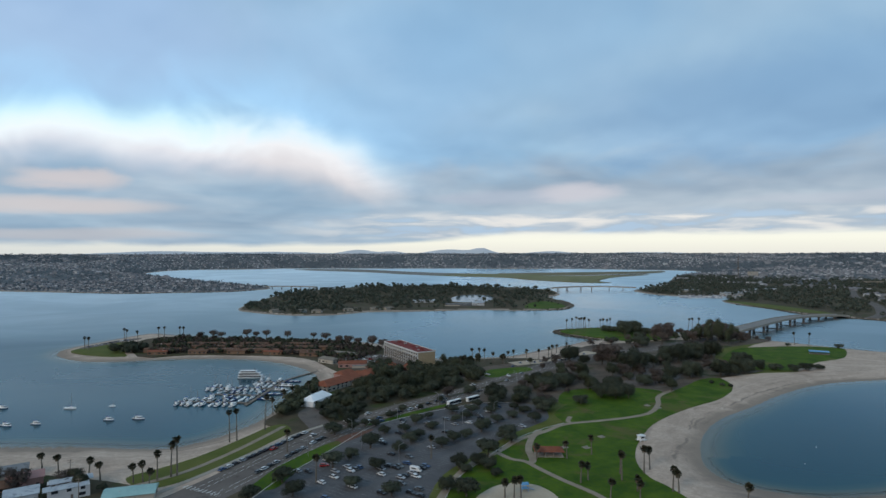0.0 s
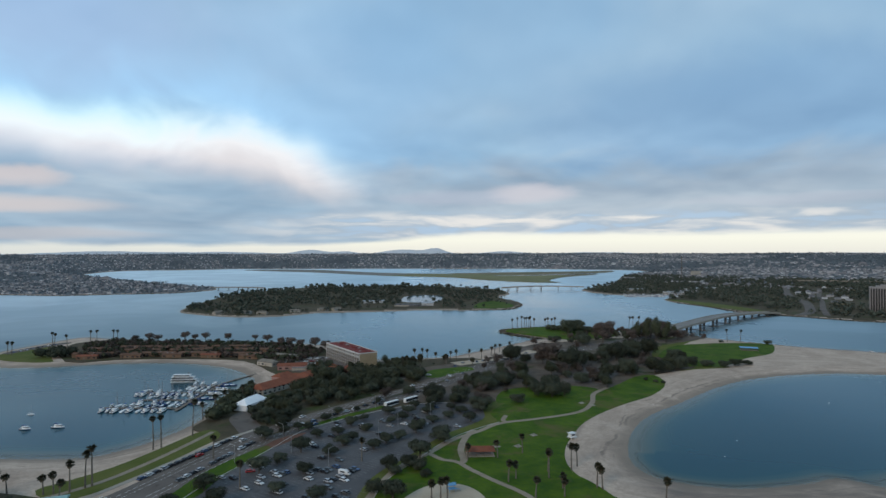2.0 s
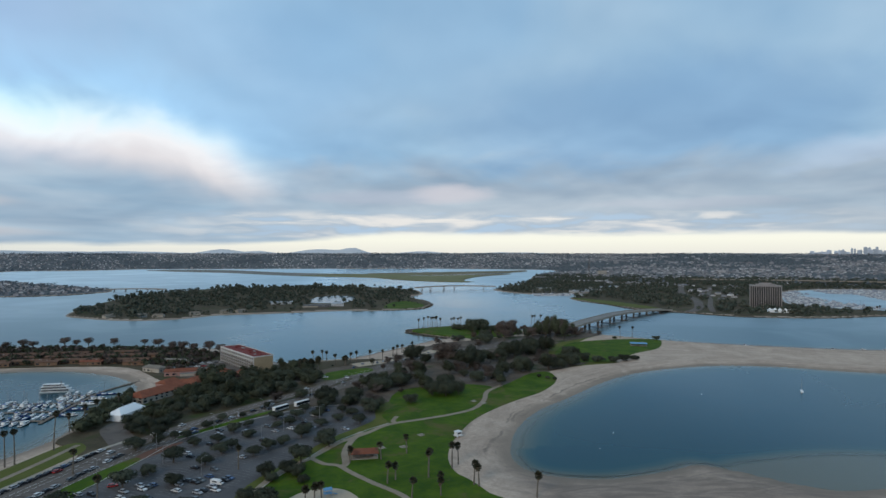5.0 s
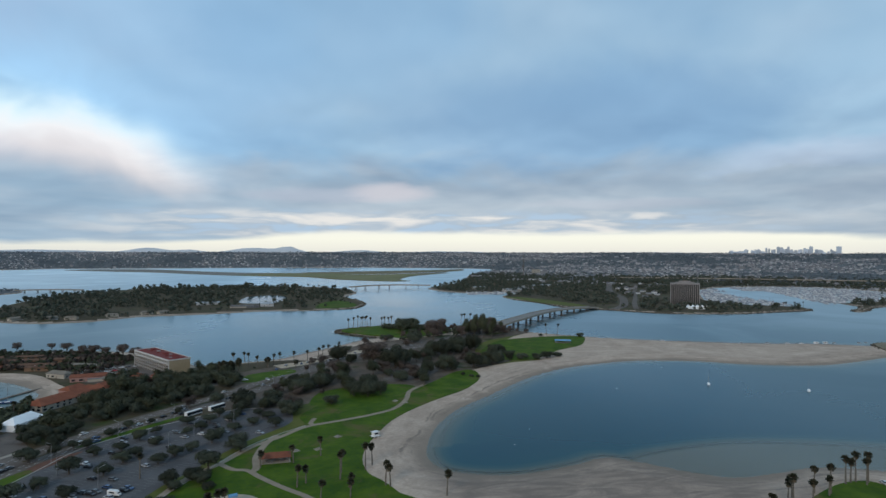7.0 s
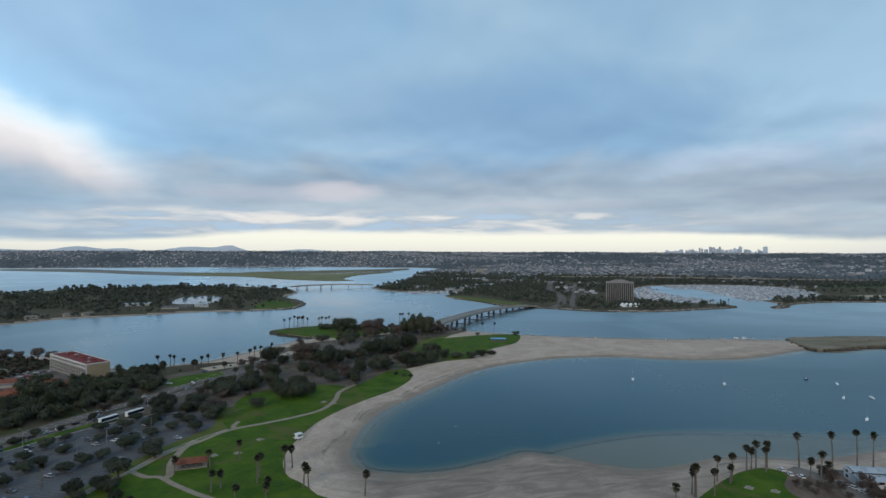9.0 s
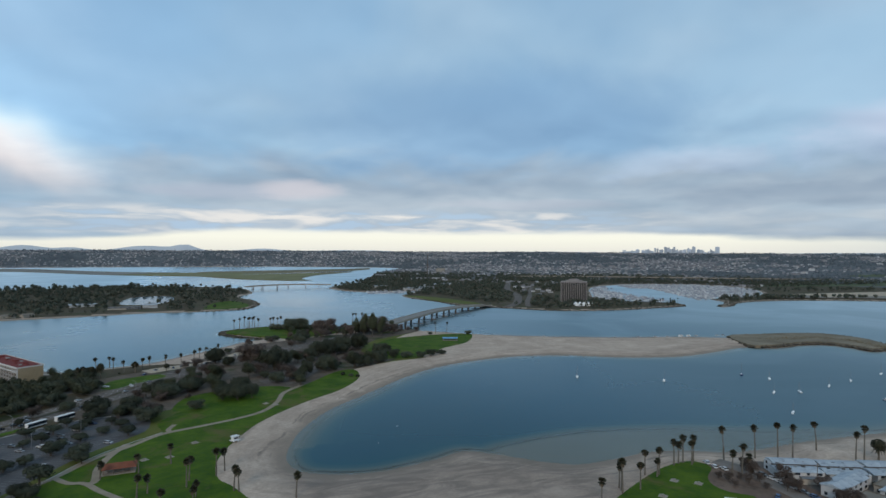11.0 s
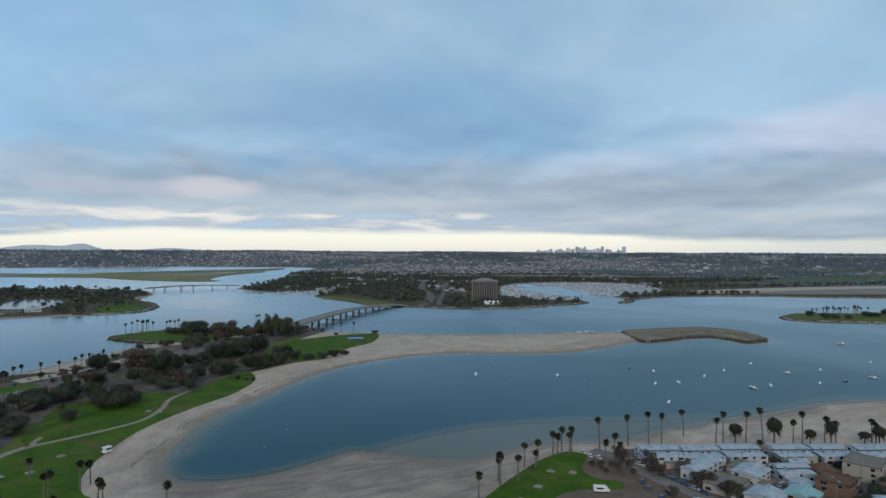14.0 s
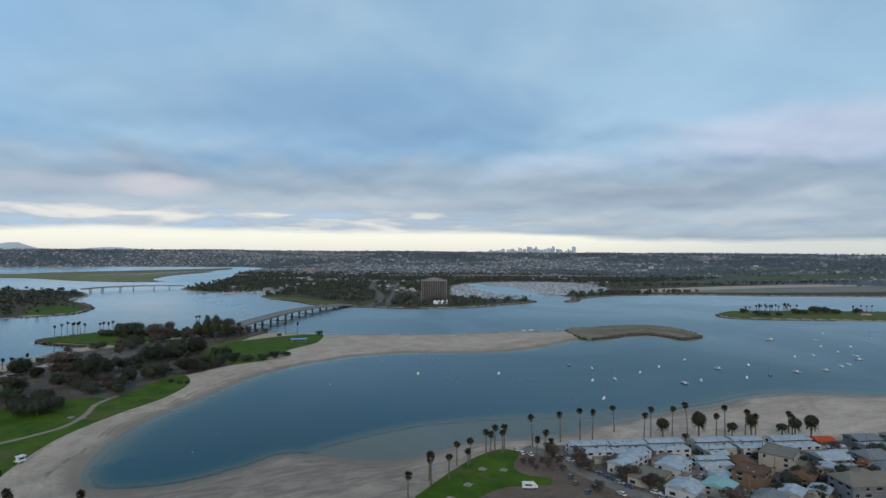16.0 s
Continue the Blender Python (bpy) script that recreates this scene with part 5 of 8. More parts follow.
for x, y, r_, k_ in ((13, 431, 9, "broad"), (30, 428, 7, "broad"), (52, 467, 10, "broad"), (44, 405, 9, "broad"), (19, 336, 5.5, "round"), (101, 452, 9, "broad"), (72, 425, 6, "broad"), (92, 464, 7, "broad")):
    tree(k_, x, y, r_ / (6.4 if k_ == "broad" else 4.0), r_ / (6.4 if k_ == "broad" else 4.0) * 0.85)
for x, y, s, h_ in ((266, 718, 1.4, 2.3), (275, 709, 1.5, 2.5), (284, 701, 1.3, 2.1), (258, 726, 1.3, 1.9), (292, 722, 1.2, 1.6), (303, 735, 1.1, 1.3), (248, 716, 1.1, 1.5)):
    tree("olive" if h_ > 1.65 else "brown", x, y, s, h_)
for x, y in ((314, 738), (326, 751), (336, 748), (344, 736), (322, 762), (333, 770)):
    tree("brown", x, y, R.uniform(0.7, 0.9), R.uniform(0.5, 0.7))
# round heads along the resort's far beach
for x, y, r_ in ((-349, 707, 6), (-333, 708, 7), (-322, 707, 6), (-291, 710, 7), (-281, 716, 5.5), (-267, 712, 7), (-240, 712, 6.5), (-206, 708, 5.5), (-188, 698, 7), (-165, 672, 7), (-152, 664, 8), (-140, 660, 7), (-122, 652, 8), (-110, 645, 7)):
    tree("crowned", x, y, r_ / 5.4, r_ / 5.4 * R.uniform(0.8, 0.95))
# round the marquee, and between the beach houses
for x, y in ((-98, 387), (-88, 381), (-84, 390), (-100, 378), (-81, 398), (-109, 397), (-81, 367)):
    tree("broad", x, y, R.uniform(0.7, 1.0))
for x, y in ((389, 110), (401, 109), (377, 108), (458, 105), (476, 105), (336, 144), (423, 101)):
    tree("broad", x, y, R.uniform(0.65, 0.9))
for x, y in ((323, 178), (332, 184), (330, 158), (311, 156), (457, 118), (388, 122), (432, 92)):
    tree("brown", x, y, R.uniform(0.55, 0.8))
for x, y in ((306, 201), (308, 197), (315, 197), (314, 191), (321, 191), (305, 191), (325, 199), (316, 183)):
    tree("brown", x, y, R.uniform(0.3, 0.5))
for x, y in ((6, 294), (-6, 269), (1, 299), (-5, 288), (10, 285), (-13, 266)):
    tree("broad", x, y, R.uniform(0.55, 0.8))
# the park's own large trees
for x, y, s in ((11, 438, 1.5), (-8, 451, 0.95), (31, 441, 1.25), (10, 419, 0.9), (47, 488, 1.4), (87, 600, 0.95), (98, 581, 0.7), (102, 649, 0.8), (66, 482, 1.6), (52, 464, 1.45), (103, 480, 1.1), (89, 474, 1.15), (190, 612, 1.8), (212, 605, 1.45),
                (238, 639, 1.7), (178, 534, 1.0), (187, 522, 0.75), (150, 492, 1.2), (133, 489, 1.3), (149, 561, 1.6), (239, 548, 1.3), (258, 604, 1.3), (191, 737, 1.4)):
    tree("broad", x, y, s * 0.95, s * 0.9)
for x, y, s in ((116, 575, 2.0), (-24, 437, 1.0), (44, 414, 1.2), (214, 745, 1.9), (272, 736, 1.8), (307, 725, 1.6), (80, 525, 1.5), (123, 521, 1.4), (72, 575, 1.1), (62, 579, 0.8), (140, 538, 1.2), (254, 754, 1.3), (292, 741, 1.6)):
    tree("brown", x, y, s * 0.95, s * 0.85)
for x, y, s in ((127, 556, 1.8), (208, 529, 1.6), (149, 470, 1.05), (227, 546, 1.3), (-40, 367, 0.55), (160, 575, 1.3), (26, 420, 0.95), (181, 767, 1.6)):
    tree("olive", x, y, s, s * 0.75)
for x, y, s in ((296, 560, 1.0), (284, 556, 0.9), (270, 560, 0.9), (262, 578, 0.9), (252, 586, 0.9), (310, 566, 0.7), (240, 560, 0.9), (399, 690, 0.75), (352, 706, 0.5), (246, 572, 0.8)):
    tree("broad", x, y, s * 1.2, s * 0.85)
for x, y in ((196, 492), (201, 488), (190, 500)):
    tree("bush", x, y, 1.2)
for x, y, s in ((328, 206, 0.8), (324, 198, 0.9), (332, 188, 1.0), (338, 172, 1.0), (327, 176, 0.8), (335, 156, 0.9), (331, 143, 1.1), (382, 126, 0.9), (405, 100, 1.2), (345, 112, 1.2), (420, 112, 0.8), (452, 118, 0.7)):
    tree("brown", x, y, s * 0.75)
for x, y, k, z in ((366, 166, 'bush', 1.3), (395, 160, 'bush', 1.2), (416, 140, 'bush', 1.4), (392, 128, 'round', 0.7), (369, 131, 'bush', 1.5), (430, 122, 'round', 0.7), (352, 134, 'bush', 1.5), (424, 104, 'round', 0.9), (388, 96, 'round', 1.1), (409, 84, 'broad', 0.6),
                   (448, 106, 'bush', 1.4), (468, 112, 'round', 0.7), (366, 94, 'round', 0.9), (350, 104, 'broad', 0.6), (436, 80, 'round', 0.8), (496, 104, 'olive', 0.6), (474, 84, 'round', 0.9), (334, 120, 'round', 0.8), (326, 128, 'bush', 1.6), (328, 112, 'round', 1.1)):
    tree(k, x, y, z)
for x, y, r_ in ((1152, 546, 8), (1128, 508, 9), (1142, 500, 7), (1158, 488, 6), (1218, 486, 9), (1232, 480, 8), (1262, 474, 12), (1278, 466, 11), (1284, 450, 9), (1240, 500, 7), (1316, 428, 10), (1400, 380, 9)):
    tree("broad", x, y, r_ / 6.4, r_ / 6.4 * 0.85)
# the nearest trees are things of their own; the farthest are joined into one
ranked = sorted(((m.translation - Vector((60, 0, 2))).length for spots in tree_spots.values() for m in spots))
reach = ranked[min(296, len(ranked) - 1)]
far_verts, far_faces, far_slot = [], [], []
leaf_slot = {"broad": 0, "round": 0, "bush": 0, "brown": 1, "crowned": 1, "olive": 2}
for kind, protos in TREE_KINDS.items():
    close = [m for m in tree_spots[kind] if (m.translation - Vector((60, 0, 2))).length < reach]
    away = [m for m in tree_spots[kind] if (m.translation - Vector((60, 0, 2))).length >= reach]
    if len(close) < len(protos):
        close, away = tree_spots[kind][:len(protos)], tree_spots[kind][len(protos):]
    for i, m in enumerate(away):
        for piece in protos[i % len(protos)].children:
            b = len(far_verts)
            far_verts += [tuple(m @ v.co) for v in piece.data.vertices]
            far_faces += [[b + k for k in f.vertices] for f in piece.data.polygons]
            far_slot += [3 if piece.name.startswith("trunk") else leaf_slot[kind]] * len(piece.data.polygons)
    for i, proto in enumerate(protos):
        spread(proto, close[i::len(protos)])
tagged(link_mesh("far_park_trees", far_verts, far_faces, (M_LEAF, M_LEAF_BROWN, M_LEAF_OLIVE, M_BARK), np.array(far_slot, np.int32)), "dark and half-bare trees beyond the bridge and on the points", "trees", kind="stuff")


def make_fan_palm(label, h, seed, bend=0.0):
    """A slim trunk, a skirt of dead leaves and a ball of fan leaves."""
    r = random.Random(seed)
    t = empty("palm_tree", label, "palm tree")
    bm = bmesh.new()
    pts = [Vector((bend * (k / 6) ** 2, 0, h * k / 6 - (0.3 if k == 0 else 0))) for k in range(7)]
    for k in range(6):
        tube(bm, pts[k], pts[k + 1], 0.34 - 0.03 * k, 0.31 - 0.03 * k, 7)
    part("trunk", bm, M_PALM_TRUNK, t)
    top = pts[-1]
    bm = bmesh.new()
    for k in range(34):
        a, e = r.uniform(0, math.tau), r.uniform(-0.7, 1.35)
        d = Vector((math.cos(a) * math.cos(e), math.sin(a) * math.cos(e), math.sin(e)))
        c = top + d * r.uniform(0.6, 1.05)
        side = d.cross(Vector((0, 0, 1))).normalized()
        upv = side.cross(d)
        vs = [bm.verts.new(top + d * 0.25)]
        for j in range(-3, 4):
            b = j * 0.42
            vs.append(bm.verts.new(c + (d * math.cos(b) + side * math.sin(b)) * r.uniform(0.66, 0.84) - Vector((0, 0, 0.25 * abs(j) / 3)) + upv * r.uniform(-.1, .1)))
        for j in range(1, 7):
            bm.faces.new((vs[0], vs[j], vs[j + 1]))
    part("crown", bm, M_FROND, t)
    bm = bmesh.new()
    for k in range(20):
        a, z0 = r.uniform(0, math.tau), r.uniform(0.3, 0.9)
        o = Vector((math.cos(a), math.sin(a), 0))
        s = Vector((-o.y, o.x, 0)) * 0.4
        p = top + o * 0.22 - Vector((0, 0, z0 - 0.6))
        q = top + o * r.uniform(0.5, 0.95) - Vector((0, 0, z0 + r.uniform(0.5, 1.4)))
        bm.faces.new([bm.verts.new(v) for v in (p - s * .3, p + s * .3, q + s, q - s)])
    part("dead_frond_skirt", bm, M_SKIRT, t, "brown skirt of hanging dead fronds")
    return t


def make_date_palm(label, h, seed):
    r = random.Random(seed)
    t = empty("date_palm", label, "palm tree")
    bm = bmesh.new()
    tube(bm, (0, 0, -0.3), (0, 0, h * 0.5), 0.55, 0.45, 8)
    tube(bm, (0, 0, h * 0.5), (0, 0, h), 0.45, 0.62, 8)
    part("trunk", bm, M_PALM_TRUNK, t)
    bm = bmesh.new()
    for k in range(170):
        a, e, ln = r.uniform(0, math.tau), r.uniform(-0.9, 1.45), r.uniform(3.2, 4.3)
        o, side = Vector((math.cos(a), math.sin(a), 0)), Vector((-math.sin(a), math.cos(a), 0))
        prev = None
        for j in range(5):
            f = j / 4
            p = Vector((0, 0, h)) + o * ln * f * math.cos(e * (1 - 0.3 * f)) + Vector((0, 0, ln * (f * math.sin(e) - 0.42 * f * f)))
            w = 0.34 * (1 - f * 0.75)
            cur = (bm.verts.new(p - side * w), bm.verts.new(p + Vector((0, 0, 0.1))), bm.verts.new(p + side * w))
            if prev:
                bm.faces.new((prev[0], prev[1], cur[1], cur[0]))
                bm.faces.new((prev[1], prev[2], cur[2], cur[1]))
            prev = cur
    leaf_patches(bm, [(0, 0, h + 0.4, 3.5), (0, 0, h + 0.2, 2.2)], 1300, 0.44, seed, 0.85)
    part("crown", bm, M_FROND, t)
    return t


PALMS_COVE = [(235, 198, 10), (253, 207, 13), (254, 210, 10), (251, 204, 15), (262, 205, 11), (276, 218, 11), (283, 216, 12), (280, 214, 8), (299, 223, 12), (303, 224, 10), (306, 224, 13), (311, 222, 13), (308, 220, 11),
              (330, 220, 16), (318, 204, 10), (320, 200, 14), (324, 199, 9), (348, 216, 16), (360, 212, 17), (366, 208, 16), (390, 212, 14), (392, 192, 14), (394, 189, 18), (406, 183, 18), (406, 173, 22), (430, 170, 13)]
PALMS_TOWN = [(434, 167, 18), (447, 162, 15), (453, 159, 12), (476, 151, 12), (474, 148, 11), (-147, 273, 16), (-145, 275, 18), (-151, 268, 13), (-161, 265, 8), (-157, 266, 9), (-148, 256, 9), (-142, 327, 17), (-139, 330, 17), (-130, 350, 20),
              (-103, 312, 11), (-75, 271, 12), (-24, 307, 11), (82, 294, 12), (86, 299, 10), (89, 272, 10), (91, 270, 9), (114, 254, 10), (61, 319, 9), (47, 312, 8), (49, 279, 9), (53, 283, 7), (69, 284, 12)]
PALMS_POINT = [(70, 292, 10), (59, 261, 8), (72, 262, 7), (73, 271, 6), (13, 260, 7), (17, 258, 9), (20, 259, 9), (31, 309, 7), (-8, 573, 14), (3, 588, 11), (12, 581, 9), (26, 588, 9), (32, 590, 10), (45, 592, 10), (69, 616, 9), (74, 630, 9),
               (80, 640, 8), (92, 650, 9), (-24, 556, 7), (-19, 558, 9), (-15, 556, 10), (117, 835, 13), (124, 832, 15), (130, 834, 17), (137, 835, 16), (141, 839, 15), (144, 839, 16), (149, 842, 13), (136, 848, 14), (166, 849, 12), (170, 849, 13), (176, 851, 12), (181, 855, 13)]
PALMS_FAR = [(271, 800, 20), (277, 802, 20), (284, 801, 20), (299, 795, 18), (-445, 630, 13), (-439, 628, 13), (-428, 677, 17), (-433, 688, 14), (-412, 678, 14), (-415, 728, 12), (-409, 731, 12), (-390, 734, 12), (-384, 732, 12), (362, 712, 14), (376, 708, 14),
             (-135, 398, 12), (-133, 410, 12), (-138, 385, 10), (-128, 432, 11), (22, 572, 9), (58, 602, 9), (-2, 606, 9), (-185, 268, 9), (-205, 274, 8), (-215, 276, 8), (-178, 266, 8)]
ISLET_PALMS = [(945, 935, 12), (960, 945, 12), (975, 940, 12), (1005, 950, 11), (1300, 428, 14), (1312, 432, 14), (1322, 424, 15), (1334, 420, 14), (1345, 416, 14)]
rp = random.Random(61)
for k in range(26):
    f = rp.random()
    ISLET_PALMS.append((1128 + 128 * f + rp.uniform(-10, 10), 548 - 42 * f + rp.uniform(-14, 14), rp.uniform(11, 16)))
palm_protos = {6 + 3 * k: make_fan_palm("slender fan palm with a small ball-shaped crown", 6 + 3 * k, k + 60, (0, 0.5, 0, 0.9, 0.3, 1.2)[k]) for k in range(6)}
palm_spots = {k: [] for k in palm_protos}
for x, y, h in PALMS_COVE + PALMS_TOWN + PALMS_POINT + PALMS_FAR + ISLET_PALMS:
    key = min(palm_protos, key=lambda q: abs(q - h))
    s = 1.22 if h < 12 else 1.3
    palm_spots[key].append(at(x, y, 2.0, R.uniform(0, 360), s, max(h / key, 0.8)))
for key, proto in palm_protos.items():
    if palm_spots[key]:
        spread(proto, palm_spots[key])
    else:
        proto.matrix_basis = at(-165, 250, 2.0)
DATES = [(404, 188, 8, 1), (420, 175, 11, 1.15), (440, 166, 6, .85), (452, 161, 9, .95), (468, 151, 5, .9), (471, 145, 8, 1), (480, 140, 9, 1.1), (410, 177, 3, .6), (-18, 564, 6, .75), (-10, 562, 7, .7), (-3, 558, 9, .8), (21, 579, 6, .9), (47, 570, 5, .7), (-185, 258, 6, .9), (-178, 252, 6, .9), (-66, 300, 3, .4)]
date_proto = make_date_palm("stout date palm with a dense round crown", 8.0, 77)
spread(date_proto, [at(x, y, 2.0, R.uniform(0, 360), s, h / 8) for x, y, h, s in DATES])

# planting of the resort point: low bushes, and taller crowns along its far side
def plant(name, outline, count, low, high, mat, label, leaves, leaf, gap=None, seed=1):
    g = np.random.default_rng(seed)
    xs, ys = np.array(outline).T
    px, py = g.uniform(xs.min(), xs.max(), count * 3), g.uniform(ys.min(), ys.max(), count * 3)
    ok = depth_inside(px, py, outline) > 0
    c_, s_ = math.cos(radians(-57)), math.sin(radians(-57))
    ok &= (np.abs((px + 73) * c_ + (py - 587) * s_) > 43) | (np.abs((py - 587) * c_ - (px + 73) * s_) > 13)
    px, py = px[ok][:count], py[ok][:count]
    many_trees(name, px, py, np.full(len(px), 2.0), low, high, mat, label, leaves, 0.5, leaf=leaf)


HOTEL_WOOD = [(-112, 402), (-96, 390), (-66, 414), (-36, 450), (-6, 486), (10, 520), (-10, 552), (-34, 545), (-60, 530), (-88, 560), (-110, 560), (-92, 500), (-96, 460)]
plant("resort_woods", HOTEL_WOOD, 150, 5, 10, M_LEAF_OLIVE, "dense olive-green trees between road and hotel", 380, 0.22, seed=7)
plant("resort_dark_woods", HOTEL_WOOD, 90, 4, 9, M_LEAF, "dense dark trees between road and hotel", 380, 0.22, seed=8)
plant("bank_trees", [(-132, 376), (-124, 392), (-126, 440), (-132, 474), (-138, 440), (-137, 396)], 75, 4, 9, M_LEAF_OLIVE, "dark trees and low palms along the marina bank", 110, 0.36, seed=21)
PARK = [(40, 462), (70, 452), (105, 458), (135, 464), (158, 500), (200, 532), (222, 560), (230, 610), (252, 655), (240, 700), (190, 680), (130, 640), (80, 590), (44, 530)]
plant("park_bare_trees", PARK, 22, 4, 11, M_LEAF_BROWN, "brown half-bare trees crowding the park", 120, 0.36, seed=9)
plant("park_dark_trees", PARK, 10, 3, 8, M_LEAF, "dark low trees crowding the park", 150, 0.4, seed=10)
plant("park_shrubs", [(120, 690), (180, 716), (250, 742), (310, 740), (340, 768), (290, 795), (240, 802), (190, 742), (140, 715)], 60, 4, 9, M_LEAF_BROWN, "brown trees and shrubs beside the bridge", 120, 0.36, seed=11)
plant("spit_trees", [(160, 822), (200, 830), (245, 800), (235, 780), (190, 800), (158, 808)], 26, 5, 9, M_LEAF, "dark low trees on the lawn spit", 150, 0.4, seed=12)
POINT = [(-132, 560), (-180, 602), (-240, 615), (-310, 615), (-352, 602), (-400, 690), (-385, 722), (-329, 716), (-253, 708), (-179, 698), (-128, 668), (-104, 640)]
plant("resort_shrubs", POINT, 560, 2.5, 6.5, M_LEAF_OLIVE, "olive-green shrubs planted between low cottages", 46, 0.6, seed=3)
plant("resort_dry_shrubs", POINT, 480, 2.5, 6.5, M_LEAF_BROWN, "brown dry shrubs planted between low cottages", 46, 0.6, seed=4)
plant("point_tip_trees", [(-404, 612), (-376, 604), (-366, 630), (-398, 640)], 26, 6, 11, M_LEAF, "dark dense trees near the point's tip", 160, 0.4, seed=6)

# ---- buildings ----
M_DIM = shade("dim_wall", (0.05, 0.045, 0.042), (0.085, 0.076, 0.07), 0.9, 0.3, 4.0, 0.05)



def local(m, ob):
    ob.matrix_basis = m
    return ob


M_TOWER = shade("tower_concrete", (0.22, 0.20, 0.195), (0.29, 0.265, 0.26), 0.85, 0.1, 2.0, 0.1)
M_HOTEL = shade("hotel_white", (0.44, 0.42, 0.40), (0.56, 0.54, 0.52), 0.85, 0.2, 4.0, 0.1)


def hotel():
    """Five storeys of balconies between pale piers, a blank tan end and a red roof."""
    t = empty("hotel_building", "five-storey hotel with pale balconies and a red roof", "hotel")
    L, D, H, floors, bays = 79.0, 19.0, 14.2, 5, 15
    part("core", one_box(0, 0.4, -0.5, L - 0.6, D - 2.0, H), M_DIM, t, "dark recessed balcony wall")
    for side in (-1, 1):
        part("end_wall", one_box(side * (L / 2 - 0.2), 0.2, -0.5, 0.6, D - 1.0, H + 0.3), M_TAN, t, "blank tan stucco end wall")
    pier = finish("pier", one_box(0, 0, -0.5, 0.65, 1.7, H + 0.2, bevel=0.05), M_HOTEL)
    slab = finish("balcony_slab", one_box(0, 0, 0, L, 1.2, 0.22, bevel=0.04), M_SHADOW_WALL)
    fascia = finish("fascia", one_box(0, 0, 0, L, 1.9, 0.8, bevel=0.05), M_HOTEL)
    rail = finish("balcony_rail", one_box(0, 0, 0, L / bays - 0.9, 0.08, 0.95), M_SHADOW_WALL)
    pane = finish("window", one_box(0, 0, 0, L / bays - 1.6, 0.12, 2.1), M_GLASS)
    for face in (-1,):
        y = face * (D / 2 - 0.6)
        for k in range(bays + 1):
            part("pier", pier, None, t).location = (-L / 2 + 0.3 + k * (L - 0.6) / bays, y, 0)
        for f in range(floors + 1):
            part("balcony_slab", slab, None, t).location = (0, y, f * 2.75 - 0.2)
        for z_ in (10.6, 13.5):
            part("fascia", fascia, None, t, "white concrete fascia band").location = (0, y, z_)
        for f in range(floors):
            for k in range(bays):
                x = -L / 2 + (k + 0.5) * L / bays
                part("window", pane, None, t).location = (x, face * (D / 2 - 0.95 - 0.1), f * 2.75 + 0.15)
                if f < floors - 1:
                    part("balcony_rail", rail, None, t).location = (x, face * (D / 2 - 0.1), f * 2.75 + 0.1)
    part("roof", one_box(0, 0, H - 0.2, L - 0.4, D - 0.2, 0.45), M_RED_ROOF, t, "faded red flat roof")
    bm = bmesh.new()
    for sx, sy, w, d in ((0, -D / 2, L + 0.4, 0.5), (0, D / 2, L + 0.4, 0.5), (-L / 2, 0, 0.5, D), (L / 2, 0, 0.5, D)):
        box(bm, sx, sy, H - 0.3, w, d, 0.95)
    part("parapet", bm, M_HOTEL, t, "pale parapet")
    for k, (x, y, w) in enumerate(((-34, 2, 3), (-28, 3, 5), (-21, -1, 2), (-14, 3, 3.5), (-8, 0, 2), (4, 2, 6), (11, 4, 2.2), (16, -2, 2), (22, 3, 4), (28, -3, 1.8), (31, 1, 3), (36, 4, 2))):
        part("roof_unit", one_box(x, y, H + 0.2, w, 1.4 + 0.3 * w, 0.7 + 0.1 * w, bevel=0.1), M_RED_ROOF if k % 3 else M_TOWER, t)
    return local(pose(-73, 587, 2.0, 0, 0, -57), t)


hotel()





def tower():
    t = empty("hotel_tower", "tall tower hotel with dark windows between pale ribs", "tower")
    L, D, H, n = 56.0, 24.0, 43.0, 14
    part("core", one_box(0, 0, -1, L - 2, D - 1.6, H), M_DIM, t, "dark brown window bands")
    rib = finish("rib", one_box(0, 0, -1, 1.0, 1.6, H + 0.5, bevel=0.12), M_TOWER)
    band = finish("window_band", one_box(0, 0, 0, L / n - 1.7, 0.3, 1.5), M_GLASS)
    for face in (-1,):
        for k in range(n + 1):
            part("rib", rib, None, t).location = (-L / 2 + 0.8 + k * (L - 1.6) / n, face * (D / 2 - 0.5), 0)
        for f in range(15):
            for k in range(n):
                part("window_band", band, None, t).location = (-L / 2 + 0.8 + (k + 0.5) * (L - 1.6) / n, face * (D / 2 - 0.75), 2 + f * 2.7)
    for side in (-1, 1):
        part("end_wall", one_box(side * (L / 2 - 0.9), 0, -1, 1.8, D - 0.5, H + 0.5), M_TOWER, t, "pale end wall")
    part("cornice", one_box(0, 0, H - 1.6, L + 0.4, D + 0.4, 2.6, bevel=0.2), M_TOWER, t, "pale cornice")
    part("penthouse", one_box(0, 0, H + 1, 36, 17, 2.2, bevel=0.3), M_TOWER, t)
    part("upper_penthouse", one_box(0, 0, H + 3.1, 22, 13, 2.4, bevel=0.3), M_TOWER, t)
    bm = one_box(0, 0, H + 5.4, 9, 8, 1.5, bevel=0.2)
    tube(bm, (3, 0, H + 5.5), (3, 0, H + 8.0), 0.2, 0.1)
    part("roof_plant", bm, M_SHADOW_WALL, t)
    return local(pose(828, 1070, 2.0, 0, 0, -34), t)


tower()


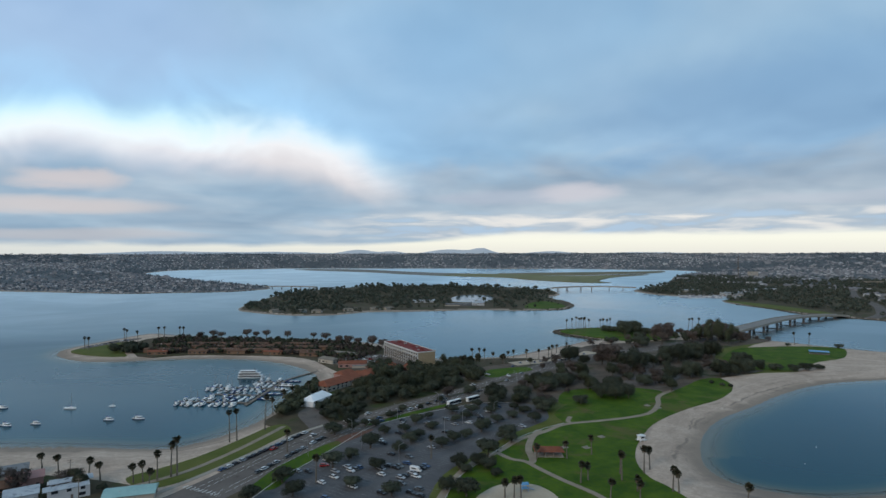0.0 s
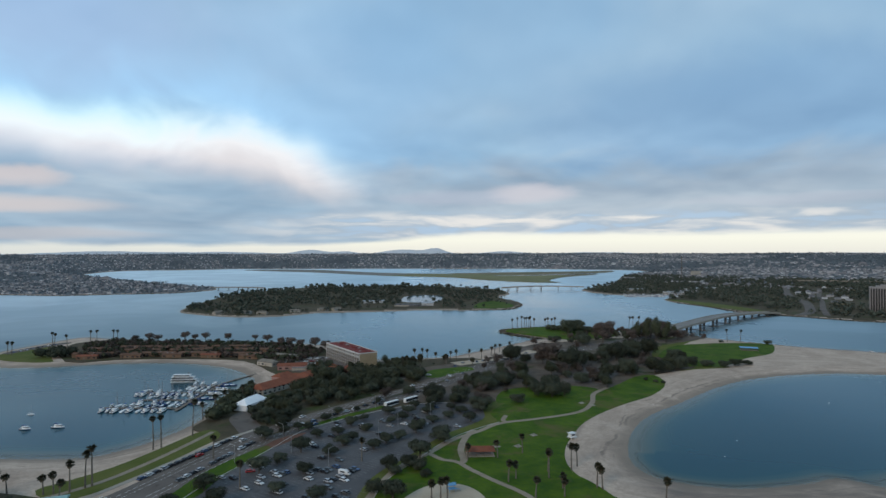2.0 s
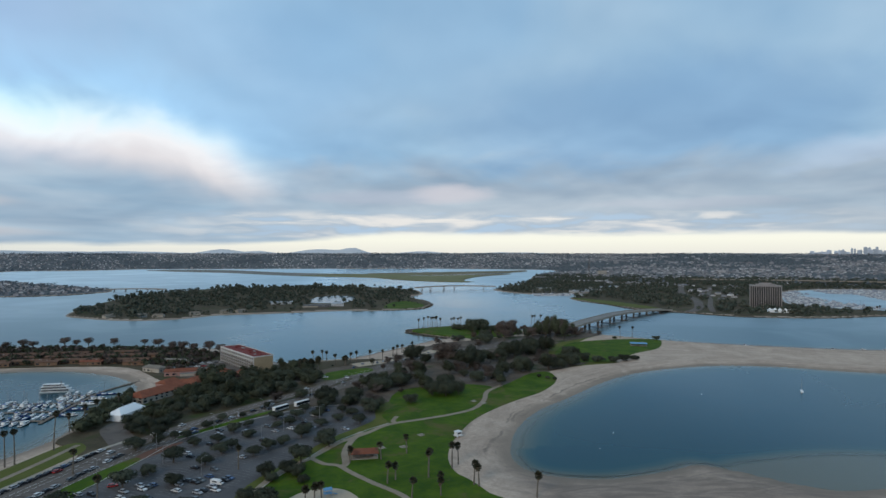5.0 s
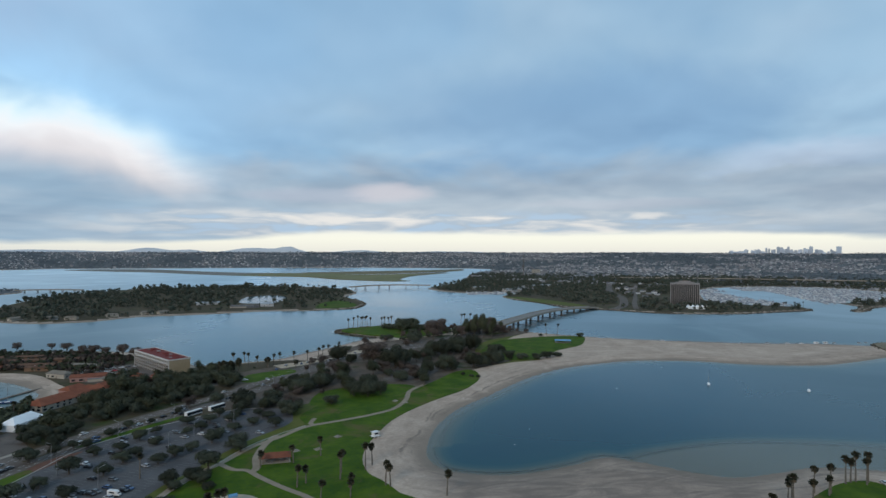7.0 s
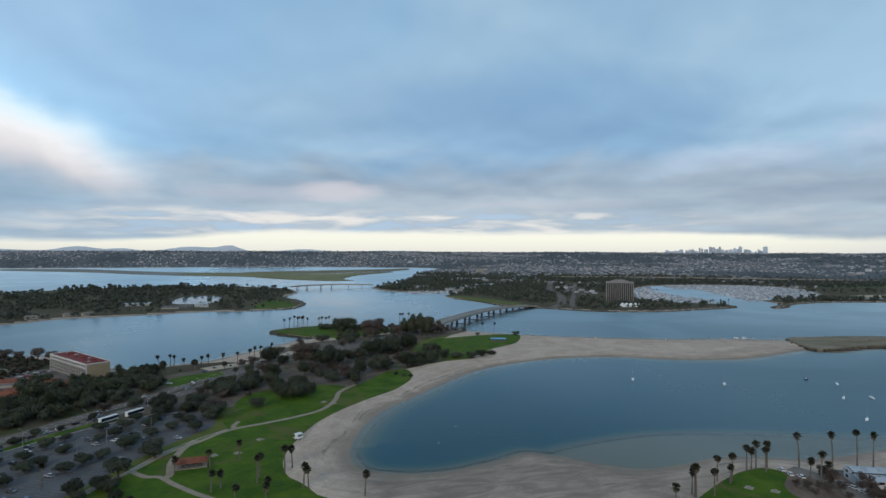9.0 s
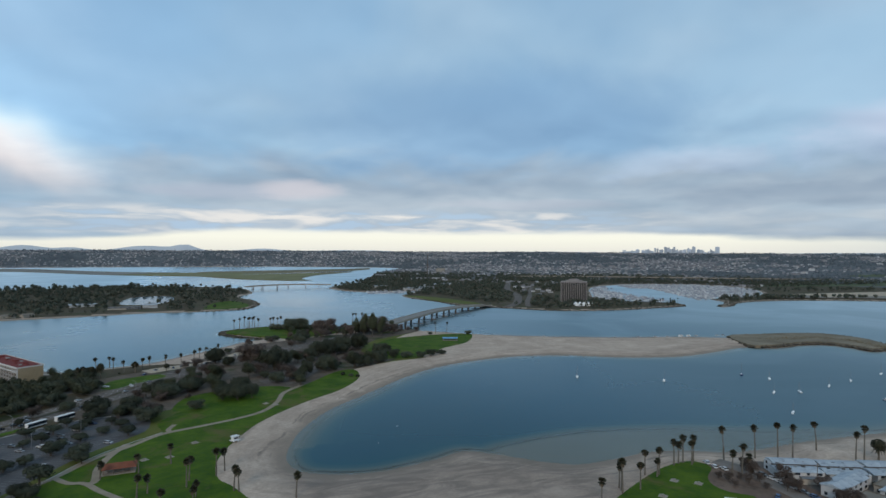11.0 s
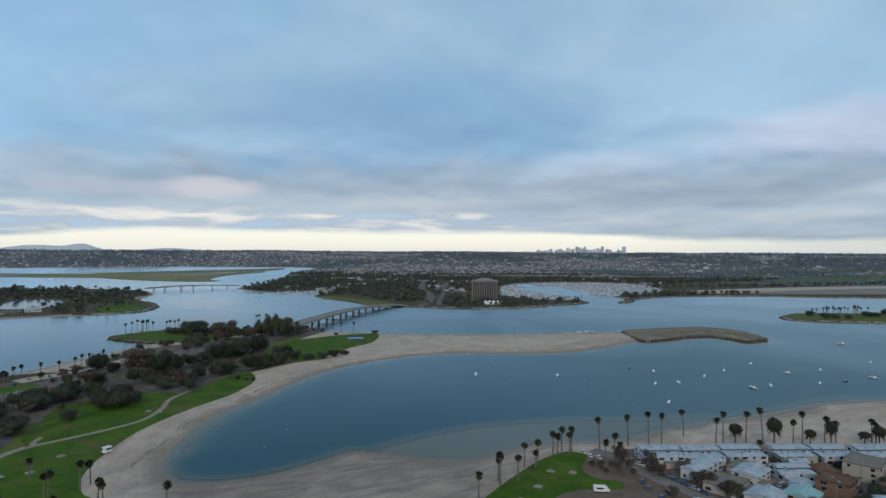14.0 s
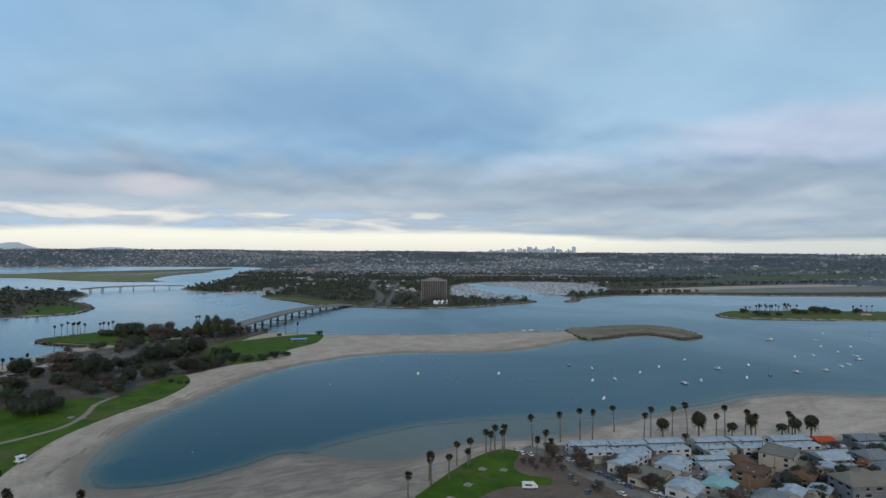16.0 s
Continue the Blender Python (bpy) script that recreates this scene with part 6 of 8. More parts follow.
def gable(bm, w, d, h, z, over=0.5, hip=0.0):
    """A pitched roof with thickness; the ridge runs along x. hip shortens the ridge."""
    a, b = w / 2 + over, d / 2 + over
    r = a - hip
    low = [bm.verts.new(p) for p in ((-a, -b, z), (a, -b, z), (a, b, z), (-a, b, z))]
    mid = [bm.verts.new(p) for p in ((-a, -b, z + 0.22), (a, -b, z + 0.22), (a, b, z + 0.22), (-a, b, z + 0.22))]
    top = [bm.verts.new((-r, 0, z + h)), bm.verts.new((r, 0, z + h))]
    bm.faces.new(low[::-1])
    for i in range(4):
        bm.faces.new((low[i], low[(i + 1) % 4], mid[(i + 1) % 4], mid[i]))
    bm.faces.new((mid[0], mid[1], top[1], top[0]))
    bm.faces.new((mid[2], mid[3], top[0], top[1]))
    bm.faces.new((mid[1], mid[2], top[1]))
    bm.faces.new((mid[3], mid[0], top[0]))
    return bm


WALLS = {"white": shade("white_stucco", (0.42, 0.42, 0.425), (0.55, 0.55, 0.55), 0.9, 0.2, 4.0, 0.1), "cream": shade("house_cream", (0.32, 0.285, 0.24), (0.42, 0.38, 0.325), 0.9, 0.2, 4.0, 0.1), "pink": shade("pink_stucco", (0.30, 0.17, 0.15), (0.38, 0.22, 0.19), 0.9, 0.2, 4.0, 0.1),
         "brown": shade("brown_stucco", (0.14, 0.085, 0.055), (0.20, 0.13, 0.09), 0.9, 0.2, 4.0, 0.1), "grey": shade("grey_siding", (0.12, 0.125, 0.135), (0.19, 0.195, 0.205), 0.85, 0.2, 4.0, 0.1)}
ROOFS = {"white": shade("pale_roof_sheet", (0.26, 0.295, 0.33), (0.40, 0.435, 0.465), 0.6, 0.22, 2.0, 0.1, stains=((0.13, 0.145, 0.165), 0.3, 0.75)), "beige": shade("beige_gravel_roof", (0.15, 0.13, 0.105), (0.21, 0.185, 0.155), 0.9, 0.15, 3.0, 0.1, stains=((0.15, 0.135, 0.12), 0.15, 0.6)),
         "red": shade("orange_red_roof", (0.38, 0.05, 0.02), (0.46, 0.08, 0.03), 0.8, 0.2, 3.0, 0.1), "grey": shade("grey_roof", (0.13, 0.14, 0.15), (0.21, 0.22, 0.23), 0.85, 0.2, 3.0, 0.1, stains=((0.08, 0.085, 0.09), 0.2, 0.6)),
         "teal": shade("teal_roof_sheet", (0.19, 0.33, 0.33), (0.27, 0.42, 0.41), 0.6, 0.15, 2.5, 0.1, stains=((0.20, 0.30, 0.31), 0.2, 0.5)), "terra": M_TERRA, "pink": shade("pink_roof_sheet", (0.28, 0.15, 0.14), (0.37, 0.21, 0.19), 0.8, 0.2, 3.0, 0.1, stains=((0.17, 0.10, 0.095), 0.2, 0.6)), "brown": shade("brown_shingle_roof", (0.09, 0.05, 0.035), (0.15, 0.088, 0.06), 0.9, 0.2, 3.0, 0.2)}


def house(x, y, w, d, h, turn, wall, roof, style, label, seed):
    """A beach house: walls, roof, windows, door, roof clutter."""
    r = random.Random(seed)
    t = empty("house", label, "house")
    h = h * 0.86 if 4 < h < 7 else h
    part("wall", one_box(0, 0, -0.3, w, d, h + 0.3), WALLS[wall], t)
    bm = bmesh.new()
    if style == "flat":
        box(bm, 0, 0, h, w + 0.5, d + 0.5, 0.35)
        for sx, sy, a, b in ((0, -d / 2 - .15, w + .6, .25), (0, d / 2 + .15, w + .6, .25), (-w / 2 - .15, 0, .25, d + .6), (w / 2 + .15, 0, .25, d + .6)):
            box(bm, sx, sy, h + 0.3, a, b, 0.4)
    elif style == "twin":
        # two low-pitched halves with a gutter between
        for s in (-1, 1):
            g = gable(bmesh.new(), w, d / 2 - 0.8, 1.0, h, 0.5)
            bmesh.ops.translate(g, verts=g.verts, vec=(s * 1.2, s * (d / 4 + 0.2), 0.3 * s))
            tmp = bpy.data.meshes.new("half")
            g.to_mesh(tmp)
            bm.from_mesh(tmp)
            g.free()
            bpy.data.meshes.remove(tmp)
    else:
        gable(bm, w, d, min(w, d) * (0.17 if style == "low" else 0.26), h, 0.6, 0.0 if style == "low" else d * 0.3)
    part("roof", bm, ROOFS[roof], t)
    if style == "twin":
        part("gutter", one_box(0, 0.2, h + 0.1, w + 0.8, 1.1, 0.35), M_DIM, t, "dark valley gutter")
    if style != "hip":
        rows_ = (-0.25, 0.25)
        for k in range(int(w / 5.5)):
            for q in rows_ if style == "twin" else ():
                sk = part("skylight", one_box(-w / 2 + 2.5 + k * 5.2 + r.uniform(-1, 1), q * d + r.uniform(-.6, .6), h + 0.85, r.uniform(0.7, 1.6), r.uniform(0.6, 1.1), 0.35), M_DIM if r.random() < 0.5 else M_METAL, t)
    storeys = 1 if h < 4 else (2 if h < 7.5 else 3)
    for f in range(storeys):
        zz = f * h / storeys + 0.9
        for face, span_, off, axis in ((0, w, d / 2, 0), (180, w, d / 2, 0), (90, d, w / 2, 1), (270, d, w / 2, 1)):
            n = max(2, int(span_ / 4.6))
            for k in range(n):
                if r.random() < 0.34:
                    continue
                u = -span_ / 2 + (k + 0.5) * span_ / n + r.uniform(-0.3, 0.3)
                ww = r.choice([1.3, 1.8, 2.6])
                win = part("window", one_box(0, -off - 0.03, zz, ww, 0.14, 1.4), M_GLASS, t)
                if h > 4.2:
                    part("window_frame", one_box(0, -off - 0.05, zz - 0.12, ww + 0.24, 0.12, 0.12), M_WHITE, win)
                win.matrix_basis = pose(0, 0, 0, 0, 0, face) @ pose(u, 0, 0)
    if w > 9 and wall != "brown" and r.random() < 0.75:
        # a lean-to or porch on one side
        aw, ad, ah, sx = w * r.uniform(0.35, 0.6), r.uniform(2.4, 3.8), min(2.7, h * 0.6), r.choice([-1, 1])
        ax = sx * (w - aw) / 2
        part("annex_wall", one_box(ax, -d / 2 - ad / 2, -0.3, aw, ad, ah + 0.3), WALLS[r.choice(["white", "cream", wall])], t)
        part("annex_roof", one_box(ax, -d / 2 - ad / 2, ah, aw + 0.5, ad + 0.5, 0.22), ROOFS[r.choice([roof, "beige", "grey"])], t)
    part("door", one_box(r.uniform(-w / 4, w / 4), -d / 2 - 0.03, 0, 1.0, 0.16, 2.1), M_WOOD, t)
    top = h + (0.3 if style == "flat" else 0.7)
    for k in range(r.randint(1, 3)):
        part("roof_vent", one_box(r.uniform(-w / 3, w / 3), r.uniform(-d / 4, d / 4), top - 0.4, r.uniform(0.5, 1.4), r.uniform(0.5, 1.2), r.uniform(0.7, 1.1)), M_METAL, t)
    return local(pose(x, y, 2.0, 0, 0, turn), t)


Q = -27.0
pale = "white beach house under pale sheet-metal roofing"
HOUSES = [
    (344, 191, 20, 18, 5.6, Q, "white", "white", "twin", pale), (363, 181, 18.5, 18, 5.2, Q, "white", "white", "twin", pale), (382, 171, 19.5, 18.5, 5.8, Q, "white", "white", "twin", pale),
    (405, 158, 18, 18, 5.8, Q, "cream", "white", "twin", pale), (424, 148, 17.5, 18, 5.6, Q, "white", "white", "twin", pale), (446, 135, 22, 18, 5.6, Q, "white", "white", "twin", pale),
    (467, 129, 11, 8.5, 4.6, Q, "brown", "red", "low", "small beach house with a bright orange-red roof"), (489, 117, 15, 11, 5.0, Q, "grey", "grey", "low", "grey beach house with a dark roof"),
    (509, 106, 14, 12, 5.0, Q, "grey", "beige", "hip", "grey beach house with a hipped roof"),
    (347, 168, 26, 9, 5.8, 12, "white", "white", "low", "long white two-storey house with blue-grey roof"), (360, 151, 16, 12, 5.6, 12, "white", "white", "low", "white beach house with a pale roof"),
    (381, 143, 16, 13, 5.0, Q, "white", "white", "twin", "white beach house with stained pale roof"), (413, 126, 18, 15, 7.8, 14, "cream", "beige", "flat", "large cream apartment house with a flat gravel roof"),
    (438, 113, 15, 13, 5.4, Q, "grey", "white", "low", "grey beach house with a pale stained roof"), (459, 101, 15, 13, 5.2, Q, "grey", "grey", "hip", "dark grey hip-roofed beach house"),
    (478, 92, 14, 12, 5.2, Q, "brown", "brown", "hip", "brown beach house with a shingle roof"),
    (340, 150, 18, 14, 4.2, 14, "cream", "beige", "flat", "low cream building with a flat gravel roof"), (341, 132, 13, 13, 4.6, 12, "white", "white", "low", "white house with a pale blue roof"),
    (355, 124, 12, 12, 5.2, 12, "cream", "teal", "low", "house with a pale teal sheet roof"), (377, 121, 14, 13, 7.6, 12, "brown", "brown", "flat", "brown stucco house with a roof terrace"),
    (395, 137, 10, 10, 4.6, Q, "brown", "brown", "hip", "small brown house between pale ones"),
    (377, 103, 10, 9, 4.4, 12, "white", "white", "low", "small white house with a white roof"), (400, 109, 15, 11, 5.0, 12, "brown", "brown", "hip", "reddish-brown shingled beach house"),
    (405, 85, 24, 15, 8.4, -30, "grey", "beige", "hip", "large grey apartment house with a beige roof"), (420, 92, 13, 12, 5.4, 12, "cream", "beige", "hip", "cream house with a beige hipped roof"),
    (441, 90, 13, 12, 5.0, 12, "grey", "grey", "hip", "grey beach house with dark roof"), (360, 104, 13, 11, 5.2, 12, "white", "grey", "hip", "white beach house with a grey roof"),
    (415, 74, 14, 12, 5.2, 12, "white", "white", "low", "white beach house with pale roof"), (440, 70, 13, 12, 5.0, 12, "grey", "beige", "hip", "grey house with a beige roof"),
    (462, 76, 13, 12, 5.0, 12, "cream", "grey", "hip", "cream house with a grey roof"),
    (366, 160, 14, 8, 3.4, 12, "cream", "beige", "flat", "low cream annex with a flat roof"), (397, 150, 9, 8, 3.2, Q, "white", "white", "low", "small white cottage between larger ones"),
    (369, 132, 9, 8, 3.4, 12, "white", "white", "low", "small white cottage with a pale roof"), (388, 128, 8, 7, 3.2, 12, "pink", "beige", "flat", "small pink cottage with a flat roof"),
    (424, 108, 9, 8, 3.6, 12, "white", "white", "low", "small white cottage with a stained roof"), (447, 99, 8, 8, 3.4, 12, "pink", "terra", "low", "small pink cottage with a tiled roof"),
    (456, 117, 10, 9, 4.4, Q, "white", "white", "twin", "white cottage under pale sheet roofing"), (497, 98, 14, 12, 5.0, Q, "grey", "grey", "hip", "grey beach house with a dark roof"),
    (518, 88, 16, 12, 5.4, Q, "cream", "beige", "hip", "cream beach house with a beige roof"), (530, 104, 13, 11, 5.0, Q, "grey", "grey", "low", "grey beach house near the sand"),
    (480, 108, 12, 9, 4.4, Q, "cream", "white", "low", "small cream cottage with a pale roof"), (390, 97, 9, 8, 3.6, 12, "cream", "white", "low", "small cream cottage with a pale roof"),
    (-224, 266, 15, 12, 5.0, 38, "grey", "grey", "low", "grey beach house with a dark sheet roof"), (-209, 258, 14, 11, 5.4, 38, "pink", "pink", "low", "pink beach house with a faded pink roof"),
    (-182, 250, 16, 13, 6.0, 38, "white", "white", "twin", "white two-storey beach house with pale roofs"), (-196, 240, 12, 11, 5.6, 38, "white", "white", "low", "white beach house with pale sheet roof"),
    (-151, 247, 20, 11, 4.2, 22, "cream", "teal", "low", "low shop with a pale teal roof"), (-214, 246, 11, 9, 4.0, 38, "brown", "brown", "hip", "small brown house with shingles"),
    (-240, 250, 14, 12, 5.0, 38, "white", "white", "low", "white beach house with pale roof"), (-255, 268, 14, 12, 5.0, 38, "cream", "white", "low", "cream beach house with pale roof"),
]
for i, row in enumerate(HOUSES):
    house(*row, i)
# resort buildings
house(-114, 470, 44, 15, 5.0, 62, "cream", "terra", "hip", "resort hall with a large terracotta tile roof", 101)
house(-100, 497, 20, 12, 4.6, -20, "cream", "terra", "hip", "resort wing with a terracotta tile roof", 102)
house(-122, 552, 26, 11, 3.8, 10, "pink", "terra", "low", "low pink resort wing with a tiled roof", 103)
house(-98, 540, 18, 9, 3.6, 10, "pink", "beige", "low", "low pink resort wing", 104)
house(-150, 570, 20, 9, 3.6, -30, "cream", "beige", "hip", "low cream resort cottage by the beach", 105)
for k in range(5):
    f = k / 4
    house(-345 + f * 165, 606 + 10 * math.sin(f * 3.1), 20, 8, 3.2, 6 - 14 * f, "brown", "brown" if k % 3 else "terra", "low", "low resort cottage row with a brown roof", 110 + k)
for k in range(6):
    f = k / 5
    house(-360 + f * 190, 652 + 6 * math.sin(k), 22, 8, 3.2, 5 - 10 * f, "brown", "brown", "low", "low brown resort cottage row", 120 + k)
# long low rows of the resort, ends to the beach
for k, (x, y, w_, t_, rf) in enumerate(((-346, 618, 40, 6, "brown"), (-318, 662, 44, 1, "brown"), (-268, 664, 44, 1, "brown"), (-219, 666, 42, 1, "brown"), (-285, 622, 44, 4, "brown"), (-238, 622, 40, -2, "brown"), (-190, 618, 40, -4, "brown"),
                                        (-140, 606, 30, -24, "beige"), (-256, 642, 40, 2, "brown"), (-208, 644, 40, 0, "brown"), (-306, 641, 40, 2, "brown"))):
    house(x, y, w_, 8, 3.6, t_, "brown", rf, "low", "long low resort row with a faded tile roof", 160 + k)
for k, (x, y, w_, d_, t_) in enumerate(((-96, 512, 24, 13, 62), (-78, 528, 18, 12, -28), (-90, 546, 22, 10, -20), (-62, 540, 16, 11, -28), (-118, 505, 16, 11, 62))):
    house(x, y, w_, d_, 4.2, t_, "pink", "terra", "hip", "resort lodge with a faded terracotta tile roof", 180 + k)
# island resort
house(-130, 1276, 46, 12, 4.5, 12, "white", "white", "low", "long white island hall", 130)
house(-52, 1196, 52, 10, 4.0, -2, "grey", "grey", "flat", "long grey waterside building", 131)
house(-12, 1212, 24, 10, 6.0, 10, "white", "white", "hip", "white peaked waterside pavilion", 132)
for k, (x, y) in enumerate(((-300, 1045), (-330, 1050), (-250, 1075), (-205, 1105), (-180, 1110), (-380, 1050))):
    house(x, y, 18, 9, 3.6, 10 * k, "cream", "beige", "hip", "low cottage at the island's edge", 140 + k)
house(640, 1560, 90, 22, 6, 25, "white", "white", "flat", "long white low hall among trees", 150)
house(760, 1700, 120, 26, 6, 20, "white", "white", "flat", "long white low hall among trees", 151)
house(560, 1660, 50, 20, 6, 20, "cream", "white", "flat", "low pale hall among trees", 152)
house(1312, 416, 18, 9, 3.6, -30, "cream", "brown", "hip", "low brown-roofed pavilion on a small island", 154)
house(1120, 2560, 40, 16, 26, 20, "cream", "beige", "flat", "pale apartment block far inland", 153)


def marquee(x, y, w, d, h, turn, label, peaks=1):
    t = empty("marquee", label, "tent")
    bm = bmesh.new()
    for k in range(peaks):
        cx = -w / 2 + (k + 0.5) * w / peaks
        a, b, e = w / peaks / 2, d / 2, h * 0.52
        lo = [bm.verts.new(p) for p in ((cx - a, -b, e), (cx + a, -b, e), (cx + a, b, e), (cx - a, b, e))]
        lo2 = [bm.verts.new(v.co - Vector((0, 0, 0.25))) for v in lo]
        hi = [bm.verts.new((cx, -b * 0.6 if peaks == 1 else 0, h)), bm.verts.new((cx, b * 0.6 if peaks == 1 else 0.01, h))]
        for f in ((lo[0], lo[1], hi[0]), (lo[1], lo[2], hi[1], hi[0]), (lo[2], lo[3], hi[1]), (lo[3], lo[0], hi[0], hi[1])):
            bm.faces.new(f)
        for i in range(4):
            bm.faces.new((lo2[i], lo2[(i + 1) % 4], lo[(i + 1) % 4], lo[i]))
    part("canopy", bm, M_TENT, t, "white peaked canvas")
    for s in (-1, 1):
        part("side_curtain", one_box(0, s * (d / 2 - 0.1), -0.2, w - 0.2, 0.1, h * 0.52), M_TENT, t)
        part("side_curtain", one_box(s * (w / 2 - 0.1), 0, -0.2, 0.1, d - 0.4, h * 0.52), M_TENT, t)
    return local(pose(x, y, 2.0, 0, 0, turn), t)


marquee(-117, 416, 11, 24, 7.6, -18, "large white marquee tent beside the boulevard")
for k in range(5):
    marquee(772 + k * 7.4, 982 - k * 3.4, 7.6, 9, 8, -24, "small white peaked tent by the water")


def picnic_shelter(x, y, w, d, h, turn, mat, label, roof_h=1.8):
    t = empty("picnic_shelter", label, "shelter")
    post = finish("post", one_box(0, 0, -0.2, 0.35, 0.35, h + 0.2, bevel=0.03), M_WOOD)
    for k in range(4):
        for s in (-1, 1):
            part("post", post, None, t).location = (-w / 2 + 0.5 + k * (w - 1) / 3, s * (d / 2 - 0.5), 0)
    part("roof", gable(bmesh.new(), w, d, roof_h, h, 0.9, d * 0.3), mat, t)
    part("floor_slab", one_box(0, 0, -0.1, w + 1, d + 1, 0.28), M_CONCRETE, t)
    for k in range(3):
        part("table", box(one_box(-w / 3 + k * w / 3, 0, 0.75, 1.9, 0.8, 0.08), -w / 3 + k * w / 3, 0, 0.1, 1.2, 0.15, 0.66), M_CONCRETE, t)
    return local(pose(x, y, 2.05, 0, 0, turn), t)


picnic_shelter(38, 317, 14, 7.5, 2.8, 2, M_TERRA, "open park shelter with an orange tiled roof")
picnic_shelter(357, 652, 17, 9, 2.6, -20, M_BLUE_ROOF, "low open shelter with a pale blue roof", 0.8)


def lifeguard_hut():
    t = empty("lifeguard_hut", "small white lifeguard hut on stilts at the sand", "hut")
    leg = finish("leg", one_box(0, 0, -0.3, 0.18, 0.18, 1.6), M_WHITE)
    for sx in (-1, 1):
        for sy in (-1, 1):
            part("leg", leg, None, t).location = (sx * 1.4, sy * 1.2, 0)
    part("deck", one_box(0, 0, 1.2, 4.6, 3.6, 0.18), M_WHITE, t)
    part("cabin", one_box(0, 0, 1.38, 3.2, 2.6, 2.1), M_WHITE, t)
    for s in (-1, 1):
        part("window", one_box(0, s * 1.3, 2.2, 2.4, 0.1, 0.8), M_GLASS, t)
    part("roof", one_box(0, 0, 3.48, 4.2, 3.4, 0.2, bevel=0.05), M_WHITE, t)
    bm = bmesh.new()
    for a in (-0.5, 0.5):
        tube(bm, (2.3 + 1.6, a, 0.05), (2.3, a, 1.4), 0.06, 0.06, 5)
    part("ramp_rail", bm, M_WHITE, t)
    return local(pose(93, 343, 2.0, 0, 0, 30), t)


lifeguard_hut()

# ---- bridges ----


M_DECK = shade("bridge_deck", (0.17, 0.16, 0.15), (0.25, 0.235, 0.22), 0.85, 0.05, 1.0, 0.1)


def bridge(name, pts, width, height, gap, thick, label, cols=4, ends=2.2, stout=0.75, far_end=None):
    """A girder bridge on bents of columns under cross-heads."""
    t = empty(name, label, "bridge")
    line = smooth(pts, False, 12)
    far_end = ends if far_end is None else far_end
    rise = lambda f: ends + (far_end - ends) * f + (height - (ends + far_end) / 2) * math.sin(math.pi * min(max(f, 0), 1)) ** 0.85
    part("deck", ribbon_mesh(line, width, rise, thick), M_CONCRETE, t, "pale concrete deck")
    part("roadway", ribbon_mesh(line, width - 3.0, lambda f: rise(f) + 0.05, 0.12), M_DECK, t, "pale grey roadway")
    p = [Vector(q) for q in line]
    for s in (-1, 1):
        side = []
        for i, q in enumerate(p):
            d = (p[min(i + 1, len(p) - 1)] - p[max(i - 1, 0)]).normalized()
            side.append((q.x - d.y * s * (width / 2 - 0.2), q.y + d.x * s * (width / 2 - 0.2)))
        part("parapet", ribbon_mesh(side, 0.35, lambda f: rise(f) + 1.0, 1.1), M_CONCRETE, t)
    length = sum((b - a).length for a, b in zip(p, p[1:]))
    n = int(length / gap)
    for k in range(1, n):
        f = k / n
        i = int(f * (len(p) - 1))
        d = (p[min(i + 1, len(p) - 1)] - p[max(i - 1, 0)]).normalized()
        turn = math.degrees(math.atan2(d.x, -d.y))
        z = rise(f) - thick
        head = part("crosshead", one_box(0, 0, z - 0.9, width - 1.0, 1.7, 1.0, bevel=0.1), M_CONCRETE, t)
        head.matrix_basis = pose(p[i].x, p[i].y, 0, 0, 0, turn)
        foot = part("pier_footing", one_box(0, 0, -0.8, width + (9.0 if stout > 1 else 2.0), 4.4 if stout > 1 else 3.0, 1.2, bevel=0.2), M_SHADOW_WALL, t, "dark footing slab at the waterline")
        foot.matrix_basis = head.matrix_basis.copy()
        for c in range(cols):
            bm = bmesh.new()
            x = (c - (cols - 1) / 2) * (width - 7) / max(cols - 1, 1)
            tube(bm, (x, 0, -4), (x, 0, z - 0.85), stout, stout, 8)
            part("column", bm, M_SHADOW_WALL, t, "dark concrete column").matrix_basis = head.matrix_basis.copy()
    return t


bridge("road_bridge", [(296, 752), (330, 788), (378, 838), (434, 900), (489, 952), (548, 998), (602, 1034)], 20, 11.5, 42, 1.8, "long concrete road bridge curving over the channel", 2, 8.0, 1.7, 4.0)
bridge("causeway_bridge", [(-662, 1742), (-580, 1736), (-500, 1722)], 12, 9.4, 26, 1.4, "low white girder bridge to the island", 2, 8.2)
bridge("causeway_bridge", [(190, 1690), (300, 1742), (432, 1722)], 13, 11, 34, 1.6, "low white girder bridge to the island", 2, 9.4)
bridge("viaduct", [(1250, 2130), (1500, 1960), (1760, 1760), (2100, 1560), (2600, 1350)], 20, 12, 60, 2.0, "long grey highway viaduct far off", 2, 8)

# ---- vehicles ----
CAR_PAINT = {"white": (0.62, 0.62, 0.62), "silver": (0.33, 0.34, 0.36), "black": (0.02, 0.02, 0.024), "red": (0.33, 0.02, 0.02), "blue": (0.05, 0.09, 0.18), "grey": (0.10, 0.105, 0.11)}


